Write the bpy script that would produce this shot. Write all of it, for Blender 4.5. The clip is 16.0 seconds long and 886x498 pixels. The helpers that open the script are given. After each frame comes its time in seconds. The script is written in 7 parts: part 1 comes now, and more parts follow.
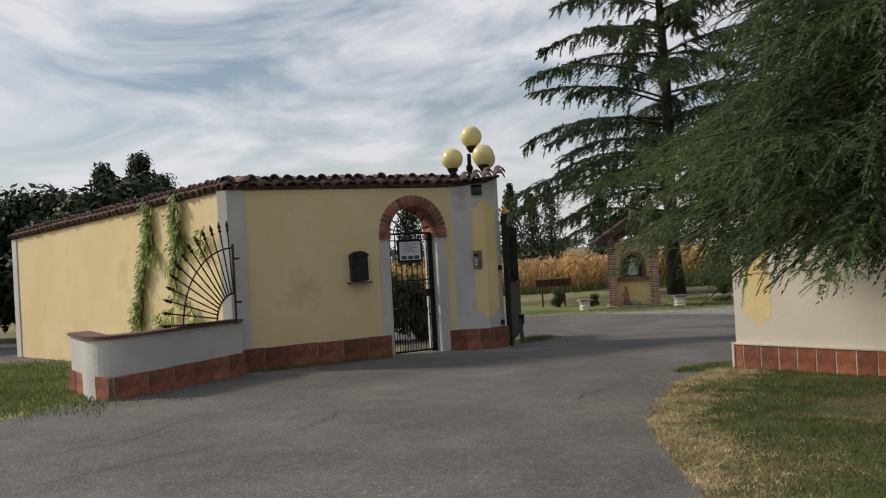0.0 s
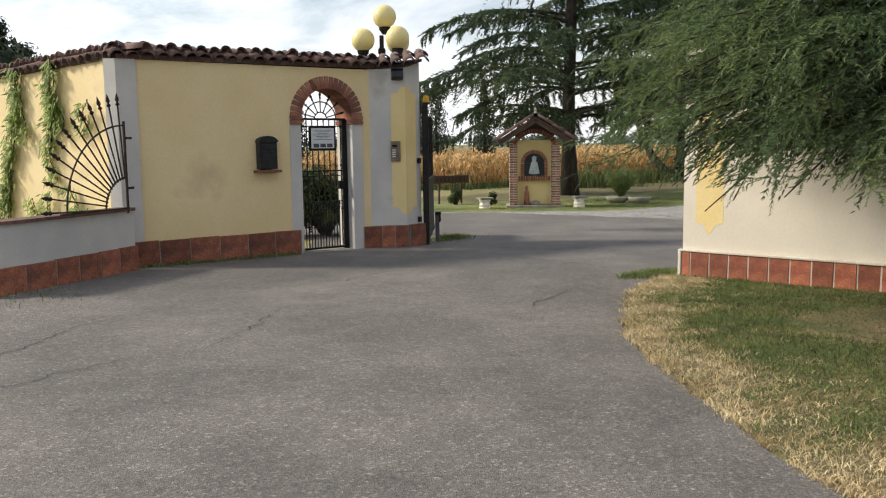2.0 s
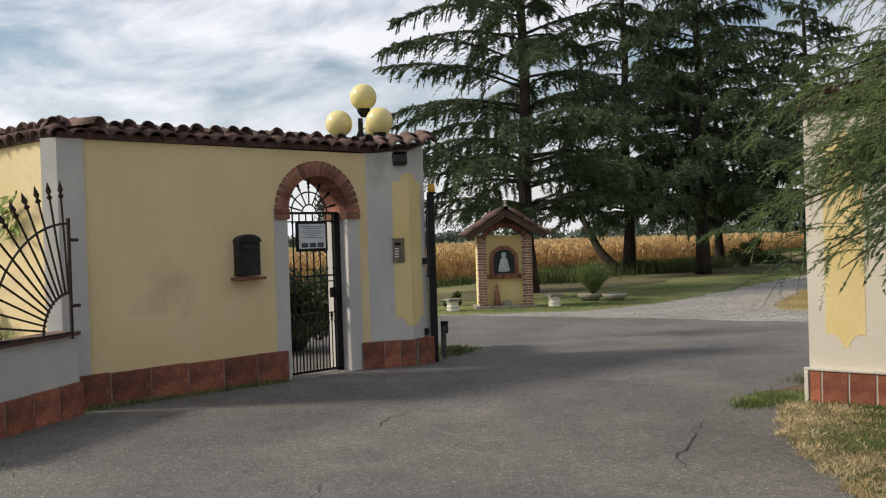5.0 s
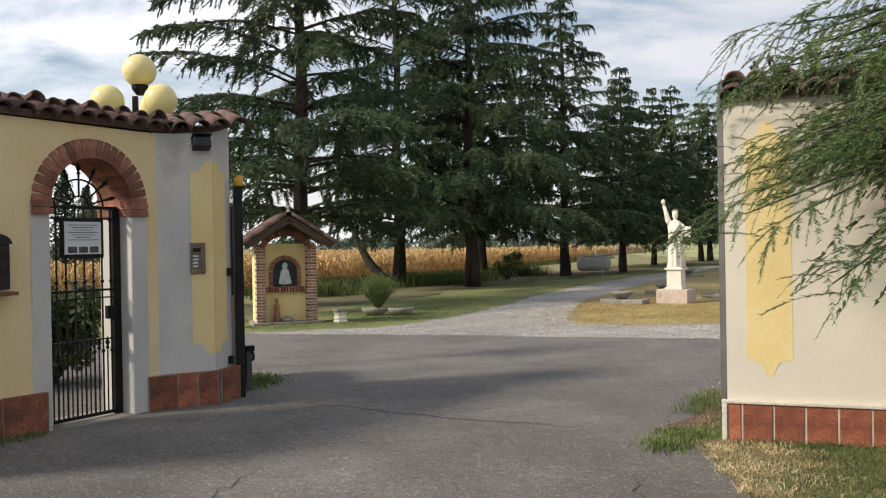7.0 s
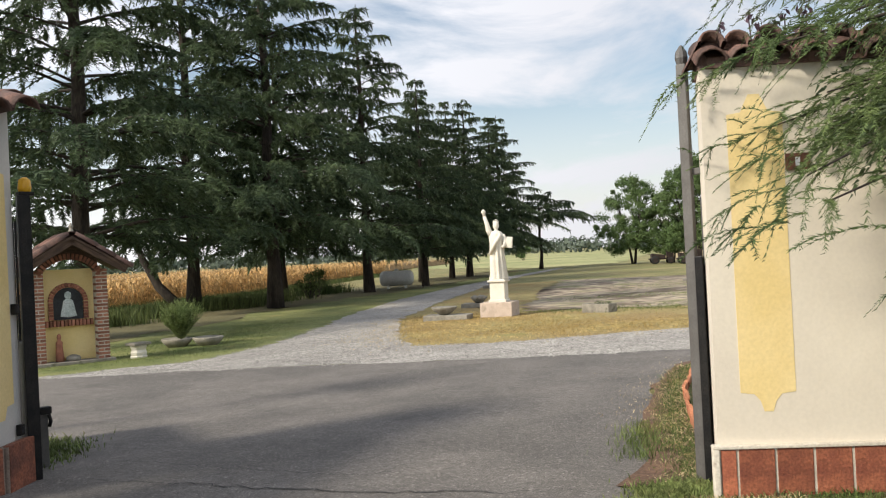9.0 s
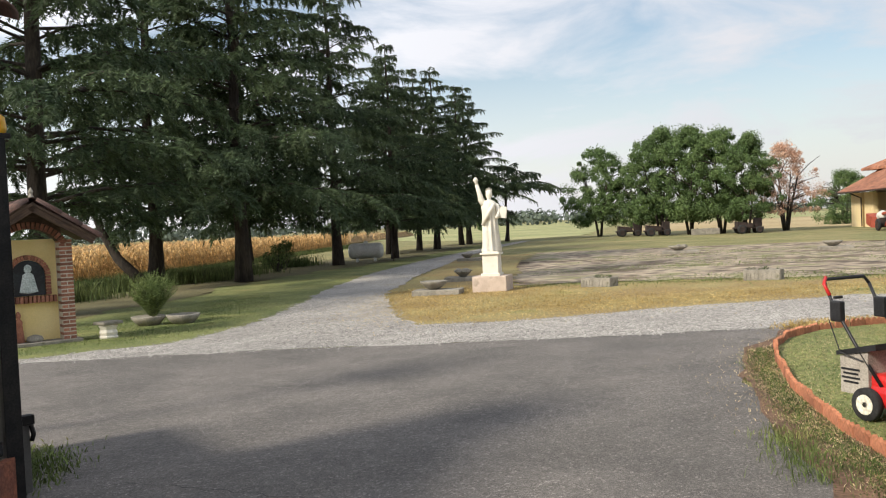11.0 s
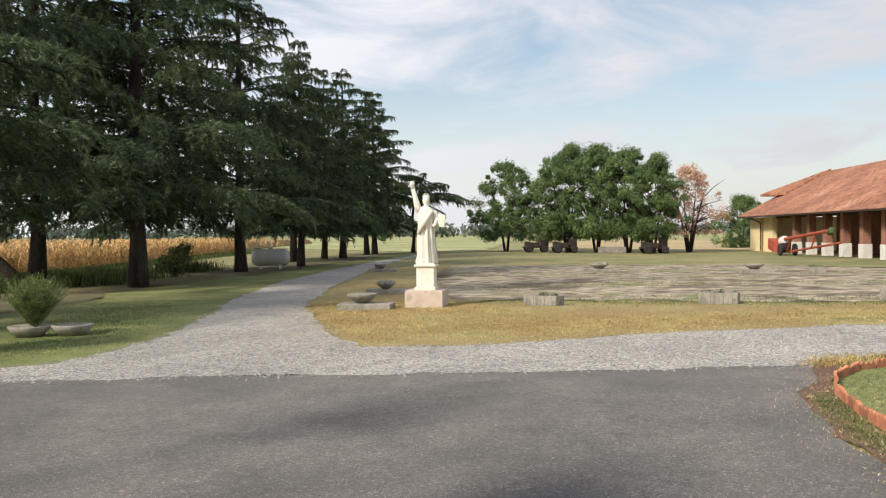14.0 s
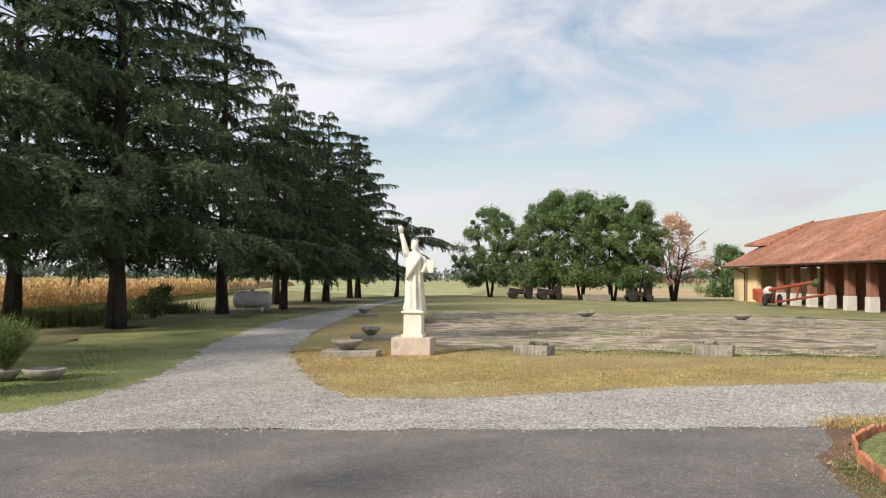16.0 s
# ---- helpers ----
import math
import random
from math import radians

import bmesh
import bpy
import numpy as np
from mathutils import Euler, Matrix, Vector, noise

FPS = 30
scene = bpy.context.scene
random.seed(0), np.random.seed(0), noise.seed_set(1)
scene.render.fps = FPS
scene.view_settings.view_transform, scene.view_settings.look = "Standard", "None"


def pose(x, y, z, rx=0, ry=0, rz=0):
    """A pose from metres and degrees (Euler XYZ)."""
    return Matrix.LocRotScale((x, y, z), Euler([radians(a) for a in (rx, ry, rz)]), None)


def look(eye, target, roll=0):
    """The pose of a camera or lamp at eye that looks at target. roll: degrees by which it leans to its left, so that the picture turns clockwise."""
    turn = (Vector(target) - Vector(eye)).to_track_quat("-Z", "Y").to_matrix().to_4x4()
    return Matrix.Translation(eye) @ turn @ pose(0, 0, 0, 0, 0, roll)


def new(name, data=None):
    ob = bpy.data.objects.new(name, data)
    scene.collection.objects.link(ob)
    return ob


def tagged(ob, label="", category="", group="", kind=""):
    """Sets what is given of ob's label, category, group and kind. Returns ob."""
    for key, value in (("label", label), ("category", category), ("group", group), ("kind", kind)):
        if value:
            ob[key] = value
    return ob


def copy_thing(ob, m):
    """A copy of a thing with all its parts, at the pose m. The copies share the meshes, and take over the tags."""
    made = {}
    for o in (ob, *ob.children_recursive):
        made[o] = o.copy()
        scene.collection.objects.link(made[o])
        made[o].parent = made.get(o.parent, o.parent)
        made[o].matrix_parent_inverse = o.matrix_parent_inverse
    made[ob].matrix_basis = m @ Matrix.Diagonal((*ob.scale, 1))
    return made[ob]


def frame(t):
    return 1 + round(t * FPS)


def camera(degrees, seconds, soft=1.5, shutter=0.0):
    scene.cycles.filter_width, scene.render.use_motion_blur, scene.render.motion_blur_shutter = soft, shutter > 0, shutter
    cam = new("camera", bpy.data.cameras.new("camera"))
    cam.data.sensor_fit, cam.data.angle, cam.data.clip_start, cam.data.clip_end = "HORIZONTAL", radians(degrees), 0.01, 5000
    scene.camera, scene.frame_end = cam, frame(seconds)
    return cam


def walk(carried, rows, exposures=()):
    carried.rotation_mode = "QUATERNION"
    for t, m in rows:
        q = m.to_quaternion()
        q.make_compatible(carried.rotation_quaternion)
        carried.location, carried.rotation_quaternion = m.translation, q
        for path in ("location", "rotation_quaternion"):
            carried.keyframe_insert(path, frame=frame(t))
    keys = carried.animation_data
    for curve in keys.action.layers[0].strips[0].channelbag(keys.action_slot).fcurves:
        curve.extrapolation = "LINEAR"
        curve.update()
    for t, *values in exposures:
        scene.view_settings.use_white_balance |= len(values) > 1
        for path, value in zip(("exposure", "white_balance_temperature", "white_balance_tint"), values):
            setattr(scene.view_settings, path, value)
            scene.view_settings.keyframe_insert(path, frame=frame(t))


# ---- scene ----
cam = camera(53.7, 16.0, 1.15)
METRES, EYE, TILT, LEAN, TURN = 12.613, 1.4, 0.0, 0.0, 0.0
ROWS = [
    (0.0, 0.0, 0.0, 0.0, 0.02, 0.31, 3.14),
    (0.5, -0.0163, 0.0134, 0.0003, -1.96, -0.32, 4.02),
    (1.0, -0.0278, 0.0341, -0.0025, -4.22, -1.99, 2.68),
    (1.5, -0.0368, 0.0583, -0.0039, -5.85, -4.84, 0.98),
    (2.0, -0.0476, 0.0835, -0.0027, -8.08, -6.83, 0.77),
    (2.5, -0.0565, 0.1112, -0.0028, -9.29, -6.01, 0.54),
    (3.0, -0.0652, 0.1417, -0.0005, -9.19, -4.25, -0.19),
    (3.5, -0.0796, 0.1722, 0.0001, -10.5, -2.57, 0.49),
    (6.0, -0.1304, 0.3613, -0.0021, -19.62, -0.2, 2.0),
    (6.5, -0.1328, 0.4018, -0.003, -25.3, -0.49, 1.54),
    (7.0, -0.1314, 0.4431, -0.0032, -30.02, -0.28, 0.98),
    (7.5, -0.1304, 0.4826, -0.002, -35.42, -0.37, 2.54),
    (8.0, -0.1215, 0.5219, -0.0022, -39.14, -0.01, 2.2),
    (8.5, -0.1142, 0.5596, -0.0033, -41.52, 0.45, 2.27),
    (9.0, -0.1022, 0.5953, -0.0023, -43.94, 0.34, 2.85),
    (11.5, -0.0574, 0.7632, -0.0035, -48.9, -2.47, 2.65),
    (12.0, -0.0433, 0.7916, -0.0054, -52.66, -2.47, 2.19),
    (12.5, -0.0365, 0.8191, -0.006, -54.19, -2.63, 1.97),
    (13.0, -0.0203, 0.8489, -0.005, -57.19, -2.51, 2.14),
    (13.5, -0.0075, 0.8748, -0.0028, -56.47, -1.3, 0.99),
    (14.0, 0.0097, 0.8996, -0.0061, -53.76, -1.06, 0.46),
    (14.5, 0.0239, 0.9184, -0.0063, -52.11, -1.88, -0.73),
    (15.0, 0.036, 0.9288, -0.0056, -51.24, -1.42, -1.65),
    (15.5, 0.0327, 0.9289, -0.0041, -53.5, 0.27, -0.54),
    (16.0, 0.033, 0.9307, -0.0029, -54.91, 1.84, -0.52),
]
EXPOSURES = [(t, e, 6750, 10) for t, e in ((0.0, -0.72), (1.0, -0.36), (2.0, 0.0), (2.7, -0.06), (3.5, -0.24), (6.0, -0.36), (7.0, -0.08), (9.0, 0.09), (12.0, 0.1), (16.0, 0.02))]
walk(cam, [(t, pose(0, 0, EYE, TILT, LEAN, TURN) @ pose(METRES * x, METRES * y, METRES * z, 90 + pitch, roll, yaw)) for t, x, y, z, yaw, pitch, roll in ROWS], EXPOSURES)

# ---- light ----
SUN_AZ, SUN_EL = (-0.970, 0.243), 35.0
world = bpy.data.worlds.new("sky")
scene.world = world
world.use_nodes = True
wt = world.node_tree
wt.nodes.clear()


def link(nt, a, b):
    nt.links.new(a, b)


sky = wt.nodes.new("ShaderNodeTexSky")
sky.sky_type, sky.sun_disc = "NISHITA", False
sky.sun_elevation, sky.sun_rotation = radians(SUN_EL), math.atan2(SUN_AZ[0], SUN_AZ[1])
sky.air_density, sky.dust_density, sky.ozone_density = 1.2, 0.4, 2.0
wco = wt.nodes.new("ShaderNodeTexCoord")
wmap = wt.nodes.new("ShaderNodeMapping")
wmap.inputs["Scale"].default_value = (1.5, 1.5, 4.4)
wmap.inputs["Location"].default_value = (2.9, 0.35, 1.2)
wmap.inputs["Rotation"].default_value = (0.25, 0.1, 0.5)
wn = wt.nodes.new("ShaderNodeTexNoise")
wn.inputs["Scale"].default_value, wn.inputs["Detail"].default_value, wn.inputs["Roughness"].default_value = 2.6, 12, 0.58
wn.inputs["Distortion"].default_value = 0.5
wr = wt.nodes.new("ShaderNodeValToRGB")
wr.color_ramp.elements[0].position, wr.color_ramp.elements[1].position = 0.38, 0.60
wr.color_ramp.elements[0].color, wr.color_ramp.elements[1].color = (0.12, 0.12, 0.12, 1), (0.96, 0.96, 0.96, 1)
wsep = wt.nodes.new("ShaderNodeSeparateXYZ")
whz = wt.nodes.new("ShaderNodeMapRange")
whz.inputs["From Min"].default_value, whz.inputs["From Max"].default_value = 0.0, 0.21
whz.inputs["To Min"].default_value, whz.inputs["To Max"].default_value = 0.92, 0.0
wmax = wt.nodes.new("ShaderNodeMath")
wmax.operation = "MAXIMUM"
wmix = wt.nodes.new("ShaderNodeMixRGB")
wdot = wt.nodes.new("ShaderNodeVectorMath")
wdot.operation = "DOT_PRODUCT"
wdot.inputs[1].default_value = (SUN_AZ[0], SUN_AZ[1], 0.35)
wtow = wt.nodes.new("ShaderNodeMapRange")
wtow.inputs["From Min"].default_value, wtow.inputs["From Max"].default_value = -0.9, 0.2
wtow.inputs["To Min"].default_value, wtow.inputs["To Max"].default_value = 0.78, 1.48
wcl = wt.nodes.new("ShaderNodeVectorMath")
wcl.operation = "SCALE"
wcl.inputs[0].default_value = (6.8, 7.0, 7.65)
wbg = wt.nodes.new("ShaderNodeBackground")
wbg.inputs["Strength"].default_value = 0.12
wout = wt.nodes.new("ShaderNodeOutputWorld")
link(wt, wco.outputs["Generated"], wmap.inputs["Vector"])
link(wt, wmap.outputs["Vector"], wn.inputs["Vector"])
link(wt, wn.outputs["Fac"], wr.inputs["Fac"])
link(wt, wco.outputs["Generated"], wsep.inputs["Vector"])
link(wt, wsep.outputs["Z"], whz.inputs["Value"])
link(wt, wr.outputs["Color"], wmax.inputs[0])
link(wt, whz.outputs["Result"], wmax.inputs[1])
link(wt, wmax.outputs["Value"], wmix.inputs["Fac"])
link(wt, sky.outputs["Color"], wmix.inputs["Color1"])
link(wt, wco.outputs["Generated"], wdot.inputs[0])
link(wt, wdot.outputs["Value"], wtow.inputs["Value"])
link(wt, wtow.outputs["Result"], wcl.inputs["Scale"])
link(wt, wcl.outputs["Vector"], wmix.inputs["Color2"])
link(wt, wmix.outputs["Color"], wbg.inputs["Color"])
link(wt, wbg.outputs["Background"], wout.inputs["Surface"])

sun = new("sun", bpy.data.lights.new("sun", "SUN"))
sun.data.energy, sun.data.angle, sun.data.color = 4.7, radians(9.0), (1.0, 0.93, 0.82)
ce = math.cos(radians(SUN_EL))
sun.matrix_world = look((SUN_AZ[0] * ce * 50, SUN_AZ[1] * ce * 50, math.sin(radians(SUN_EL)) * 50), (0, 0, 0))


# ---- materials ----
def mat(name, c1, c2, scale=4.0, fine=60.0, rough=0.85, bump=0.3, metal=0.0, c3=None, stretch=(1, 1, 1), island=0.0, random_ob=0.0, fine_amt=0.35, spec=0.4, patch=(0.4, 0.62), trans=0.0, bump_dist=0.01):
    m = bpy.data.materials.new(name)
    m.use_nodes = True
    nt = m.node_tree
    b = nt.nodes["Principled BSDF"]
    co = nt.nodes.new("ShaderNodeTexCoord")
    mp = nt.nodes.new("ShaderNodeMapping")
    mp.inputs["Scale"].default_value = stretch
    link(nt, co.outputs["Object"], mp.inputs["Vector"])
    n1 = nt.nodes.new("ShaderNodeTexNoise")
    n1.inputs["Scale"].default_value, n1.inputs["Detail"].default_value = scale, 6
    n2 = nt.nodes.new("ShaderNodeTexNoise")
    n2.inputs["Scale"].default_value, n2.inputs["Detail"].default_value = fine, 3
    link(nt, mp.outputs["Vector"], n1.inputs["Vector"])
    link(nt, mp.outputs["Vector"], n2.inputs["Vector"])
    r = nt.nodes.new("ShaderNodeValToRGB")
    r.color_ramp.elements[0].position, r.color_ramp.elements[1].position = patch
    r.color_ramp.elements[0].color, r.color_ramp.elements[1].color = (*c1, 1), (*c2, 1)
    if c3:
        e = r.color_ramp.elements.new(min(patch[1] + 0.12, 0.98))
        e.color = (*c3, 1)
    link(nt, n1.outputs["Fac"], r.inputs["Fac"])
    mr = nt.nodes.new("ShaderNodeMapRange")
    mr.inputs["From Min"].default_value, mr.inputs["From Max"].default_value = 0.3, 0.7
    mr.inputs["To Min"].default_value, mr.inputs["To Max"].default_value = 1 - fine_amt, 1 + fine_amt
    link(nt, n2.outputs["Fac"], mr.inputs["Value"])
    mul = nt.nodes.new("ShaderNodeMixRGB")
    mul.blend_type, mul.inputs["Fac"].default_value = "MULTIPLY", 1.0
    link(nt, r.outputs["Color"], mul.inputs["Color1"])
    link(nt, mr.outputs["Result"], mul.inputs["Color2"])
    out = mul.outputs["Color"]
    if island or random_ob:
        src = nt.nodes.new("ShaderNodeNewGeometry").outputs["Random Per Island"] if island else nt.nodes.new("ShaderNodeObjectInfo").outputs["Random"]
        amt = island or random_ob
        mr2 = nt.nodes.new("ShaderNodeMapRange")
        mr2.inputs["To Min"].default_value, mr2.inputs["To Max"].default_value = 1 - amt, 1 + amt
        link(nt, src, mr2.inputs["Value"])
        mul2 = nt.nodes.new("ShaderNodeMixRGB")
        mul2.blend_type, mul2.inputs["Fac"].default_value = "MULTIPLY", 1.0
        link(nt, out, mul2.inputs["Color1"])
        link(nt, mr2.outputs["Result"], mul2.inputs["Color2"])
        out = mul2.outputs["Color"]
    link(nt, out, b.inputs["Base Color"])
    b.inputs["Roughness"].default_value, b.inputs["Metallic"].default_value = rough, metal
    b.inputs["Specular IOR Level"].default_value = spec
    if trans:
        tr = nt.nodes.new("ShaderNodeBsdfTranslucent")
        mx = nt.nodes.new("ShaderNodeMixShader")
        mx.inputs["Fac"].default_value = trans
        link(nt, out, tr.inputs["Color"])
        link(nt, b.outputs["BSDF"], mx.inputs[1])
        link(nt, tr.outputs["BSDF"], mx.inputs[2])
        link(nt, mx.outputs["Shader"], nt.nodes["Material Output"].inputs["Surface"])
    if bump:
        bp = nt.nodes.new("ShaderNodeBump")
        bp.inputs["Strength"].default_value, bp.inputs["Distance"].default_value = bump, bump_dist
        link(nt, n2.outputs["Fac"], bp.inputs["Height"])
        link(nt, bp.outputs["Normal"], b.inputs["Normal"])
    return m


M_YELLOW = mat("yellow_plaster", (0.72, 0.57, 0.31), (0.77, 0.62, 0.36), 1.1, 45, 0.9, 0.12, c3=(0.62, 0.485, 0.28), fine_amt=0.04)
M_YPANEL = mat("bright_yellow_paint", (0.74, 0.575, 0.26), (0.78, 0.62, 0.31), 2.0, 50, 0.85, 0.2, fine_amt=0.05)
M_GREY = mat("pale_grey_plaster", (0.50, 0.49, 0.47), (0.58, 0.56, 0.52), 1.6, 45, 0.9, 0.12, c3=(0.43, 0.41, 0.37), fine_amt=0.04)
M_CREAM = mat("cream_plaster", (0.66, 0.60, 0.50), (0.72, 0.66, 0.55), 1.2, 45, 0.9, 0.10, c3=(0.61, 0.55, 0.45), fine_amt=0.03)
M_TILE = mat("terracotta_plinth_tile", (0.20, 0.06, 0.036), (0.34, 0.115, 0.06), 6, 60, 0.75, 0.4, c3=(0.15, 0.055, 0.038), random_ob=0.35, fine_amt=0.3)
M_TILE_OLD = mat("weathered_plinth_tile", (0.15, 0.06, 0.042), (0.34, 0.12, 0.065), 4.5, 60, 0.85, 0.4, c3=(0.075, 0.05, 0.038), random_ob=0.35, fine_amt=0.35)
M_GROUT = mat("dirty_grout", (0.20, 0.15, 0.12), (0.28, 0.22, 0.18), 6, 60, 0.95, 0.4, fine_amt=0.2)
M_MORTAR = mat("mortar", (0.45, 0.40, 0.33), (0.55, 0.5, 0.42), 8, 80, 0.95, 0.4, fine_amt=0.15)
M_COPPO = mat("roof_tile", (0.082, 0.052, 0.044), (0.14, 0.076, 0.059), 6, 50, 0.85, 0.5, c3=(0.09, 0.06, 0.05), random_ob=0.45, fine_amt=0.3)
M_BRICK = mat("red_brick", (0.22, 0.09, 0.06), (0.32, 0.14, 0.09), 9, 90, 0.9, 0.5, random_ob=0.35, fine_amt=0.25)
M_IRON = mat("dark_iron", (0.012, 0.012, 0.013), (0.022, 0.021, 0.02), 8, 90, 0.5, 0.15, 0.6)
M_RUST = mat("rusty_iron", (0.03, 0.022, 0.018), (0.07, 0.04, 0.028), 12, 90, 0.75, 0.3, 0.3)
M_STEEL = mat("grey_painted_steel", (0.10, 0.095, 0.09), (0.13, 0.125, 0.12), 5, 90, 0.55, 0.1, 0.3, fine_amt=0.1)
M_ASPHALT = mat("asphalt", (0.122, 0.113, 0.103), (0.166, 0.152, 0.137), 0.7, 190, 0.92, 0.7, c3=(0.108, 0.100, 0.092), fine_amt=0.6)
an = M_ASPHALT.node_tree
ab = an.nodes["Principled BSDF"]
aco = an.nodes.new("ShaderNodeTexCoord")
base_socket = ab.inputs["Base Color"].links[0].from_socket
for a_scale, a_lo, a_hi, a_kind in ((75.0, 0.62, 1.38, "speck"), (2.6, 0.90, 1.10, "mottle"), (16.0, 0.86, 1.14, "mottle")):
    an_n = an.nodes.new("ShaderNodeTexNoise")
    an_n.inputs["Scale"].default_value, an_n.inputs["Detail"].default_value, an_n.inputs["Roughness"].default_value = a_scale, 4, 0.7
    an_r = an.nodes.new("ShaderNodeMapRange")
    an_r.inputs["From Min"].default_value, an_r.inputs["From Max"].default_value = 0.34, 0.66
    an_r.inputs["To Min"].default_value, an_r.inputs["To Max"].default_value = a_lo, a_hi
    an_s = an.nodes.new("ShaderNodeVectorMath")
    an_s.operation = "SCALE"
    link(an, aco.outputs["Object"], an_n.inputs["Vector"])
    link(an, an_n.outputs["Fac"], an_r.inputs["Value"])
    link(an, base_socket, an_s.inputs[0])
    link(an, an_r.outputs["Result"], an_s.inputs["Scale"])
    base_socket = an_s.outputs["Vector"]
link(an, base_socket, ab.inputs["Base Color"])


def stony(m, scale, lo, hi, cut, bump=0.0):
    """Gives a ground material separate little stones: each cell its own shade, only past cut of them."""
    nt = m.node_tree
    b = nt.nodes["Principled BSDF"]
    co = nt.nodes.new("ShaderNodeTexCoord")
    vo = nt.nodes.new("ShaderNodeTexVoronoi")
    vo.inputs["Scale"].default_value = scale
    sp = nt.nodes.new("ShaderNodeSeparateColor")
    mr = nt.nodes.new("ShaderNodeMapRange")
    mr.inputs["From Min"].default_value, mr.inputs["From Max"].default_value = cut, 1.0
    mr.inputs["To Min"].default_value, mr.inputs["To Max"].default_value = lo, hi
    sc = nt.nodes.new("ShaderNodeVectorMath")
    sc.operation = "SCALE"
    link(nt, co.outputs["Object"], vo.inputs["Vector"])
    link(nt, vo.outputs["Color"], sp.inputs["Color"])
    link(nt, sp.outputs["Red"], mr.inputs["Value"])
    link(nt, b.inputs["Base Color"].links[0].from_socket, sc.inputs[0])
    link(nt, mr.outputs["Result"], sc.inputs["Scale"])
    link(nt, sc.outputs["Vector"], b.inputs["Base Color"])
    if bump:
        bp = nt.nodes.new("ShaderNodeBump")
        bp.invert = True
        bp.inputs["Strength"].default_value, bp.inputs["Distance"].default_value = bump, 0.02
        link(nt, vo.outputs["Distance"], bp.inputs["Height"])
        link(nt, bp.outputs["Normal"], b.inputs["Normal"])


stony(M_ASPHALT, 70.0, 1.0, 1.9, 0.86)
M_GRAVEL = mat("gravel", (0.29, 0.275, 0.25), (0.37, 0.35, 0.32), 0.5, 60, 0.95, 0.0, c3=(0.30, 0.27, 0.21), fine_amt=0.3)
stony(M_GRAVEL, 32.0, 0.5, 1.5, 0.0, 0.7)
M_CHIP = mat("crushed_stone", (0.20, 0.192, 0.18), (0.33, 0.315, 0.295), 3, 60, 0.9, 0.0, island=0.5, fine_amt=0.2)
M_GROUND = mat("meadow", (0.175, 0.175, 0.068), (0.26, 0.225, 0.10), 0.25, 18, 0.95, 0.8, c3=(0.30, 0.25, 0.12), fine_amt=0.4, bump_dist=0.03)
M_LAWN = mat("lawn", (0.14, 0.165, 0.055), (0.22, 0.225, 0.08), 0.6, 25, 0.95, 0.8, c3=(0.29, 0.235, 0.095), fine_amt=0.45, bump_dist=0.03)
M_DRY = mat("dry_grass", (0.27, 0.195, 0.08), (0.30, 0.255, 0.105), 0.45, 25, 0.95, 0.8, c3=(0.17, 0.18, 0.06), fine_amt=0.45, bump_dist=0.03)
M_YARD = mat("worn_paving", (0.155, 0.118, 0.083), (0.345, 0.285, 0.21), 0.55, 2.2, 0.95, 0.4, c3=(0.17, 0.165, 0.075), fine_amt=0.6, patch=(0.40, 0.53))
M_VERGE = mat("verge_turf", (0.085, 0.095, 0.034), (0.20, 0.15, 0.075), 1.8, 38, 0.95, 0.8, c3=(0.31, 0.245, 0.13), fine_amt=0.6, bump_dist=0.03)
M_SOIL = mat("needle_litter", (0.12, 0.07, 0.045), (0.17, 0.10, 0.06), 3, 40, 0.95, 0.8, fine_amt=0.4)
M_BARK = mat("bark", (0.03, 0.024, 0.02), (0.06, 0.048, 0.038), 3, 18, 0.95, 0.9, stretch=(1, 1, 0.25), fine_amt=0.4, bump_dist=0.04)
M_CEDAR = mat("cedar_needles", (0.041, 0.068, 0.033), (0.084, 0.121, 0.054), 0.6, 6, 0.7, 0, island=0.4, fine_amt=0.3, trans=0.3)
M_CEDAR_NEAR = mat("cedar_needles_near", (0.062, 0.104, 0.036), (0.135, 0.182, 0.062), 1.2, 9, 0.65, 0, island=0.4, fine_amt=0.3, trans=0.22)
M_LEAF = mat("oak_leaves", (0.085, 0.14, 0.045), (0.135, 0.20, 0.068), 0.35, 3, 0.65, 0, island=0.45, fine_amt=0.3, trans=0.3)
M_LEAF_RED = mat("autumn_leaves", (0.50, 0.31, 0.21), (0.62, 0.43, 0.32), 0.5, 3, 0.7, 0, island=0.4, c3=(0.20, 0.19, 0.07), trans=0.3)
M_BUSH = mat("bush_leaves", (0.05, 0.075, 0.025), (0.08, 0.11, 0.035), 1, 6, 0.7, 0, island=0.5, trans=0.25)
M_CORN = mat("dry_corn", (0.48, 0.31, 0.13), (0.64, 0.44, 0.21), 0.5, 5, 0.9, 0, island=0.5, c3=(0.36, 0.21, 0.09), trans=0.25)
M_STONE = mat("white_stone", (0.66, 0.62, 0.53), (0.74, 0.71, 0.62), 3, 60, 0.85, 0.3, c3=(0.58, 0.53, 0.44), fine_amt=0.1)
M_CONC = mat("mossy_concrete", (0.21, 0.195, 0.16), (0.31, 0.285, 0.24), 4, 50, 0.95, 0.5, c3=(0.13, 0.13, 0.08), fine_amt=0.25)
M_PINK = mat("pinkish_stone", (0.46, 0.37, 0.30), (0.55, 0.45, 0.37), 4, 50, 0.9, 0.4, c3=(0.36, 0.30, 0.24), fine_amt=0.15)
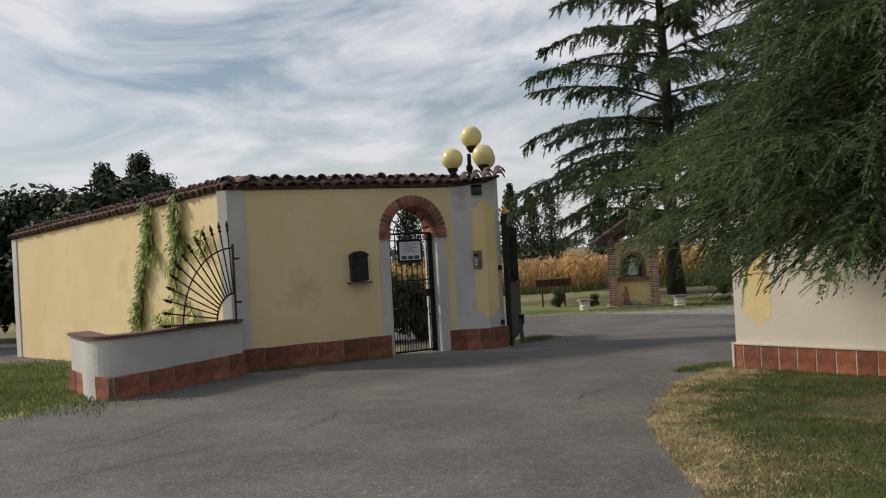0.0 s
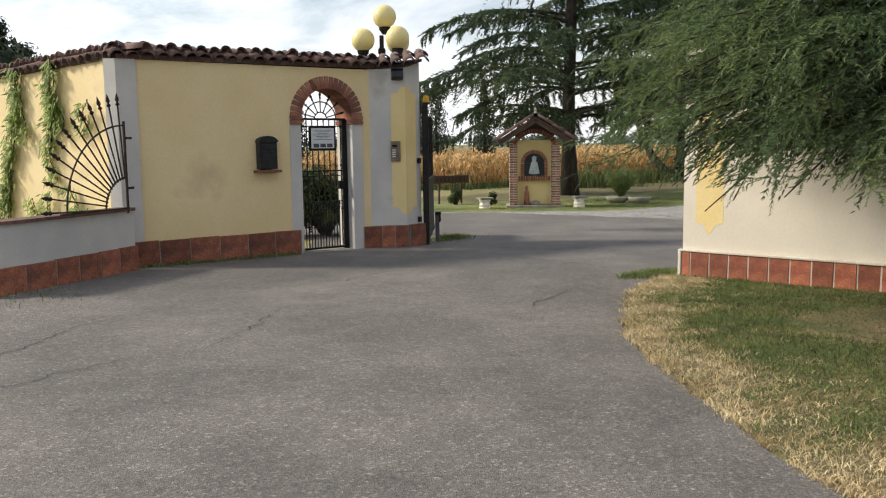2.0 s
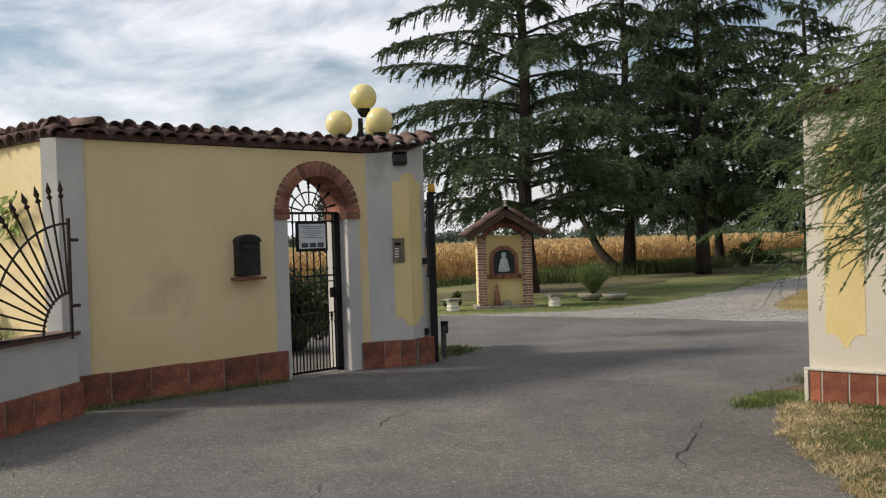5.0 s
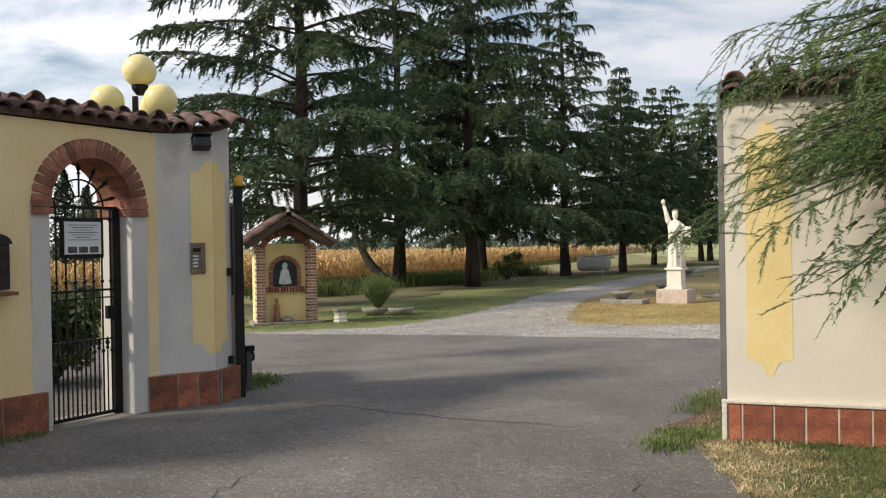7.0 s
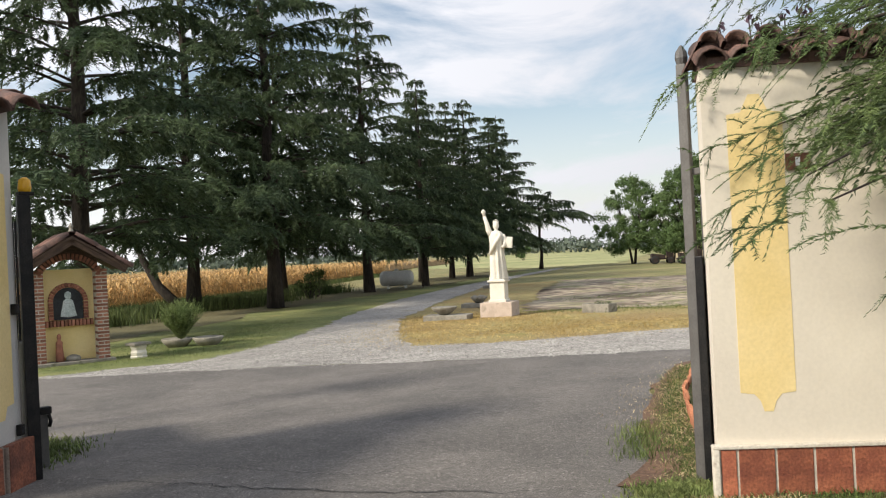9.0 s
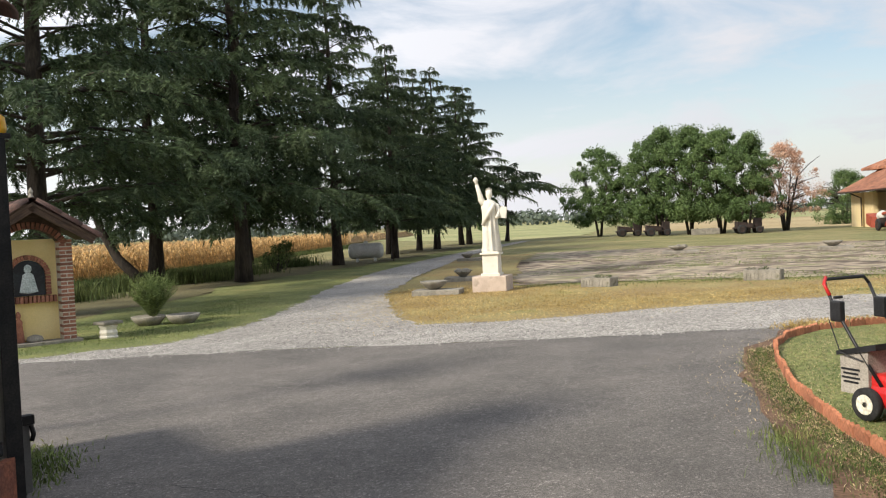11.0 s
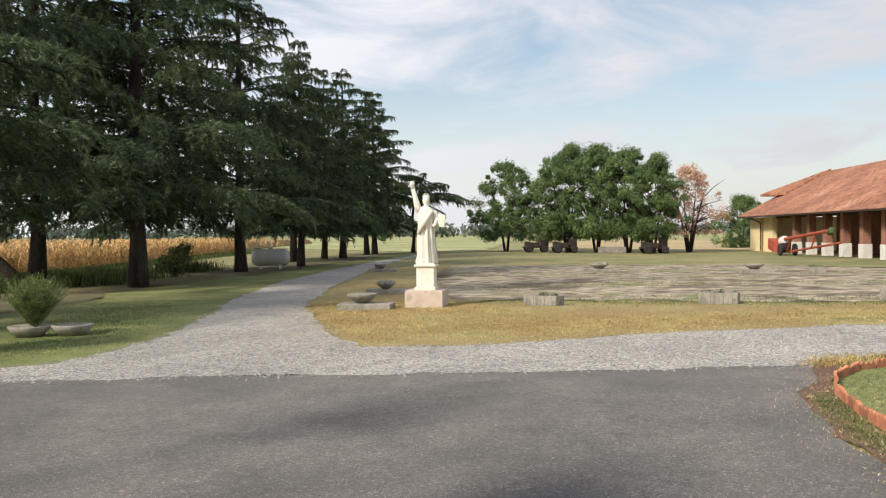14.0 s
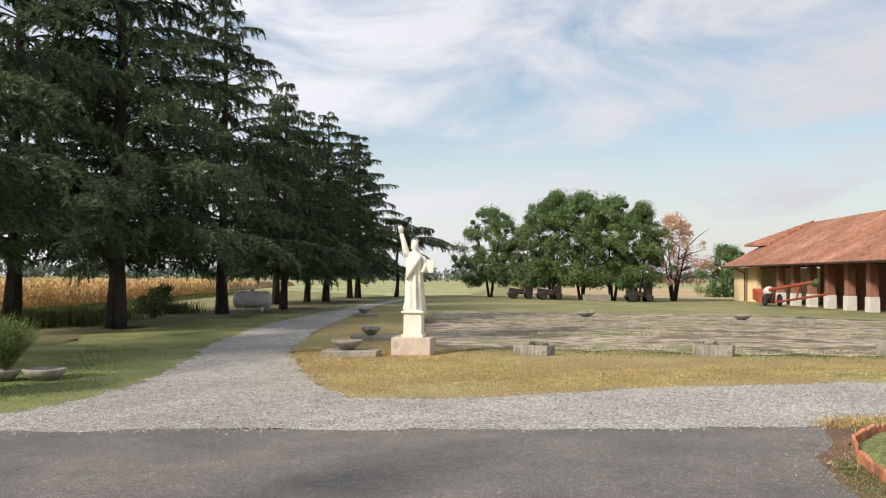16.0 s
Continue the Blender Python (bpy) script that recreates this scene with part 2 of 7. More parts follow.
M_LIMEWASH = mat("chipped_pale_plaster", (0.56, 0.51, 0.43), (0.66, 0.61, 0.52), 9, 60, 0.9, 0.4, c3=(0.40, 0.33, 0.27), fine_amt=0.12)
M_WOOD = mat("dark_wood", (0.05, 0.03, 0.02), (0.09, 0.055, 0.035), 4, 40, 0.8, 0.4, stretch=(1, 1, 6))
M_GLOBE = mat("opal_lamp_globe", (0.74, 0.62, 0.27), (0.76, 0.645, 0.29), 1, 20, 0.28, 0, fine_amt=0.02, spec=0.5)


# ---- building helpers ----
def gz(x, y):
    """Height of the ground, which falls gently away from the entrance."""
    z = float(np.interp(y, [3.5, 10, 14.3, 17, 20, 29.5], [0, -0.12, -0.18, -0.28, -0.345, -0.546]))
    k = min(max((x - 24.0) / 20.0, 0.0), 1.0)
    return z * (1 - k) - 0.46 * k if y > -30 else 0.0


def thing(name, label, category, m=None, group="", kind=""):
    ob = new(name)
    ob.empty_display_size = 0.2
    if m is not None:
        ob.matrix_world = m
    return tagged(ob, label, category, group, kind)


def mesh_of(bm, material, smooth=False):
    me = bpy.data.meshes.new("m")
    bm.normal_update()
    bm.to_mesh(me)
    bm.free()
    me.materials.append(material)
    if smooth:
        for p in me.polygons:
            p.use_smooth = True
    return me


def part(name, bm, material, parent=None, label="", smooth=False):
    ob = new(name, mesh_of(bm, material, smooth))
    if parent:
        ob.parent = parent
    return tagged(ob, label)


def piece(name, me, parent, m):
    ob = new(name, me)
    ob.parent = parent
    ob.matrix_local = m
    return ob


def raw(name, verts, faces, material, parent=None, label="", smooth=False):
    me = bpy.data.meshes.new(name)
    me.from_pydata([tuple(v) for v in verts], [], [tuple(f) for f in faces])
    me.materials.append(material)
    if smooth:
        for p in me.polygons:
            p.use_smooth = True
    ob = new(name, me)
    if parent:
        ob.parent = parent
    return tagged(ob, label)


def add_box(bm, cx, cy, cz, sx, sy, sz, bevel=0.0, m=None):
    r = bmesh.ops.create_cube(bm, size=1)
    vs = r["verts"]
    bmesh.ops.scale(bm, vec=(sx, sy, sz), verts=vs)
    if bevel:
        es = list({e for v in vs for e in v.link_edges})
        g = bmesh.ops.bevel(bm, geom=es, offset=bevel, segments=2, affect="EDGES", profile=0.6)
        vs = list({v for f in g["faces"] for v in f.verts} | {v for v in vs if v.is_valid})
    bmesh.ops.translate(bm, vec=(cx, cy, cz), verts=vs)
    if m is not None:
        bmesh.ops.transform(bm, matrix=m, verts=vs)
    return vs


def box(cx, cy, cz, sx, sy, sz, bevel=0.0, m=None):
    bm = bmesh.new()
    add_box(bm, cx, cy, cz, sx, sy, sz, bevel, m)
    return bm


def add_tube(bm, pts, radii, n=8, caps=True):
    """A tube through points with a radius at each."""
    pts = [Vector(p) for p in pts]
    if not hasattr(radii, "__len__"):
        radii = [radii] * len(pts)
    rings = []
    up = Vector((0.13, 0.21, 1)).normalized()
    for i, p in enumerate(pts):
        d = (pts[min(i + 1, len(pts) - 1)] - pts[max(i - 1, 0)]).normalized()
        a = d.cross(up)
        if a.length < 0.05:
            a = d.cross(Vector((1, 0, 0)))
        a.normalize()
        b = d.cross(a)
        rings.append([bm.verts.new(p + radii[i] * (math.cos(k * 2 * math.pi / n) * a + math.sin(k * 2 * math.pi / n) * b)) for k in range(n)])
    for r0, r1 in zip(rings, rings[1:]):
        for k in range(n):
            bm.faces.new((r0[k], r0[(k + 1) % n], r1[(k + 1) % n], r1[k]))
    if caps:
        bm.faces.new(rings[0][::-1])
        bm.faces.new(rings[-1])


def tube(pts, radii, n=8):
    bm = bmesh.new()
    add_tube(bm, pts, radii, n)
    return bm


def lathe(profile, n=24, m=None):
    """A turned shape from (radius, height) pairs."""
    bm = bmesh.new()
    rings = []
    for r, z in profile:
        rings.append([bm.verts.new((r * math.cos(k * 2 * math.pi / n), r * math.sin(k * 2 * math.pi / n), z)) for k in range(n)])
    for r0, r1 in zip(rings, rings[1:]):
        for k in range(n):
            bm.faces.new((r0[k], r0[(k + 1) % n], r1[(k + 1) % n], r1[k]))
    bm.faces.new(rings[0][::-1])
    bm.faces.new(rings[-1])
    if m is not None:
        bmesh.ops.transform(bm, matrix=m, verts=bm.verts)
    return bm


def prism(pts, z0, z1):
    """An upright prism on a plan outline; z0 and z1 are numbers or lists, corner by corner."""
    bm = bmesh.new()
    n = len(pts)
    lo = z0 if hasattr(z0, "__len__") else [z0] * n
    hi = z1 if hasattr(z1, "__len__") else [z1] * n
    a = [bm.verts.new((p[0], p[1], z)) for p, z in zip(pts, lo)]
    b = [bm.verts.new((p[0], p[1], z)) for p, z in zip(pts, hi)]
    for k in range(n):
        bm.faces.new((a[k], a[(k + 1) % n], b[(k + 1) % n], b[k]))
    bm.faces.new(a[::-1])
    bm.faces.new(b)
    bmesh.ops.recalc_face_normals(bm, faces=bm.faces)
    return bm


def sheet(name, pts, dz, material, label, category, rag=0.06, step=0.35, kind="structure"):
    """A ground covering on an outline with a slightly ragged edge, laid dz above the ground."""
    rng = random.Random(name)
    out = []
    for i, p in enumerate(pts):
        q = pts[(i + 1) % len(pts)]
        L = math.hypot(q[0] - p[0], q[1] - p[1])
        n = max(1, int(min(L, 40) / step)) if L < 30 else max(1, int(L / 3))
        for k in range(n):
            t = k / n
            out.append((p[0] + (q[0] - p[0]) * t + rng.gauss(0, rag), p[1] + (q[1] - p[1]) * t + rng.gauss(0, rag)))
    bm = bmesh.new()
    f = bm.faces.new([bm.verts.new((x, y, 0)) for x, y in out])
    bmesh.ops.triangulate(bm, faces=[f])
    ys = [p[1] for p in out]
    xs = [p[0] for p in out]
    for c in [3.5, 6.5, 10, 14.3, 17, 20, 24.5, 29.5]:
        if min(ys) < c < max(ys):
            bmesh.ops.bisect_plane(bm, geom=bm.verts[:] + bm.edges[:] + bm.faces[:], plane_co=(0, c, 0), plane_no=(0, 1, 0))
    for c in (24, 28, 32, 36, 40, 44):
        if min(xs) < c < max(xs):
            bmesh.ops.bisect_plane(bm, geom=bm.verts[:] + bm.edges[:] + bm.faces[:], plane_co=(c, 0, 0), plane_no=(1, 0, 0))
    for v in bm.verts:
        v.co.z = gz(v.co.x, v.co.y) + dz
    bmesh.ops.recalc_face_normals(bm, faces=bm.faces)
    if sum(f.normal.z for f in bm.faces) < 0:
        bmesh.ops.reverse_faces(bm, faces=bm.faces)
    return tagged(part(name, bm, material), label, category, kind=kind)


# ---- ground ----
xs = sorted(set([-1500, -600, -250, -120, -60, -30, 24, 28, 32, 36, 40, 44, 60, 90, 150, 300, 700, 1500] + list(range(-20, 24, 4))))
ys = sorted(set([-1500, -500, -150, -60, -30.01, -29.9, -10, 3.5, 29.5, 45, 60, 90, 150, 300, 700, 1500] + [6.5, 10, 14.3, 17, 20, 24.5]))
bm = bmesh.new()
gv = [[bm.verts.new((x, y, gz(x, y))) for x in xs] for y in ys]
for j in range(len(ys) - 1):
    for i in range(len(xs) - 1):
        bm.faces.new((gv[j][i], gv[j][i + 1], gv[j + 1][i + 1], gv[j + 1][i]))
tagged(part("ground", bm, M_GROUND), "broad flat meadow ground of short green and straw grass", "ground", kind="structure")

ASPH = [(-14, 15.6), (-14, 24.6), (1.0, 24.0), (3.94, 23.05), (5.6, 21.1), (6.5, 19.9), (7.2, 18.75), (8.3, 17.0), (9.37, 15.1), (10.3, 13.75), (9.35, 13.5), (8.4, 13.4), (6.8, 12.75), (5.8, 12.2), (5.17, 11.8), (4.65, 11.55), (3.95, 10.9), (3.2, 10.75), (3.1, 10.2), (2.35, 9.05), (1.93, 8.0), (1.62, 7.05), (1.48, 6.0), (1.42, 5.0), (1.37, 4.1), (1.5, 1.5), (2.6, -4), (4, -30), (-6, -30), (-6.5, -4), (-6.0, 5), (-4.9, 8.6), (-4.6, 9.65), (-4.25, 10.45), (-3.9, 10.6), (-2.9, 12.4), (-0.8, 14.4), (-0.7, 16.3), (-4, 16.2)]
sheet("road", ASPH, 0.012, M_ASPHALT, "worn grey asphalt drive with patched darker areas and cracks", "road", 0.03)
GRAV = [(1.0, 24.05), (3.94, 23.3), (6.5, 22.45), (7.75, 23.0), (9.6, 24.2), (11.7, 26.1), (16.15, 30.5), (24, 36.7), (33.3, 42.5), (45.1, 49.0), (62, 58.5), (62, 57.3), (44.9, 47.6), (34.7, 41.2), (22.1, 32.3), (16.2, 27.5), (12.4, 23.5), (9.55, 19.95), (10.4, 18.5), (12.8, 16.8), (14.6, 14.6), (16.0, 12.5), (18.5, 8.5), (15.5, 8.0), (13.8, 10.3), (12.3, 12.2), (10.9, 13.7), (10.2, 13.75), (9.3, 15.1), (8.25, 17.0), (7.15, 18.75), (6.4, 19.9), (5.5, 21.1), (3.9, 23.0)]
sheet("gravel_track", GRAV, 0.0165, M_GRAVEL, "pale grey crushed stone track leading off along the trees", "track", 0.07)
LAWN_A = [(-14, 24.6), (1.0, 24.05), (3.94, 23.3), (6.5, 22.45), (7.75, 23.0), (9.6, 24.2), (11.7, 26.1), (16.15, 30.5), (24, 36.7), (33.3, 42.5), (45.1, 49.0), (62, 58.5), (60, 64), (30, 50), (12, 38), (5, 33), (-14, 32)]
sheet("lawn_under_trees", LAWN_A, 0.008, M_LAWN, "mown green lawn under the row of cedars", "lawn", 0.1)
LAWN_B = [(9.55, 19.95), (12.4, 23.5), (16.2, 27.5), (22.1, 32.3), (34.7, 41.2), (38, 39), (18.3, 24.6), (19.2, 22.8), (19.9, 18.5), (20.5, 14.8), (21.8, 12.9), (24, 8.5), (18.5, 8.5), (16.0, 12.5), (14.6, 14.6), (12.8, 16.8), (10.4, 18.5)]
sheet("dry_lawn", LAWN_B, 0.008, M_DRY, "sun-scorched yellow and green grass in front of the yard", "lawn", 0.12)
YARD = [(18.3, 24.6), (19.2, 22.8), (19.9, 18.5), (20.5, 14.8), (21.8, 12.9), (24, 8.5), (44, 6), (43.5, 15.4), (46, 25.6), (41.7, 33.6), (38.5, 39), (30, 33)]
sheet("paved_yard", YARD, 0.02, M_YARD, "wide old brown paved yard with mossy patches", "yard", 0.2)
LAWN_C = [(1.37, 4.1), (1.42, 5.0), (1.48, 6.0), (1.62, 7.05), (1.93, 8.0), (2.35, 9.05), (3.1, 10.2), (3.35, 10.1), (6.6, 6.2), (10, 2), (10, -20), (3.6, -20), (2.6, -4), (1.5, 1.5)]
sheet("verge", LAWN_C, 0.02, M_VERGE, "patchy verge of dry straw and green grass", "lawn", 0.04)
EDGING = [(4.55, 10.85), (5.1, 11.3), (5.65, 11.66), (6.36, 12.12), (7.6, 12.75), (8.45, 13.12), (9.24, 13.3), (10.05, 13.24), (10.7, 12.9), (11.1, 12.45), (11.55, 11.9), (12.4, 10.6), (13.2, 9.2)]
sheet("inner_lawn", EDGING + [(14, 7.5), (9, 5.5), (6.7, 6.6), (4.1, 9.9)], 0.02, M_LAWN, "mown lawn inside the terracotta edging", "lawn", 0.02)


# ---- gate walls ----
def along(p, q, s, v=0.0, z=0.0):
    """The place s metres from p towards q, v to the right of that line."""
    d = Vector((q[0] - p[0], q[1] - p[1])).normalized()
    return Vector((p[0] + d.x * s + d.y * v, p[1] + d.y * s - d.x * v, z))


def wall_frame(p, q):
    """Local x along the wall from p to q, y to the left of it, z up."""
    return pose(p[0], p[1], 0, 0, 0, math.degrees(math.atan2(q[1] - p[1], q[0] - p[0])))


def coppo_mesh(r0=0.095, r1=0.075, length=0.46, th=0.014, n=7):
    """A half-round clay roof tile lying along y, hollow below."""
    bm = bmesh.new()
    rows = []
    for (r, y) in ((r0, 0.0), (r1, length)):
        for rr in (r, r - th):
            rows.append([bm.verts.new((rr * math.cos(math.pi * k / n), y, rr * math.sin(math.pi * k / n))) for k in range(n + 1)])
    o0, i0, o1, i1 = rows
    for k in range(n):
        bm.faces.new((o0[k], o0[k + 1], o1[k + 1], o1[k]))
        bm.faces.new((i0[k + 1], i0[k], i1[k], i1[k + 1]))
        bm.faces.new((o0[k + 1], o0[k], i0[k], i0[k + 1]))
        bm.faces.new((o1[k], o1[k + 1], i1[k + 1], i1[k]))
    bmesh.ops.recalc_face_normals(bm, faces=bm.faces)
    return mesh_of(bm, M_COPPO, True)


COPPO = coppo_mesh()


def coping(parent, p, q, z0, z1, length, half=0.24, pitch=0.185, overhang=0.07, ridge=True):
    """Two slopes of clay tiles and a ridge along a wall top from p to q; half is half the wall's depth, the wall lying left of p-q."""
    f = wall_frame(p, q)
    rng = random.Random(str(p))
    n = int(length / pitch)
    for k in range(n + 1):
        s = k * length / n
        z = z0 + (z1 - z0) * s / length
        j = lambda a: rng.uniform(-a, a)
        piece("roof_tile", COPPO, parent, f @ pose(s + j(0.012), -overhang + j(0.02), z - 0.02 + j(0.008), 19 + j(2.5), j(3), j(3)))
        piece("roof_tile", COPPO, parent, f @ pose(s + j(0.012), 2 * half + overhang + j(0.02), z - 0.02 + j(0.008), 19 + j(2.5), j(3), 180 + j(3)))
    bm = bmesh.new()
    sec = [(-0.03, -0.03), (2 * half + 0.03, -0.03), (2 * half + 0.03, 0.03), (half, 0.15), (-0.03, 0.03)]
    ra = [bm.verts.new(f @ Vector((-0.02, y, z0 + z))) for y, z in sec]
    rb = [bm.verts.new(f @ Vector((length + 0.02, y, z1 + z))) for y, z in sec]
    for k in range(5):
        bm.faces.new((ra[k], ra[(k + 1) % 5], rb[(k + 1) % 5], rb[k]))
    bm.faces.new(ra[::-1])
    bm.faces.new(rb)
    bmesh.ops.recalc_face_normals(bm, faces=bm.faces)
    part("coping_bed", bm, M_COPPO, parent, "dark mortar bed under the tiles")
    if ridge:
        m = int(length / 0.36)
        for k in range(m + 1):
            s = k * length / max(m, 1)
            z = z0 + (z1 - z0) * s / length
            piece("ridge_tile", COPPO, parent, f @ pose(s, half, z + 0.085, 0, 0, -90))


def plinth(parent, p, q, length, width, zt0, zt1, zb0, zb1, material, proud=0.035, first=0.0, top_mortar=0.0):
    """A row of upright clay tiles along the foot of a wall, on the right of p-q."""
    f = wall_frame(p, q)
    n = max(1, round((length - first) / width))
    bounds = ([0.0] if first > 0.02 else []) + [first + (length - first) * k / n for k in range(n + 1)]
    rng = random.Random(str(q))
    for a, b in zip(bounds, bounds[1:]):
        mid = (a + b) / 2 / length
        zt = zt0 + (zt1 - zt0) * mid + rng.uniform(-0.006, 0.006)
        zb = zb0 + (zb1 - zb0) * mid - 0.05
        bm = box(0, 0, 0, b - a - 0.014, proud, zt - zb, 0.005)
        ob = part("plinth_tile", bm, material, parent)
        ob.matrix_local = f @ pose((a + b) / 2, -proud / 2 + rng.uniform(-0.004, 0.003), (zt + zb) / 2, rng.uniform(-0.6, 0.6), rng.uniform(-0.5, 0.5), 0)
    bm = bmesh.new()
    vs = [bm.verts.new(f @ Vector(v)) for v in ((0, -proud + 0.004, zb0 - 0.05), (length, -proud + 0.004, zb1 - 0.05), (length, 0.05, zb1 - 0.05), (0, 0.05, zb0 - 0.05), (0, -proud + 0.004, zt0 - 0.004), (length, -proud + 0.004, zt1 - 0.004), (length, 0.05, zt1 - 0.004), (0, 0.05, zt0 - 0.004))]
    for k in ((0, 1, 5, 4), (1, 2, 6, 5), (2, 3, 7, 6), (3, 0, 4, 7), (4, 5, 6, 7), (3, 2, 1, 0)):
        bm.faces.new([vs[i] for i in k])
    part("mortar", bm, M_MORTAR if material is M_TILE else M_GROUT, parent)


C0, E0 = (-3.03, 12.50), (0.04, 14.15)
FW = wall_frame(C0, E0)
TOP, TH = 2.47, 0.44
OA, OB, SPRING = 2.49, 3.33, 1.77
RAD = (OB - OA) / 2


def arched_wall(u0, u1, z0, ztop, th):
    bm = bmesh.new()

    def slab(a, b, lo0, lo1, hi):
        v = [bm.verts.new((x, y, z)) for y in (0, th) for x, z in ((a, lo0), (b, lo1), (b, hi), (a, hi))]
        for k in ((0, 1, 2, 3), (7, 6, 5, 4), (0, 4, 5, 1), (3, 2, 6, 7), (0, 3, 7, 4), (1, 5, 6, 2)):
            bm.faces.new([v[i] for i in k])

    slab(u0, OA, z0, z0, ztop)
    slab(OB, u1, z0, z0, ztop)
    n = 24
    for k in range(n):
        a0, a1 = math.pi * (1 - k / n), math.pi * (1 - (k + 1) / n)
        mid = (OA + OB) / 2
        slab(mid + RAD * math.cos(a0), mid + RAD * math.cos(a1), SPRING + RAD * math.sin(a0), SPRING + RAD * math.sin(a1), ztop)
    bmesh.ops.remove_doubles(bm, verts=bm.verts, dist=0.0005)
    inner = [f for f in bm.faces if len(f.verts) == 4 and abs(f.normal.x) > 0.99]
    bmesh.ops.transform(bm, matrix=FW, verts=bm.verts)
    return bm


wall_entrance = tagged(part("wall_entrance", arched_wall(0.0, 3.72, -0.5, TOP, TH), M_YELLOW), "shaded yellow plaster wall with an arched gateway and clay tile coping", "wall", kind="structure")

# brick arch ring, jambs and the reveal
mid = (OA + OB) / 2
ring_n = 21
for k in range(ring_n):
    a = math.pi * (k + 0.5) / ring_n
    w = math.pi * (RAD + 0.085) / ring_n
    ob = part("arch_brick", box(0, 0, 0, 0.17, TH + 0.05, w - 0.012, 0.004), M_BRICK, wall_entrance)
    ob.matrix_local = FW @ pose(mid, TH / 2 - 0.01, SPRING) @ Matrix.Rotation(-a, 4, "Y") @ pose(RAD + 0.075, 0, 0)
bm = bmesh.new()
for k in range(ring_n):
    a0, a1 = math.pi * k / ring_n, math.pi * (k + 1) / ring_n
    v = [bm.verts.new(FW @ Vector((mid + r * math.cos(a), y, SPRING + r * math.sin(a)))) for y in (-0.022, TH + 0.008) for r, a in ((RAD - 0.003, a0), (RAD + 0.150, a0), (RAD + 0.150, a1), (RAD - 0.003, a1))]
    for q in ((0, 1, 2, 3), (7, 6, 5, 4), (1, 5, 6, 2), (3, 7, 4, 0)):
        bm.faces.new([v[i] for i in q])
part("arch_mortar", bm, M_MORTAR, wall_entrance)
for u, name in ((OA - 0.085, "jamb"), (OB + 0.085, "jamb")):
    part(name, box(u, TH / 2, 0.74, 0.17 + 0.006, TH + 0.024, 2.09, 0.01, FW), M_GREY, wall_entrance, "pale grey plaster jamb")
for side, u in (("springer", OA - 0.075), ("springer", OB + 0.075)):
    for k in range(2):
        ob = part("springer_brick", box(0, 0, 0, 0.19, TH + 0.06, 0.055, 0.004), M_BRICK, wall_entrance)
        ob.matrix_local = FW @ pose(u, TH / 2 - 0.01, SPRING - 0.035 - 0.065 * k + 0.03)
part("threshold", box(mid, TH / 2, -0.21, OB - OA, TH + 0.1, 0.10, 0.01, FW), M_CONC, wall_entrance, "worn concrete threshold")
plinth(wall_entrance, C0, E0, OA - 0.06, 0.42, 0.18, 0.18, -0.15, -0.18, M_TILE_OLD, 0.05)
coping(wall_entrance, C0, E0, TOP + 0.03, TOP + 0.05, 3.75, TH / 2)

# corner pilaster
part("corner_pilaster", prism([along(C0, E0, -0.03, 0.02), along(C0, E0, 0.22, 0.025), along(C0, E0, 0.22, -0.3), along(C0, E0, -0.13, -0.12)], -0.5, TOP + 0.002), M_GREY, wall_entrance, "pale grey corner pilaster")

# long boundary wall going off
C1 = (-3.10, 12.56)
D1 = (-3.10 - 0.70 * 8.7, 12.56 + 0.714 * 8.7)
LONG = 8.7


def sloped_wall(p, q, th, za, zb, lo):
    a, b = along(p, q, 0), along(p, q, math.hypot(q[0] - p[0], q[1] - p[1]))
    c, d = along(p, q, math.hypot(q[0] - p[0], q[1] - p[1]), th), along(p, q, 0, th)
    return prism([a, b, c, d], lo, [za, zb, zb, za])


wall_boundary = tagged(part("wall_boundary", sloped_wall(C1, D1, 0.40, TOP, 2.20, -0.6), M_YELLOW), "long sunlit yellow plaster boundary wall with stains near the ground", "wall", kind="structure")
coping(wall_boundary, D1, C1, 2.23, TOP + 0.03, LONG, 0.20)
part("end_pilaster", prism([along(C1, D1, LONG - 0.2, -0.025), along(C1, D1, LONG + 0.06, -0.025), along(C1, D1, LONG + 0.06, 0.42), along(C1, D1, LONG - 0.2, 0.42)], -0.6, 2.2), M_GREY, wall_boundary, "pale grey end pilaster")

# low curved wall in front of the corner
LW = [(-2.89, 12.32), (-3.20, 11.73), (-3.52, 11.11), (-3.72, 10.73)]
for k in range(1, 10):
    t = k / 10
    LW.append(tuple((1 - t) ** 2 * a + 2 * t * (1 - t) * b + t * t * c for a, b, c in zip((-3.72, 10.73), (-4.02, 10.14), (-4.40, 10.62))))
LW += [(-4.40, 10.62), (-4.92, 11.42)]
LWI = []
for k, p in enumerate(LW):
    a, b = LW[max(k - 1, 0)], LW[min(k + 1, len(LW) - 1)]
    d = Vector((b[0] - a[0], b[1] - a[1])).normalized()
    LWI.append((p[0] + d.y * 0.22, p[1] - d.x * 0.22))
low_wall = tagged(part("wall_low", prism(LW + LWI[::-1], -0.5, 0.60), M_GREY), "low curved pale grey plaster wall with a clay coping", "wall", kind="structure")
grow = lambda pts, k: [(p[0] + k * (p[0] - c[0]), p[1] + k * (p[1] - c[1])) for p, c in zip(pts, LWI)]
growi = lambda pts, k: [(p[0] + k * (p[0] - c[0]), p[1] + k * (p[1] - c[1])) for p, c in zip(pts, LW)]
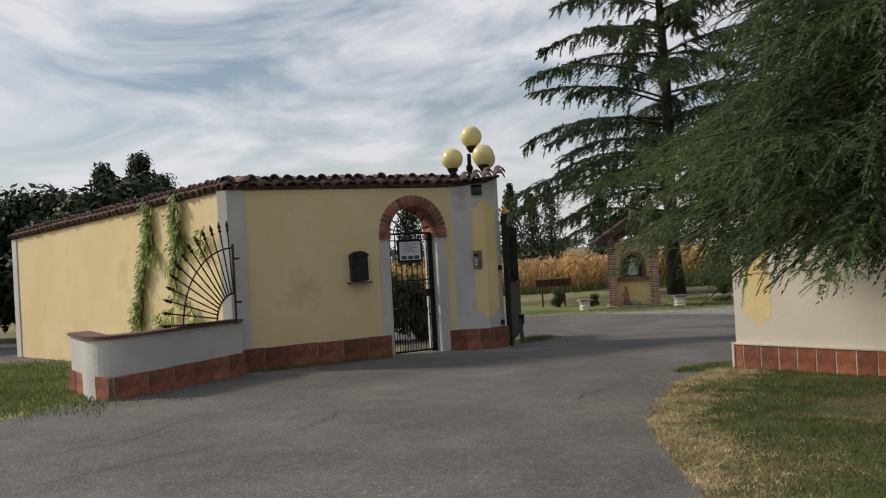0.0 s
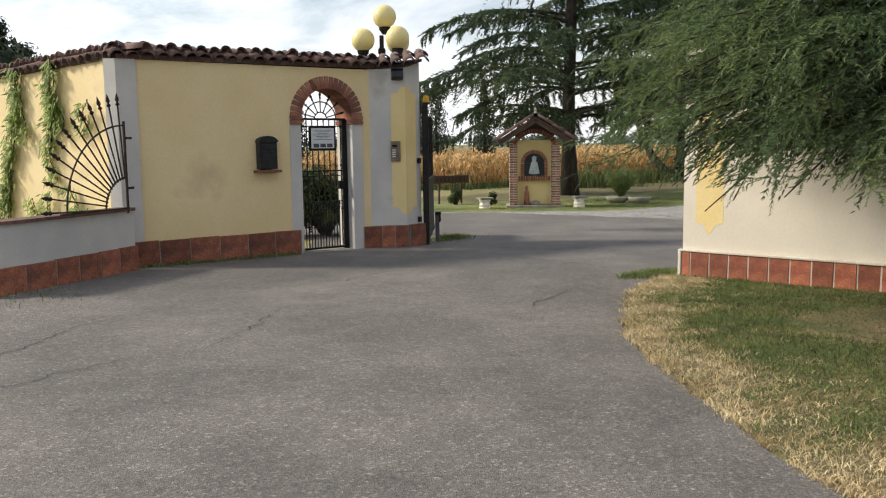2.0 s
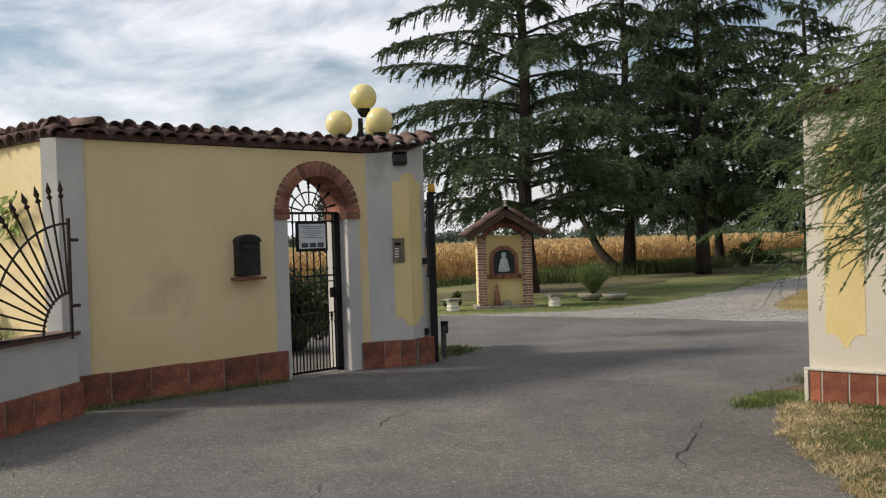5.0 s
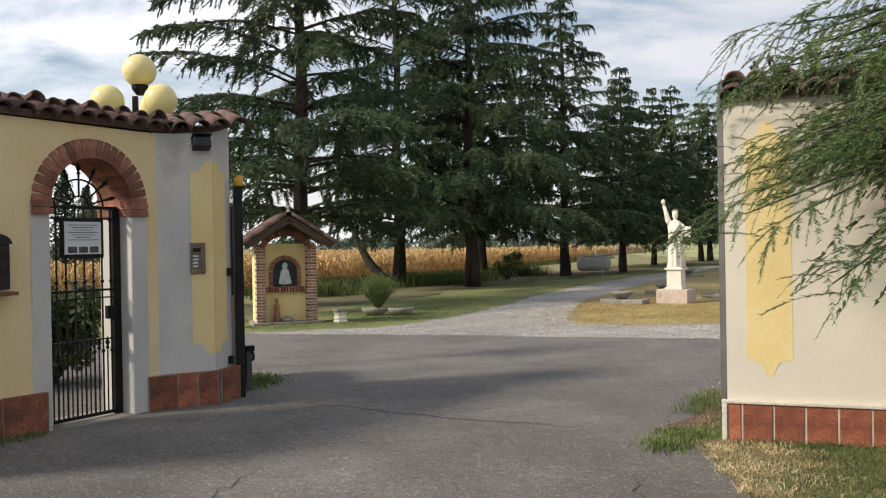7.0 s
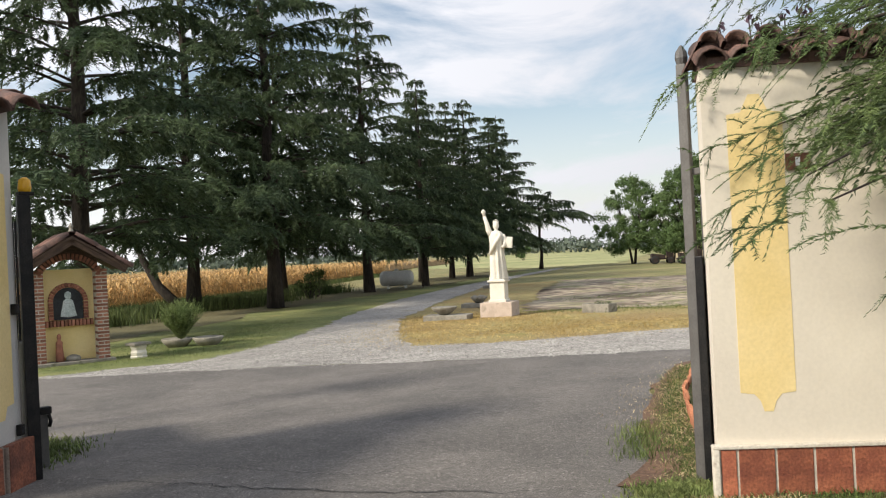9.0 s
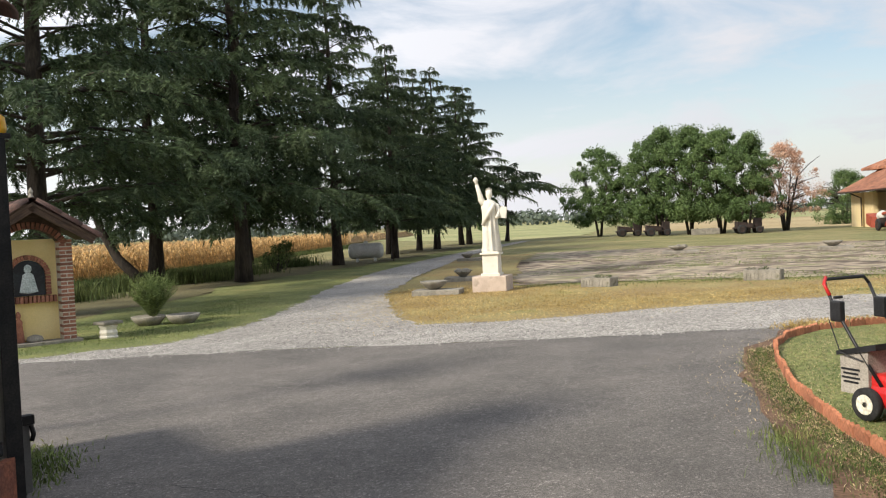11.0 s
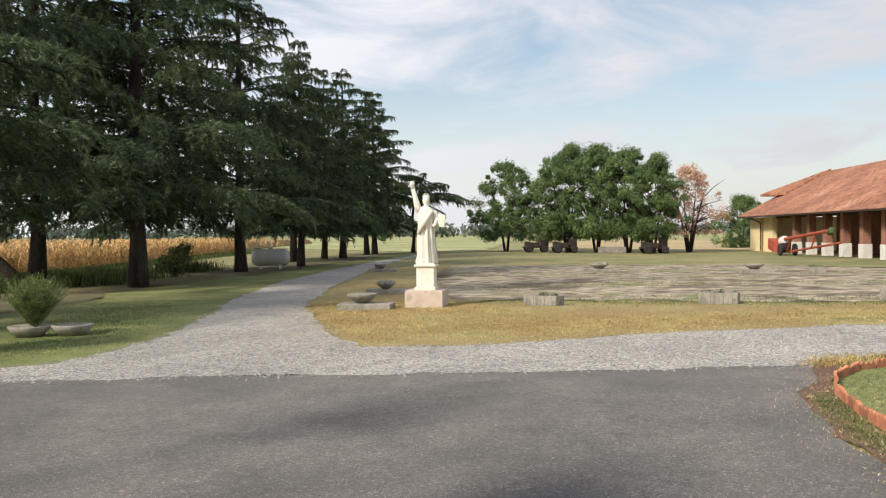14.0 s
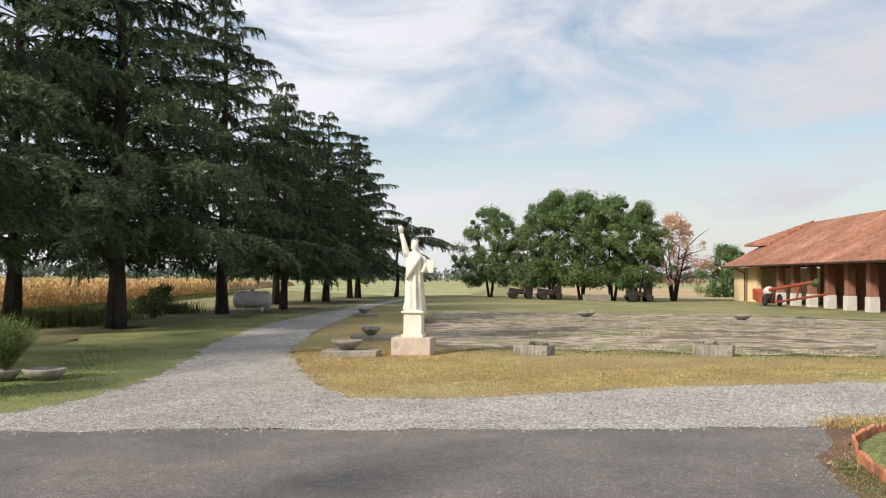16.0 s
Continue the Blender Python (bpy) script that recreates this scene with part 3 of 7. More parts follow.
part("coping", prism(grow(LW, 0.15) + growi(LWI, 0.1)[::-1], 0.602, 0.64), M_COPPO, low_wall, "thin reddish clay coping")
CORNER = LW[:4] + [(-3.97, 10.28), (-4.28, 10.56), LW[-1]]
for a, b in zip(CORNER, CORNER[1:]):
    L = math.hypot(b[0] - a[0], b[1] - a[1])
    plinth(low_wall, b, a, L, 0.40, 0.16, 0.16, gz(*b), gz(*a), M_TILE_OLD, 0.045)

# gate pier
P = [(0.02, 14.22), (0.12, 14.215), (0.32, 14.235), (0.71, 14.22), (0.95, 14.47), (0.95, 15.0), (0.1, 15.0)]
PL = [(0.04, 14.165), (0.32, 14.20), (0.72, 14.185), (0.985, 14.455)]
pier = tagged(part("wall_pier", prism(P, -0.5, [2.48, 2.48, 2.48, 2.50, 2.60, 2.66, 2.56]), M_GREY), "pale grey plaster gate pier with a yellow painted panel", "wall", kind="structure")
for a, b in zip(PL, PL[1:]):
    L = math.hypot(b[0] - a[0], b[1] - a[1])
    plinth(pier, a, b, L, 0.26, 0.16, 0.16, -0.18, -0.18, M_TILE_OLD, 0.05)
for k, q in enumerate(np.linspace(0.06, 1.0, 6)):
    piece("roof_tile", COPPO, pier, pose(*along((-0.02, 14.26), (1.0, 14.16), q, 0.06, 2.46 + 0.022 * k)) @ pose(0, 0, 0, 17, 0, 0))
    piece("roof_tile", COPPO, pier, pose(*along((-0.02, 14.26), (1.0, 14.16), q, -0.34, 2.58 + 0.022 * k)) @ pose(0, 0, 0, 12, 0, 0))
part("cap", prism([(0.0, 14.3), (0.75, 14.24), (0.99, 14.42), (0.99, 15.05), (0.05, 15.05)], [2.485, 2.52, 2.61, 2.67, 2.57], [2.53, 2.56, 2.65, 2.71, 2.61]), M_COPPO, pier, "clay tile cap")


def painted_panel(a, b, s0, s1, z0, z1, up=True, off=0.002):
    """A flat painted panel with a stepped pointed foot and head on the face a-b."""
    w = s1 - s0
    prof = [(s0, z0 + 0.11), (s0 + 0.25 * w, z0 + 0.10), (s0 + 0.36 * w, z0 + 0.06), (s0 + 0.42 * w, z0), (s0 + 0.58 * w, z0), (s0 + 0.64 * w, z0 + 0.06), (s0 + 0.75 * w, z0 + 0.10), (s1, z0 + 0.11), (s1, z1 - 0.11), (s0 + 0.75 * w, z1 - 0.10), (s0 + 0.6 * w, z1), (s0 + 0.4 * w, z1), (s0 + 0.25 * w, z1 - 0.10), (s0, z1 - 0.11)]
    bm = bmesh.new()
    fr = [bm.verts.new(along(a, b, s, off, z)) for s, z in prof]
    bk = [bm.verts.new(along(a, b, s, -0.01, z)) for s, z in prof]
    bm.faces.new(fr)
    for i in range(len(fr)):
        bm.faces.new((fr[i], bk[i], bk[(i + 1) % len(fr)], fr[(i + 1) % len(fr)]))
    bmesh.ops.recalc_face_normals(bm, faces=bm.faces)
    return bm


def folded_panel(a, b, c, s0, t1, z0, z1):
    """A painted panel that runs round the pier's edge at b."""
    bm = bmesh.new()
    L = math.hypot(b[0] - a[0], b[1] - a[1])
    prof_l = [(s0, z0 + 0.10), (s0 + 0.10, z0 + 0.09), (s0 + 0.14, z0), (L, z0), (L, z1), (s0 + 0.14, z1), (s0 + 0.10, z1 - 0.09), (s0, z1 - 0.10)]
    prof_r = [(0, z0), (t1 - 0.14, z0), (t1 - 0.10, z0 + 0.09), (t1, z0 + 0.10), (t1, z1 - 0.10), (t1 - 0.10, z1 - 0.09), (t1 - 0.14, z1), (0, z1)]
    bm.faces.new([bm.verts.new(along(a, b, s, 0.005, z)) for s, z in prof_l])
    bm.faces.new([bm.verts.new(along(b, c, s, 0.005, z)) for s, z in prof_r])
    return bm


part("painted_panel", folded_panel(P[2], P[3], P[4], 0.17, 0.24, 0.33, 2.22), M_YPANEL, pier, "yellow painted panel with notched ends")

# wall on the other side of the drive
A1, B1 = (3.31, 10.08), (6.65, 6.21)
wall_side = tagged(part("wall_side", prism([A1, B1, along(A1, B1, 5.11, -0.42), (A1[0] + 0.385, A1[1] + 0.245)], -0.5, 2.36), M_CREAM), "sunlit cream plaster wall with a clay tile coping", "wall", kind="structure")
plinth(wall_side, A1, B1, 5.0, 0.213, 0.175, 0.175, -0.13, -0.05, M_TILE, 0.03, 0.10)
FSIDE = wall_frame(A1, B1)
part("mortar_cap", box(2.48, -0.012, 0.186, 5.04, 0.06, 0.022, 0.006, FSIDE), M_LIMEWASH, wall_side, "pale plaster ledge over the plinth tiles")
part("mortar_end", box(-0.02, -0.012, 0.02, 0.035, 0.062, 0.31, 0.006, FSIDE), M_LIMEWASH, wall_side, "pale plaster edge of the plinth")
coping(wall_side, along(A1, B1, 0.06), B1, 2.39, 2.39, 5.0, 0.19)
part("painted_panel", painted_panel(A1, B1, 0.14, 0.45, 0.38, 2.2), M_YPANEL, wall_side, "bright yellow painted panel with a pointed foot")


# ---- trees ----
def needles(name, twigs, per, blade, width, droop, material, parent, label, seed):
    """Narrow blades along every twig (base, direction, length), each a triangle of its own."""
    r = np.random.default_rng(seed)
    base = np.array([t[0] for t in twigs], dtype=np.float32)
    d = np.array([t[1] for t in twigs], dtype=np.float32)
    ln = np.array([t[2] for t in twigs], dtype=np.float32)
    n = len(twigs)
    side = np.cross(d, (0, 0, 1))
    side /= np.linalg.norm(side, axis=1, keepdims=True) + 1e-6
    base, d, side, ln = (np.repeat(a, per, axis=0) for a in (base, d, side, ln))
    m = n * per
    t = ((np.tile(np.arange(per), n) + r.random(m)) / per)[:, None]
    p = base + d * (ln[:, None] * t)
    p[:, 2:] -= droop * ln[:, None] * t * t
    sg = np.where(np.tile(np.arange(per), n) % 2, 1.0, -1.0)[:, None]
    bd = d * r.uniform(0.35, 1.1, (m, 1)) + side * sg * r.uniform(0.3, 1.0, (m, 1))
    bd[:, 2:] += r.uniform(-0.6, 0.4, (m, 1)) - 0.6 * droop * t
    bd /= np.linalg.norm(bd, axis=1, keepdims=True)
    w = np.cross(bd, r.uniform(-1, 1, (m, 3)))
    w *= (width * r.uniform(0.6, 1.3, (m, 1))) / (np.linalg.norm(w, axis=1, keepdims=True) + 1e-6)
    L = blade * r.uniform(0.6, 1.3, (m, 1)) * (1.1 - 0.45 * t)
    co = np.stack((p - w, p + w, p + bd * L), axis=1).reshape(-1).astype(np.float32)
    me = bpy.data.meshes.new(name)
    me.vertices.add(3 * m)
    me.vertices.foreach_set("co", co)
    me.loops.add(3 * m)
    me.loops.foreach_set("vertex_index", np.arange(3 * m, dtype=np.int32))
    me.polygons.add(m)
    me.polygons.foreach_set("loop_start", np.arange(0, 3 * m, 3, dtype=np.int32))
    me.update(calc_edges=True)
    me.materials.append(material)
    ob = new(name, me)
    ob.parent = parent
    return tagged(ob, label)


def cedar(seed, height, radius, base, limbs, per_metre, trunk_r):
    """A cedar: tapered trunk, limbs in loose tiers that rise, spread flat and hang at the tips, and the twigs that carry its needles."""
    rng = random.Random(seed)
    bt = bmesh.new()
    lean = [Vector((0.05 * math.sin(k * 1.3 + seed), 0.05 * math.cos(k * 1.7 + seed), height * k / 9)) for k in range(10)]
    add_tube(bt, lean, [trunk_r * (1.35 if k == 0 else 1.0) * (1 - k / 9) ** 0.8 + 0.02 for k in range(10)], 10)
    twigs = []
    tiers = int((height - base) / 0.8)
    for i in range(limbs):
        h0 = (i + rng.random()) / limbs
        tier = int(h0 ** 1.12 * tiers)
        h = min(max((tier + 0.5 + rng.gauss(0, 0.16)) / tiers, 0.0), 0.995)
        z = base + (height - base) * h
        az = i * 2.39996 + rng.uniform(-0.5, 0.5)
        env = (1 - h) ** 0.95 * (0.75 + 0.25 * min(h / 0.1, 1))
        L = radius * env * rng.choice((rng.uniform(0.4, 0.8), rng.uniform(0.75, 1.05), rng.uniform(0.9, 1.25))) + 0.35
        out = Vector((math.cos(az), math.sin(az), 0))
        sd = Vector((-out.y, out.x, 0))
        rise = rng.uniform(0.10, 0.34) + 0.35 * h
        fall = rng.uniform(0.22, 0.46)
        bend = rng.uniform(-0.2, 0.2)
        curve = lambda q: Vector((0, 0, z)) + out * (L * q) + sd * (bend * L * q * q) + Vector((0, 0, L * (rise * q - fall * q ** 2.4)))
        add_tube(bt, [curve(q) for q in (0, 0.3, 0.6, 0.9)], [0.06 * (1 - h) * trunk_r / 0.3 + 0.015, 0.045 * (1 - h) + 0.01, 0.025, 0.01], 4, False)
        n = max(6, int(L * per_metre))
        for j in range(n):
            q = 0.14 + 0.88 * ((j + rng.random()) / n) ** 0.85
            sg = 1 if j % 2 else -1
            p = curve(q)
            d = (out * rng.uniform(0.45, 1.0) + sd * sg * rng.uniform(0.35, 1.1) * (1.15 - 0.55 * q) + Vector((0, 0, rng.uniform(-0.35, 0.10)))).normalized()
            ln = (0.30 + 0.27 * L * (1.08 - q)) * rng.uniform(0.55, 1.2)
            if p.z + d.z * ln - 0.45 * ln < 1.75:
                continue
            twigs.append((p, d, ln))
            if rng.random() < 0.45:
                twigs.append((p + d * ln * rng.uniform(0.4, 0.9), (d * 0.5 + Vector((0, 0, -1))).normalized(), rng.uniform(0.18, 0.42)))
    return bt, twigs


def cedar_thing(seed, height, radius, base, limbs, per_metre, blade, width, blades, trunk_r, label, material, m):
    t = thing("cedar_tree", label, "tree", m, "row of cedars")
    bt, twigs = cedar(seed, height, radius, base, limbs, per_metre, trunk_r)
    part("trunk", bt, M_BARK, t, "dark rough trunk and limbs", True)
    needles("crown", twigs, blades, blade, width, 0.42, material, t, "dark green drooping needle sprays", seed)
    return t


CEDAR_LABEL = "tall dark green cedar with drooping tiers on the lawn"
cedars = [cedar_thing(s, h, r, 2.5, 116, 10.0, 0.20, 0.022, 30, 0.25, CEDAR_LABEL, M_CEDAR, pose(x, y, gz(x, y), 0, 0, a)) for s, h, r, x, y, a in ((3, 17.5, 6.0, 8.4, 31.9, 0), (7, 18.0, 5.8, 16.8, 41.6, 40), (11, 15.8, 6.3, 29.0, 44.9, 80))]
for src, x, y, a, k in ((2, 19.1, 39.0, 200, 1.1), (0, 34.7, 46.5, 130, 0.72), (1, 44.8, 54.4, 75, 0.74), (2, 46.6, 54.3, 300, 0.86), (0, 54.8, 59.3, 20, 0.78), (2, 56.6, 60.0, 140, 0.88), (1, 24.5, 46.5, 260, 0.85), (2, 40.0, 52.5, 20, 0.85)):
    copy_thing(cedars[src], pose(x, y, gz(x, y), 0, 0, a) @ Matrix.Diagonal((k, k, k, 1)))

cedar_thing(31, 7.0, 5.2, 4.3, 34, 10.0, 0.20, 0.024, 30, 0.16, "low spreading cedar with flat limbs at the end of the row", M_CEDAR, pose(62.0, 60.0, gz(62, 60)))


def broad_tree(name, seed, height, radius, leaves, label, leaf_mat, m, trunks=3, leaf=0.085, bottom=0.14):
    """A broad-leaved tree: several stems, forking limbs and leaf clumps with gaps between."""
    rng = random.Random(seed)
    t = thing(name, label, "tree", m, "trees beyond the yard")
    bt = bmesh.new()
    clumps = []
    for k in range(trunks):
        az = 2 * math.pi * k / trunks + rng.uniform(-0.4, 0.4)
        top = Vector((math.cos(az) * radius * 0.35, math.sin(az) * radius * 0.35, height * 0.7))
        pts = [Vector((math.cos(az) * 0.12, math.sin(az) * 0.12, -0.1)), top * 0.35, top * 0.7, top]
        add_tube(bt, pts, [0.13, 0.10, 0.06, 0.025], 6)
        for j in range(8):
            s = rng.uniform(0.3, 0.95)
            p = top * s
            a2 = az + rng.uniform(-1.6, 1.6)
            q = p + Vector((math.cos(a2) * radius * rng.uniform(0.3, 0.7), math.sin(a2) * radius * rng.uniform(0.3, 0.7), height * rng.uniform(0.02, 0.22)))
            add_tube(bt, [p, (p + q) / 2 + Vector((0, 0, 0.15)), q], [0.05, 0.035, 0.012], 4, False)
    part("trunk", bt, M_BARK, t, "grey-brown stems and limbs", True)
    n_cl = 150
    for i in range(n_cl):
        u = rng.random()
        z = height * (bottom + (0.98 - bottom) * u)
        env = radius * (math.sin(math.pi * min(0.18 + 0.82 * u, 0.97)) ** 0.6)
        a, rr = rng.uniform(0, 2 * math.pi), env * rng.uniform(0.25, 0.95)
        clumps.append((Vector((rr * math.cos(a), rr * math.sin(a), z)), rng.uniform(0.06, 0.17) * radius))
    verts, faces = [], []
    for i in range(leaves):
        c, r = clumps[int(rng.random() * n_cl)]
        d = Vector((rng.gauss(0, 1), rng.gauss(0, 1), rng.gauss(0, 0.8))).normalized()
        p = c + d * r * rng.uniform(0.3, 1.25)
        nrm = (d + Vector((rng.uniform(-1, 1), rng.uniform(-1, 1), rng.uniform(-0.3, 1)))).normalized()
        u = nrm.cross(Vector((rng.uniform(-1, 1), rng.uniform(-1, 1), 0.3))).normalized() * leaf * rng.uniform(0.6, 1.3)
        w = nrm.cross(u) * 0.55
        k = len(verts)
        verts += [p - u, p + w, p + u, p - w]
        faces.append((k, k + 1, k + 2, k + 3))
    raw("crown", verts, faces, leaf_mat, t)
    return t


TL = "broad green leafy tree standing at the field edge"
bt0 = broad_tree("field_tree", 21, 8.5, 3.7, 34000, TL, M_LEAF, pose(70.0, 55.2, gz(70, 55)))
bt1 = broad_tree("field_tree", 22, 9.3, 4.0, 38000, TL, M_LEAF, pose(68.0, 47.6, gz(68, 47)))
for src, x, y, a, k in ((bt0, 70.0, 51.0, 60, 0.8), (bt1, 67.5, 44.6, 100, 0.98), (bt0, 67.8, 41.9, 200, 1.03), (bt1, 67.5, 39.6, 20, 0.86)):
    copy_thing(src, pose(x, y, gz(x, y), 0, 0, a) @ Matrix.Diagonal((k, k, k, 1)))
broad_tree("autumn_tree", 25, 7.2, 3.5, 11000, "sparse tree with pink and orange autumn leaves", M_LEAF_RED, pose(71.3, 38.0, gz(71, 38)), 4, 0.075, 0.2)
broad_tree("round_shrub", 27, 5.4, 3.6, 20000, "dense green shrub beside the barn", M_LEAF, pose(90.9, 39.7, gz(90, 39)), 4, 0.085, 0.02)


# ---- shrine ----
SH0, SH1 = (4.80, 25.30), (6.05, 25.06)
shrine = thing("wayside_shrine", "small brick and yellow plaster shrine with a gabled tile roof", "shrine", wall_frame(SH0, SH1) @ pose(-0.08, 0, -0.455))
W = 1.43
bm = bmesh.new()
add_box(bm, W / 2, 0.62, 0.95, W - 0.06, 0.62, 1.9)
part("back_wall", bm, M_YPANEL, shrine, "yellow plaster back wall")
part("step", box(W / 2, 0.4, 0.02, W + 0.16, 1.0, 0.10, 0.01), M_CONC, shrine)
BRICK_ME = mesh_of(box(0, 0, 0, 0.222, 0.13, 0.050, 0.003), M_BRICK)
HALF_ME = mesh_of(box(0, 0, 0, 0.10, 0.13, 0.050, 0.003), M_BRICK)
for x0 in (0.0, W - 0.24):
    part("pillar_core", box(x0 + 0.12, 0.16, 0.93, 0.218, 0.314, 1.84), M_MORTAR, shrine)
    for k in range(26):
        z = 0.10 + 0.070 * k
        if k % 2:
            for y in (0.065, 0.20):
                piece("brick", BRICK_ME, shrine, pose(x0 + 0.12, y, z))
        else:
            for x in (0.062, 0.178):
                piece("brick", HALF_ME, shrine, pose(x0 + x, 0.065, z))
                piece("brick", HALF_ME, shrine, pose(x0 + x, 0.20, z))
# flat arch over the opening
cx, rad = W / 2, 0.61
for k in range(19):
    a = radians(28 + 124 * (k + 0.5) / 19)
    ob = part("arch_brick", box(0, 0, 0, 0.12, 0.20, 0.052, 0.004), M_BRICK, shrine)
    ob.matrix_local = pose(cx, 0.10, 1.48) @ Matrix.Rotation(-a, 4, "Y") @ pose(rad + 0.06, 0, 0)
g = lambda x: 2.50 - 0.62 * abs(x - cx)
arcp = [(cx + rad * math.cos(radians(152 - 124 * k / 16)), 1.48 + rad * math.sin(radians(152 - 124 * k / 16))) for k in range(17)]
outl = arcp + [(arcp[-1][0], g(arcp[-1][0])), (cx, g(cx)), (arcp[0][0], g(arcp[0][0]))]
bm = bmesh.new()
fa, fb = [bm.verts.new((x, 0.03, z)) for x, z in outl], [bm.verts.new((x, 0.3, z)) for x, z in outl]
bm.faces.new(fa)
bm.faces.new(fb[::-1])
for k in range(len(outl)):
    bm.faces.new((fa[k], fb[k], fb[(k + 1) % len(outl)], fa[(k + 1) % len(outl)]))
bmesh.ops.recalc_face_normals(bm, faces=bm.faces)
part("gable", bm, M_WOOD, shrine, "dark boarded gable above the brick arch")
for sgn in (-1, 1):
    mroof = pose(cx, 0.30, 2.56) @ Matrix.Rotation(radians(31.5) * sgn, 4, "Y")
    r = part("roof", box(sgn * 0.62, 0, -0.04, 1.24, 1.52, 0.05, 0.006), M_WOOD, shrine, "dark boarded roof slope")
    r.matrix_local = mroof
    for k in range(8):
        for row in range(3):
            piece("roof_tile", COPPO, r, pose(sgn * (1.30 - 0.40 * row), -0.70 + 0.198 * k, -0.01 + 0.012 * row, 0, 0, 90 if sgn > 0 else -90) @ pose(0, 0, 0, 2, 0, 0))
    part("rafter", box(sgn * 0.62, -0.71, -0.11, 1.22, 0.07, 0.11, 0.005), M_WOOD, shrine).matrix_local = mroof
for k in range(4):
    piece("ridge_tile", COPPO, shrine, pose(cx, -0.44 + 0.38 * k, 2.54, 2, 0, 0))
part("finial", lathe([(0.05, 0), (0.03, 0.06), (0.045, 0.10), (0.01, 0.17)], 8, pose(cx, -0.36, 2.63)), M_CONC, shrine)
# niche with framed picture
for k in range(18):
    a = radians(180 * (k + 0.5) / 18)
    ob = part("niche_brick", box(0, 0, 0, 0.09, 0.08, 0.05, 0.003), M_BRICK, shrine)
    ob.matrix_local = pose(cx, 0.295, 1.25) @ Matrix.Rotation(-a, 4, "Y") @ pose(0.33, 0, 0)
for sgn in (-1, 1):
    for k in range(6):
        ob = part("niche_brick", box(0, 0, 0, 0.09, 0.08, 0.05, 0.003), M_BRICK, shrine)
        ob.matrix_local = pose(cx + sgn * 0.33, 0.295, 1.21 - 0.058 * k)
for k in range(13):
    ob = part("sill_brick", box(0, 0, 0, 0.052, 0.16, 0.12, 0.003), M_BRICK, shrine)
    ob.matrix_local = pose(cx - 0.42 + 0.07 * k, 0.27, 0.82)
M_PIC = mat("dark_picture", (0.01, 0.012, 0.015), (0.02, 0.025, 0.03), 5, 40, 0.3, 0)
M_PALE = mat("pale_figure", (0.40, 0.46, 0.46), (0.55, 0.60, 0.60), 6, 40, 0.6, 0)
pts = [(cx - 0.28, 0.89), (cx + 0.28, 0.89)] + [(cx + 0.28 * math.cos(radians(a)), 1.25 + 0.28 * math.sin(radians(a))) for a in range(0, 181, 12)]
bm = bmesh.new()
fr, bk = [bm.verts.new((x, 0.285, z)) for x, z in pts], [bm.verts.new((x, 0.315, z)) for x, z in pts]
bm.faces.new(fr)
for i in range(len(fr)):
    bm.faces.new((fr[i], bk[i], bk[(i + 1) % len(fr)], fr[(i + 1) % len(fr)]))
bmesh.ops.recalc_face_normals(bm, faces=bm.faces)
pic = part("picture", bm, M_PIC, shrine, "dark arched picture with a pale figure")
part("pale_shape", lathe([(0.02, 0.0), (0.13, 0.02), (0.10, 0.16), (0.075, 0.27), (0.035, 0.30), (0.055, 0.34), (0.05, 0.39), (0.01, 0.42)], 14, pose(cx, 0.285, 0.93) @ Matrix.Diagonal((1.2, 0.12, 1.25, 1))), M_PALE, pic)

statuette = thing("statuette", "small brown clay statuette standing inside the shrine", "statuette", wall_frame(SH0, SH1) @ pose(0.42, 0.2, -0.39))
part("figure", lathe([(0.085, 0), (0.08, 0.12), (0.06, 0.30), (0.065, 0.38), (0.03, 0.43), (0.045, 0.48), (0.035, 0.53), (0.01, 0.56)], 14), M_BRICK, statuette, smooth=True)
stone = thing("stone", "rounded grey stone lying inside the shrine", "stone", wall_frame(SH0, SH1) @ pose(0.66, 0.14, -0.39))
part("stone_body", lathe([(0.12, 0), (0.15, 0.04), (0.12, 0.10), (0.03, 0.13)], 10), M_CONC, stone, smooth=True)

# ---- statue ----
ST = pose(16.62, 23.93, gz(16.62, 23.93), 0, 0, math.degrees(math.atan2(23.43 - 24.4, 16.87 - 16.38)))
monument = thing("white_statue", "white stone robed statue with a raised arm on a pedestal", "statue", ST)
bm = box(0, 0, 0.18, 0.90, 0.84, 0.46, 0.02)
part("plinth", bm, M_PINK, monument, "low pinkish stone block")
bm = bmesh.new()
add_box(bm, 0, 0, 0.72, 0.42, 0.40, 0.64, 0.012)
add_box(bm, 0, 0, 0.985, 0.52, 0.50, 0.05, 0.015)
add_box(bm, 0, 0, 0.44, 0.50, 0.48, 0.07, 0.012)
part("pedestal", bm, M_STONE, monument, "white square pedestal with moulded cap")


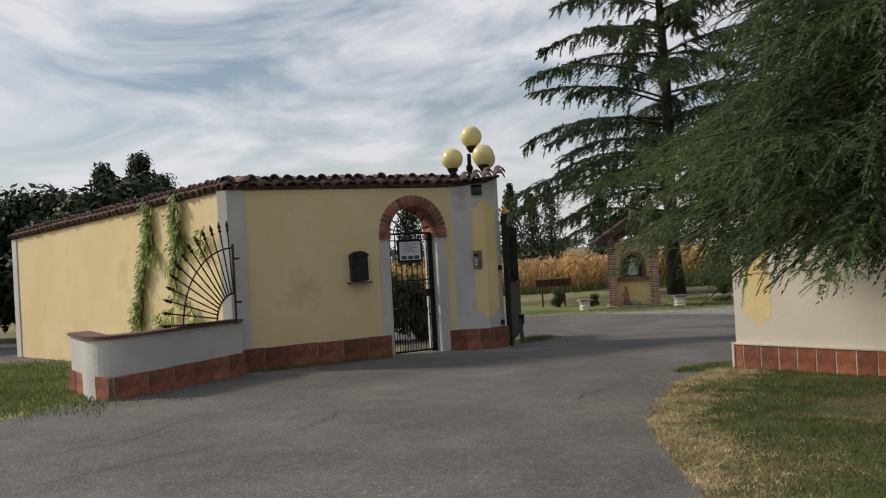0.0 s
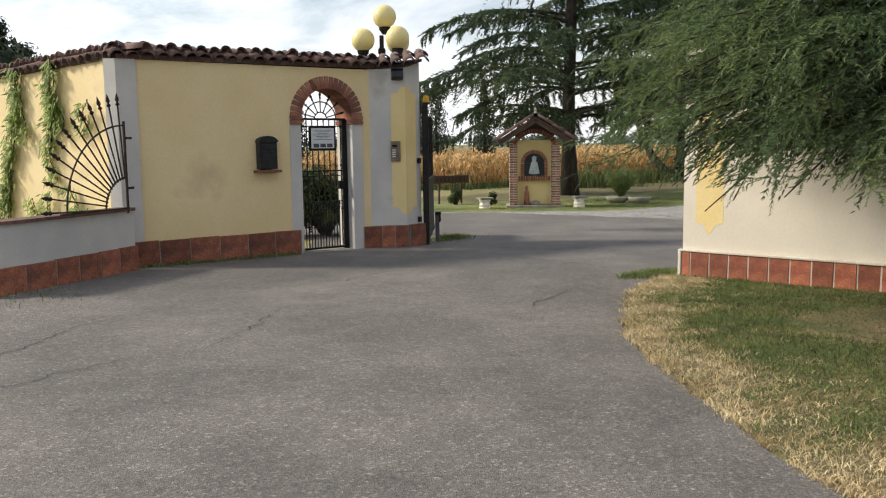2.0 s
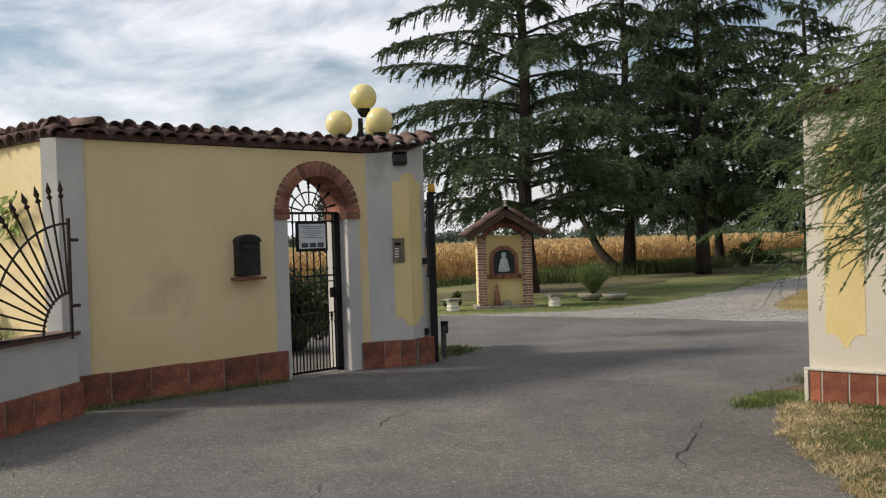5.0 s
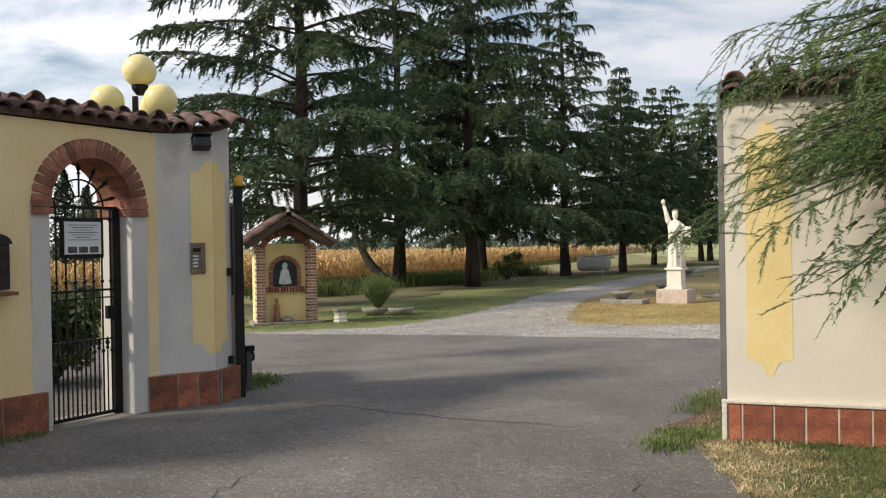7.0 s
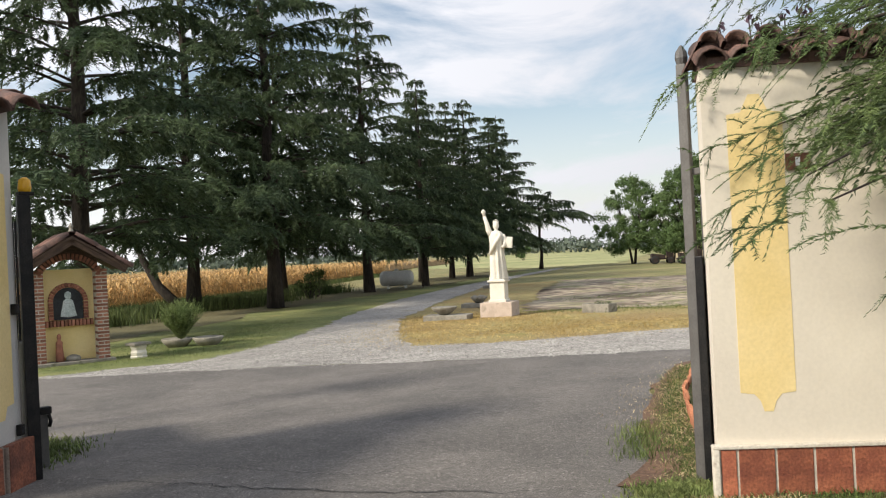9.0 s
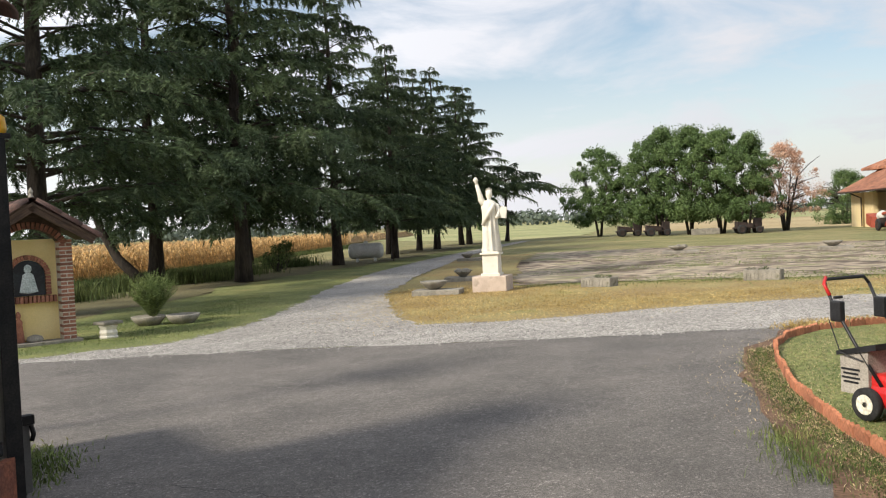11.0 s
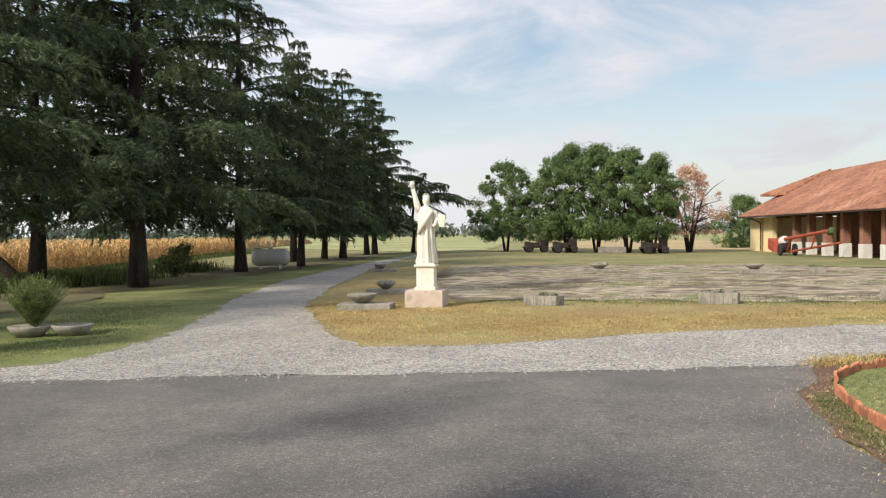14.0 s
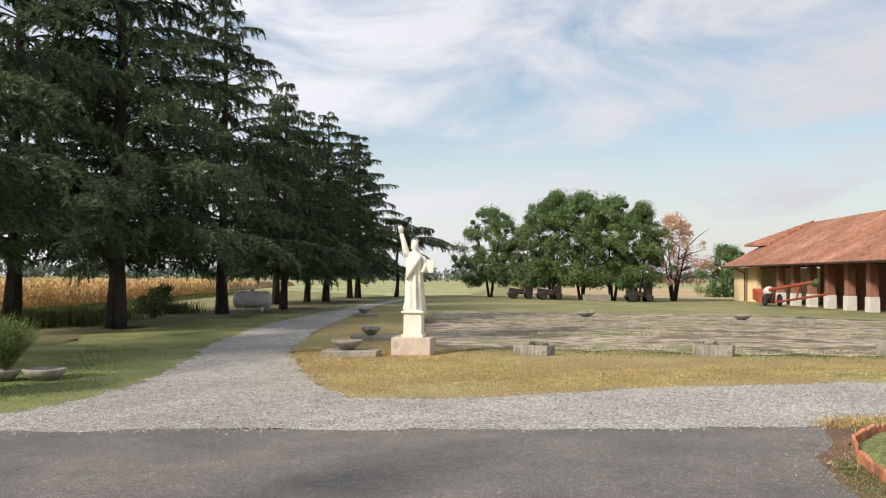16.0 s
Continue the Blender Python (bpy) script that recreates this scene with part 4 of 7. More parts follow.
def statue_mesh():
    """A robed standing figure with folds, a raised arm and a tablet, as one plain shape."""
    bm = bmesh.new()
    n = 40
    prof = [(0.235, 0.00), (0.25, 0.05), (0.225, 0.20), (0.205, 0.45), (0.20, 0.70), (0.195, 0.90), (0.205, 1.02), (0.22, 1.16), (0.215, 1.26), (0.13, 1.34), (0.06, 1.37), (0.055, 1.41), (0.085, 1.46), (0.092, 1.52), (0.075, 1.59), (0.03, 1.63)]
    rings = []
    for r, z in prof:
        fold = 0.20 if z < 1.0 else (0.09 if z < 1.27 else 0.0)
        r *= 0.92
        depth = 0.80 if z < 1.33 else 1.0
        ring = []
        for k in range(n):
            a = 2 * math.pi * k / n
            q = r * (1 + fold * math.sin(9 * a + 1.8 * z) + 0.5 * fold * math.sin(17 * a - 3 * z))
            ring.append(bm.verts.new((q * math.cos(a), q * depth * math.sin(a), z)))
        rings.append(ring)
    for r0, r1 in zip(rings, rings[1:]):
        for k in range(n):
            bm.faces.new((r0[k], r0[(k + 1) % n], r1[(k + 1) % n], r1[k]))
    bm.faces.new(rings[0][::-1])
    bm.faces.new(rings[-1])
    add_tube(bm, [(-0.14, 0, 1.24), (-0.21, -0.01, 1.38), (-0.25, -0.02, 1.56), (-0.31, -0.03, 1.78)], [0.085, 0.08, 0.06, 0.045], 10)
    add_tube(bm, [(-0.30, -0.03, 1.74), (-0.325, -0.03, 1.86), (-0.33, -0.03, 1.90), (-0.335, -0.03, 1.97)], [0.035, 0.045, 0.07, 0.03], 10)
    add_tube(bm, [(0.17, 0, 1.22), (0.25, -0.02, 1.05), (0.24, -0.12, 0.92), (0.20, -0.16, 0.90)], [0.085, 0.07, 0.055, 0.045], 10)
    add_box(bm, 0.27, -0.05, 1.06, 0.17, 0.06, 0.30, 0.01, Matrix.Rotation(radians(6), 4, "Y"))
    add_tube(bm, [(0.16, -0.14, 1.27), (0.0, -0.20, 1.0), (-0.16, -0.15, 0.72)], [0.045, 0.06, 0.05], 8)
    for k in range(7):
        a = radians(20 + 140 * k / 6)
        add_tube(bm, [(0.07 * math.cos(a), 0, 1.57 + 0.05 * math.sin(a)), (0.10 * math.cos(a), 0, 1.58 + 0.11 * math.sin(a))], [0.014, 0.006], 5)
    return bm


fig = part("figure", statue_mesh(), M_STONE, monument, smooth=True)
fig.location = (0, 0, 1.01)

# ---- barn ----
BA, BB = (80.0, 35.7), (38.0, 8.4)
BF = wall_frame(BA, BB)
BLEN = math.hypot(BB[0] - BA[0], BB[1] - BA[1])
M_ROOF = mat("old_barn_roof", (0.25, 0.105, 0.06), (0.34, 0.155, 0.09), 0.35, 3.2, 0.9, 0.6, c3=(0.42, 0.23, 0.15), fine_amt=0.45, stretch=(1, 1, 1), bump_dist=0.06)
M_BARNBRICK = mat("barn_brick", (0.24, 0.11, 0.075), (0.31, 0.15, 0.10), 0.8, 14, 0.92, 0.4, fine_amt=0.25)
M_LIME = mat("limewash", (0.56, 0.54, 0.50), (0.64, 0.62, 0.58), 2, 20, 0.9, 0.2, fine_amt=0.08)
GB = -0.46
barn = thing("barn", "long open-fronted brick barn with a red tile roof", "barn", BF @ pose(0, 0, GB))
EAVE, RIDGE, BD = 3.0, 6.9, 11.0
U0, ULEN = 1.3, BLEN + 6.0
bm = bmesh.new()
rv = [bm.verts.new(p) for p in ((U0, -1.4, EAVE), (ULEN, -1.4, EAVE), (ULEN, BD / 2, RIDGE), (2.6, BD / 2, RIDGE - 0.1), (U0 + 0.5, BD, EAVE + 0.6), (ULEN, BD, EAVE))]
rv2 = [bm.verts.new(v.co - Vector((0, 0, 0.16))) for v in rv]
for q in ((0, 1, 2, 3), (0, 3, 4), (4, 3, 2, 5)):
    bm.faces.new([rv[i] for i in q])
    bm.faces.new([rv2[i] for i in q[::-1]])
for a, b in ((0, 1), (1, 2), (2, 5), (5, 4), (4, 0)):
    bm.faces.new((rv[a], rv[b], rv2[b], rv2[a]))
roof = part("roof", bm, M_ROOF, barn, "weathered red clay tile roof")
bm = box((U0 + ULEN) / 2, -1.42, EAVE - 0.10, ULEN - U0, 0.14, 0.12, 0.02)
part("gutter", bm, M_RUST, barn, "dark metal gutter")
bm = bmesh.new()
hv = [bm.verts.new(p) for p in ((1.3, 0.6, 4.95), (4.5, BD / 2, RIDGE + 0.05), (1.3, 7.0, 4.95), (4.2, 1.9, 4.98))]
hv2 = [bm.verts.new(v.co - Vector((0, 0, 0.2))) for v in hv]
for q in ((0, 1, 2), (0, 3, 1)):
    bm.faces.new([hv[i] for i in q])
    bm.faces.new([hv2[i] for i in q[::-1]])
for a, b in ((0, 3), (3, 1), (1, 2), (2, 0)):
    bm.faces.new((hv[a], hv[b], hv2[b], hv2[a]))
bmesh.ops.recalc_face_normals(bm, faces=bm.faces)
part("hip", bm, M_ROOF, roof, "short upper hip slope at the roof's end")
part("back_wall", box(ULEN / 2 + 4.4, 4.5, 2.4, ULEN - 8.8, 0.4, 5.2), M_BARNBRICK, barn)
part("end_wall", box(2.4, 3.8, 1.45, 0.35, 7.0, 2.9), M_YELLOW, barn)
part("end_room", box(3.3, -0.2, 1.42, 2.9, 0.5, 2.85, 0.01), M_YELLOW, barn, "pale yellow plaster end bay")
part("end_room", box(6.3, -0.1, 1.42, 2.3, 0.4, 2.85, 0.01), M_YELLOW, barn, "pale yellow plaster end bay")
part("downpipe", tube([(4.95, -0.5, 0.05), (4.95, -0.5, 2.4), (4.7, -1.3, 2.82)], 0.05), M_RUST, barn)
k = 0
u = 12.6
while u < ULEN - 1:
    c = part("column", box(u, -0.1, 1.42 + 0.45, 0.54, 0.50, 1.98, 0.02), M_BARNBRICK, barn, "red brick column")
    part("column_base", box(u, -0.1, 0.44, 0.64, 0.60, 0.90, 0.02), M_LIME, c)
    if k in (6, 7):
        part("yellow_band", box(u, -0.1, 1.28, 0.57, 0.53, 0.78, 0.01), M_YELLOW, c)
    u += 3.05
    k += 1
part("tie_beam", box(ULEN / 2 + 3, 0.1, EAVE - 0.13, ULEN - 9, 0.3, 0.26), M_WOOD, barn)

# ---- lamp post ----
lamp = thing("lamp_post", "dark post with four pale yellow globe lamps", "street lamp", pose(0.62, 17.52, gz(0.6, 17.5)))
part("pole", lathe([(0.09, 0), (0.09, 0.25), (0.055, 0.3), (0.045, 3.3), (0.07, 3.34), (0.07, 3.40), (0.04, 3.45), (0.04, 3.66)], 14), M_IRON, lamp)
for i, (dx, dy, z) in enumerate(((0.06, 0.0, 4.0), (-0.34, 0.05, 3.58), (0.27, -0.24, 3.59), (0.33, 0.32, 3.57))):
    if i:
        part("arm", tube([(0, 0, 3.1), (dx * 0.6, dy * 0.6, 3.06), (dx, dy, 3.2), (dx, dy, 3.30)], 0.022), M_IRON, lamp)
    g = part("globe", lathe([(max(0.215 * math.sin(math.pi * j / 16), 0.005), z - 0.215 * math.cos(math.pi * j / 16)) for j in range(17)], 28, pose(dx, dy, 0)), M_GLOBE, lamp, "pale yellow opal globe", True)
    part("collar", lathe([(0.045, z - 0.32), (0.10, z - 0.24), (0.11, z - 0.19)], 14, pose(dx, dy, 0)), M_IRON, g)

# ---- near cedar beside the drive ----
near = thing("cedar_tree", "large cedar with feathery hanging branches over the wall", "tree", pose(5.0, 7.15, gz(5, 7.1)))
rng = random.Random(77)
bt = bmesh.new()
add_tube(bt, [(0, 0, -0.1), (0.03, 0.02, 1.5), (0, 0.05, 4.0), (0.05, 0, 7.0), (0, 0, 10.0)], [0.34, 0.26, 0.2, 0.11, 0.02], 12)
shoots, hanging = [], []
for i in range(470):
    u = rng.random()
    z = 1.9 + 6.5 * u ** 2.0
    facing = rng.random() < 0.85
    az = radians(168 + rng.uniform(-95, 95)) if facing else rng.uniform(0, 2 * math.pi)
    # shorter over the wall's end, longer towards the drive
    z = max(z, 2.3) if az < radians(152) else z
    steep = float(np.interp(math.degrees(az), [95, 140, 178, 250], [0.45, 0.50, 0.34, 0.34]))
    reach = max(3.5 - steep * (z - 2.0), 0.6 + 1.1 * (9.0 - z) / 7.0)
    L = reach * rng.choice((rng.uniform(0.5, 0.8), rng.uniform(0.75, 1.0), rng.uniform(0.8, 1.0)))
    out = Vector((math.cos(az), math.sin(az), 0))
    sd = Vector((-out.y, out.x, 0))
    rise, fall = rng.uniform(0.10, 0.32), rng.uniform(0.26, 0.50) * (0.7 if az < radians(152) else 1.0)
    bend = rng.uniform(-0.25, 0.25)
    curve = lambda q: Vector((0, 0, z)) + out * (L * q) + sd * (bend * L * q * q) + Vector((0, 0, L * (rise * q - fall * q ** 2.2)))
    add_tube(bt, [curve(q) for q in (0, 0.25, 0.5, 0.75, 0.95)], [0.035, 0.026, 0.017, 0.010, 0.004], 5, False)
    n = int(L * (11 if facing else 4))
    for j in range(n):
        q = 0.2 + 0.82 * (j + rng.random()) / n
        p = curve(q)
        sg = 1 if j % 2 else -1
        d = (out * rng.uniform(0.4, 1.0) + sd * sg * rng.uniform(0.3, 1.1) * (1.2 - 0.5 * q) + Vector((0, 0, rng.uniform(-0.30, 0.25)))).normalized()
        ln = rng.uniform(0.22, 0.50) * (1.25 - 0.5 * q)
        if p.z + d.z * ln - 0.5 * ln < 1.05:
            continue
        shoots.append((p, d, ln))
        for k in range(rng.choice((2, 3, 3))):
            t = rng.uniform(0.25, 1.0)
            b = p + d * (ln * t) - Vector((0, 0, 0.38 * ln * t * t))
            d2 = (d * rng.uniform(0.2, 0.9) + sd * rng.uniform(-0.8, 0.8) + Vector((0, 0, rng.uniform(-0.9, 0.25)))).normalized()
            if b.z > 1.2:
                hanging.append((b, d2, rng.uniform(0.08, 0.24)))
part("trunk", bt, M_BARK, near, "dark trunk and thin drooping limbs", True)
needles("crown", shoots, 84, 0.036, 0.0030, 0.38, M_CEDAR_NEAR, near, "feathery green needle sprays", 5)
needles("hanging_sprays", hanging, 36, 0.034, 0.0030, 0.3, M_CEDAR_NEAR, near, "drooping side shoots thick with needles", 6)
# Filling sprays in darker M_CEDAR: the crown's inner shade is put into colour.
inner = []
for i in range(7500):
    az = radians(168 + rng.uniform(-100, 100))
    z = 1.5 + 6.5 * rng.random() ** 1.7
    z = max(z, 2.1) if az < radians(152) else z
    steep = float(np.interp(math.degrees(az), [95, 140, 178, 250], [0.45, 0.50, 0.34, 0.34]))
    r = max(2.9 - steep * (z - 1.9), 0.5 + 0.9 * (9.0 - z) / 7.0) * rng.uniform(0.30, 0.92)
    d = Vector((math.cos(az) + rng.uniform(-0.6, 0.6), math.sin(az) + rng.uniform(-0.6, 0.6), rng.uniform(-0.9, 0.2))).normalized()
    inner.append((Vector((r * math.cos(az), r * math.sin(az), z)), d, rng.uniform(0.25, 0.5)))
needles("inner_sprays", inner, 30, 0.075, 0.009, 0.4, M_CEDAR, near, "inner needle sprays with the crown's shade put into a darker green", 7)


# ---- things at the gate ----
GATE = FW @ pose(0, 0.16, 0)
gate = thing("pedestrian_gate", "dark wrought iron arched gate with spear-topped bars", "gate", GATE)


def bar(parent, name, p, q, r=0.009, material=None, n=6):
    return part(name, tube([p, q], r, n), material or M_IRON, parent)


g0, g1, gtop = OA + 0.03, OB - 0.03, 1.75
part("stile", box(g0, 0, 0.79, 0.03, 0.03, 1.92, 0.003), M_IRON, gate)
part("stile", box(g1 - 0.02, 0, 0.79, 0.075, 0.04, 1.92, 0.003), M_IRON, gate)
for z, h in ((gtop, 0.03), (gtop - 0.10, 0.015), (1.0, 0.02), (0.93, 0.012), (-0.13, 0.03), (0.55, 0.012)):
    part("rail", box((g0 + g1) / 2, 0, z, g1 - g0, 0.025, h, 0.002), M_IRON, gate)
SPEAR = [(0.008, 0), (0.02, 0.015), (0.008, 0.035), (0.022, 0.06), (0.002, 0.12)]
spear_me = mesh_of(lathe(SPEAR, 7), M_IRON, True)
n_bar = 8
for k in range(n_bar):
    x = g0 + 0.05 + (g1 - g0 - 0.13) * k / (n_bar - 1)
    b = bar(gate, "bar", (x, 0, -0.13), (x, 0, gtop))
    for z in (0.42, 1.06, 1.62):
        piece("collar", mesh_of(lathe([(0.008, 0), (0.02, 0.02), (0.008, 0.04)], 7), M_IRON, True), b, pose(x, 0, z))
    if k < n_bar - 1:
        x2 = x + (g1 - g0 - 0.13) / (n_bar - 1) / 2
        b2 = bar(gate, "short_bar", (x2, 0, -0.13), (x2, 0, 0.46), 0.007)
        piece("spear", spear_me, b2, pose(x2, 0, 0.45))
gm = (g0 + g1) / 2 - 0.01
arc = lambda r: [(gm + r * math.cos(radians(a)), 0, gtop + r * math.sin(radians(a))) for a in range(0, 181, 10)]
for r in (0.10, 0.25):
    part("arc", tube(arc(r), 0.009, 6), M_IRON, gate)
for k in range(7):
    a = radians(15 + 150 * k / 6)
    b = bar(gate, "ray", (gm + 0.10 * math.cos(a), 0, gtop + 0.10 * math.sin(a)), (gm + 0.30 * math.cos(a), 0, gtop + 0.30 * math.sin(a)))
    piece("spear", spear_me, b, pose(gm + 0.29 * math.cos(a), 0, gtop + 0.29 * math.sin(a)) @ Matrix.Rotation(math.pi / 2 - a, 4, "Y"))
part("lock_box", box(g1 - 0.09, -0.01, 0.79, 0.09, 0.06, 0.12, 0.006), M_IRON, gate, "black lock box")

M_WHITE = mat("white_board", (0.62, 0.64, 0.66), (0.68, 0.70, 0.72), 3, 40, 0.4, 0, fine_amt=0.03)
M_INK = mat("dark_print", (0.05, 0.055, 0.06), (0.08, 0.085, 0.09), 8, 40, 0.5, 0)
board = thing("notice_board", "white printed notice in a black frame on the gate", "notice", GATE @ pose((2.69 + 3.12) / 2, -0.035, 1.475, 0, 0, 0))
part("frame", box(0, 0.008, 0, 0.44, 0.016, 0.36, 0.004), M_IRON, board)
part("sheet", box(0, -0.003, 0, 0.37, 0.012, 0.29), M_WHITE, board, "white printed sheet")
for k in range(7):
    w = 0.30 - 0.07 * (k % 3)
    part("text_bar", box(0, -0.0105, 0.115 - 0.022 * k, w, 0.002, 0.006), M_INK, board)
for x in (-0.11, 0.0, 0.11):
    part("picture_bar", box(x, -0.0105, -0.105, 0.09, 0.002, 0.055), M_INK, board)

M_BOX = mat("dark_cast_metal", (0.022, 0.023, 0.026), (0.035, 0.036, 0.04), 10, 60, 0.5, 0.2, 0.5)
mail = thing("mailbox", "dark cast metal mailbox on a brick ledge on the wall", "mailbox", FW @ pose(1.935, 0, 1.04))
bm = box(0, -0.055, 0.205, 0.27, 0.11, 0.37, 0.01)
part("body", bm, M_BOX, mail)
pts = [(0.145 * math.cos(radians(a)), 0.385 + 0.085 * math.sin(radians(a))) for a in range(0, 181, 15)]
bm = bmesh.new()
fa, fb = [bm.verts.new((x, -0.13, z)) for x, z in pts], [bm.verts.new((x, 0.0, z)) for x, z in pts]
bm.faces.new(fa)
bm.faces.new(fb[::-1])
for k in range(len(pts)):
    bm.faces.new((fa[k], fb[k], fb[(k + 1) % len(pts)], fa[(k + 1) % len(pts)]))
bmesh.ops.recalc_face_normals(bm, faces=bm.faces)
part("lid", bm, M_BOX, mail)
part("flap", box(0, -0.115, 0.33, 0.20, 0.012, 0.05, 0.004), M_BOX, mail)
part("door_panel", box(0, -0.113, 0.16, 0.20, 0.008, 0.20, 0.004), M_BOX, mail)
part("ledge", box(0, -0.075, -0.012, 0.36, 0.15, 0.03, 0.004), M_BRICK, mail, "brick ledge")

M_BRASS = mat("bronze_plate", (0.16, 0.13, 0.09), (0.22, 0.18, 0.13), 12, 70, 0.45, 0.1, 0.6)
PF = wall_frame(P[2], P[3])
intercom = thing("intercom", "bronze intercom panel on the gate pier", "intercom", PF @ pose(0.23, -0.006, 1.27))
part("plate", box(0, -0.012, 0, 0.145, 0.024, 0.30, 0.005), M_BRASS, intercom)
part("speaker", box(-0.012, -0.026, 0.08, 0.075, 0.006, 0.035, 0.002), M_IRON, intercom)
for k in range(4):
    part("button", box(0.03, -0.027, 0.02 - 0.033 * k, 0.03, 0.008, 0.018, 0.002), M_STEEL, intercom)
    part("name_bar", box(-0.025, -0.026, 0.02 - 0.033 * k, 0.05, 0.004, 0.014), M_WHITE, intercom)
QF = wall_frame(P[3], P[4])
for z in (1.12, 0.225):
    cell = thing("photocell", "small black gate sensor box on the pier", "sensor", QF @ pose(0.28, -0.004, z), "gate sensors")
    part("housing", box(0, -0.02, 0, 0.06, 0.04, 0.08, 0.006), M_IRON, cell)
    part("lens", box(0, -0.042, 0, 0.035, 0.006, 0.05, 0.002), M_BOX, cell)
spot = thing("floodlight", "small dark floodlight under the pier tiles", "lamp", PF @ pose(0.27, -0.02, 2.36))
part("housing", box(0, -0.07, 0.0, 0.17, 0.12, 0.11, 0.015, Matrix.Rotation(radians(-20), 4, "X")), M_BOX, spot)
part("bracket", box(0, -0.01, 0.07, 0.04, 0.06, 0.06, 0.005), M_BOX, spot)
part("visor", box(0, -0.09, 0.07, 0.18, 0.14, 0.012, 0.003, Matrix.Rotation(radians(-20), 4, "X")), M_BOX, spot)

# vehicle gate, its leaves standing open
M_AMBER = mat("amber_plastic", (0.62, 0.33, 0.02), (0.68, 0.38, 0.03), 8, 40, 0.25, 0, fine_amt=0.05)
leaf_l = thing("gate_leaf", "dark steel gate leaf folded open behind the pier", "gate", pose(1.03, 14.46, -0.19, 0, 0, 80), "vehicle gate leaves")
part("post", box(0, 0.0, 1.08, 0.09, 0.09, 2.16, 0.006), M_IRON, leaf_l)
part("leaf_frame", box(1.0, -0.02, 1.0, 1.9, 0.05, 0.06, 0.004), M_IRON, leaf_l)
part("leaf_frame", box(1.0, -0.02, 0.12, 1.9, 0.05, 0.06, 0.004), M_IRON, leaf_l)
part("leaf_sheet", box(1.0, -0.02, 0.55, 1.86, 0.02, 0.85), M_IRON, leaf_l)
for k in range(12):
    part("bar", box(0.12 + 0.155 * k, -0.02, 1.05, 0.018, 0.018, 1.9), M_IRON, leaf_l)
beacon = thing("gate_beacon", "amber flashing beacon on the gate post", "beacon", pose(1.05, 14.47, 1.97))
part("base", box(0, 0, 0.015, 0.11, 0.09, 0.03, 0.006), M_IRON, beacon)
part("dome", lathe([(0.045, 0.03), (0.05, 0.06), (0.042, 0.12), (0.02, 0.14)], 12), M_AMBER, beacon, "amber plastic dome", True)
bol = thing("short_post", "short grey steel post with a dark sensor head", "post", pose(1.26, 14.92, gz(1.26, 14.9)))
part("shaft", box(0, 0, 0.22, 0.06, 0.06, 0.46, 0.006), M_STEEL, bol)
part("head", box(0.01, -0.02, 0.47, 0.09, 0.07, 0.06, 0.008), M_IRON, bol)
part("hook", tube([(0.03, -0.05, 0.44), (0.04, -0.06, 0.38), (0.03, -0.05, 0.34)], 0.015), M_IRON, bol)
LEAFR = pose(3.62, 10.37, -0.14, 0, 0, 12)
leaf_r = thing("gate_leaf", "grey and black steel gate leaf standing open beside the wall", "gate", LEAFR, "vehicle gate leaves")
part("post", box(0, 0, 1.31, 0.06, 0.06, 2.62, 0.005), M_STEEL, leaf_r, "tall grey steel post")
part("finial", lathe([(0.03, 2.62), (0.04, 2.66), (0.035, 2.70), (0.008, 2.74)], 10), M_STEEL, leaf_r)
part("stile", box(0.06, -0.085, 0.93, 0.05, 0.05, 1.7, 0.004), M_STEEL, leaf_r)
part("edge_strip", box(-0.03, -0.06, 0.72, 0.05, 0.05, 1.4, 0.006), M_IRON, leaf_r, "black rubber edge strip")
part("edge_strip", box(-0.02, -0.115, 0.72, 0.04, 0.04, 1.4, 0.006), M_IRON, leaf_r, "black rubber edge strip")
part("hinge_arm", box(0.03, -0.05, 1.95, 0.05, 0.14, 0.04, 0.004), M_STEEL, leaf_r)
for z in (0.12, 1.72):
    part("rail", box(1.0, -0.08, z, 1.9, 0.04, 0.05, 0.004), M_STEEL, leaf_r)
for k in range(12):
    part("bar", box(0.15 + 0.155 * k, -0.08, 0.93, 0.018, 0.018, 1.62), M_STEEL, leaf_r)

M_BROWN = mat("brown_enamel", (0.10, 0.045, 0.03), (0.13, 0.06, 0.04), 10, 60, 0.4, 0.1)
RW = wall_frame(A1, B1)
plate = thing("number_plate", "small brown plate with a pale mark on the wall", "plate", RW @ pose(0.52, -0.004, 1.80))
part("plate_body", box(0, -0.006, 0, 0.135, 0.012, 0.095, 0.003), M_BROWN, plate)
part("plain_bar", box(0, -0.0135, 0, 0.026, 0.003, 0.05), M_WHITE, plate)

# iron fan on the low wall
fan = thing("iron_fan_grille", "rusty iron fan-shaped grille with spear tips on the low wall", "grille", wall_frame(along(LW[0], LW[3], 0.24, -0.10), along(LW[0], LW[3], 1.0, -0.10)) @ pose(0, 0.02, 0.64))
FR = 1.24
for r in (0.38, 1.0):
    part("arc", tube([(r * math.sin(radians(a)), 0, r * math.cos(radians(a))) for a in range(0, 91, 6)], 0.011, 6), M_RUST, fan)
part("upright", box(0, 0, 0.5, 0.03, 0.02, 1.1, 0.003), M_RUST, fan)
part("bottom_rail", box(0.55, 0, 0.012, 1.1, 0.02, 0.02, 0.002), M_RUST, fan)
for z in (0.25, 0.85):
    part("bracket", box(-0.06, 0, z, 0.12, 0.025, 0.03, 0.003), M_RUST, fan)
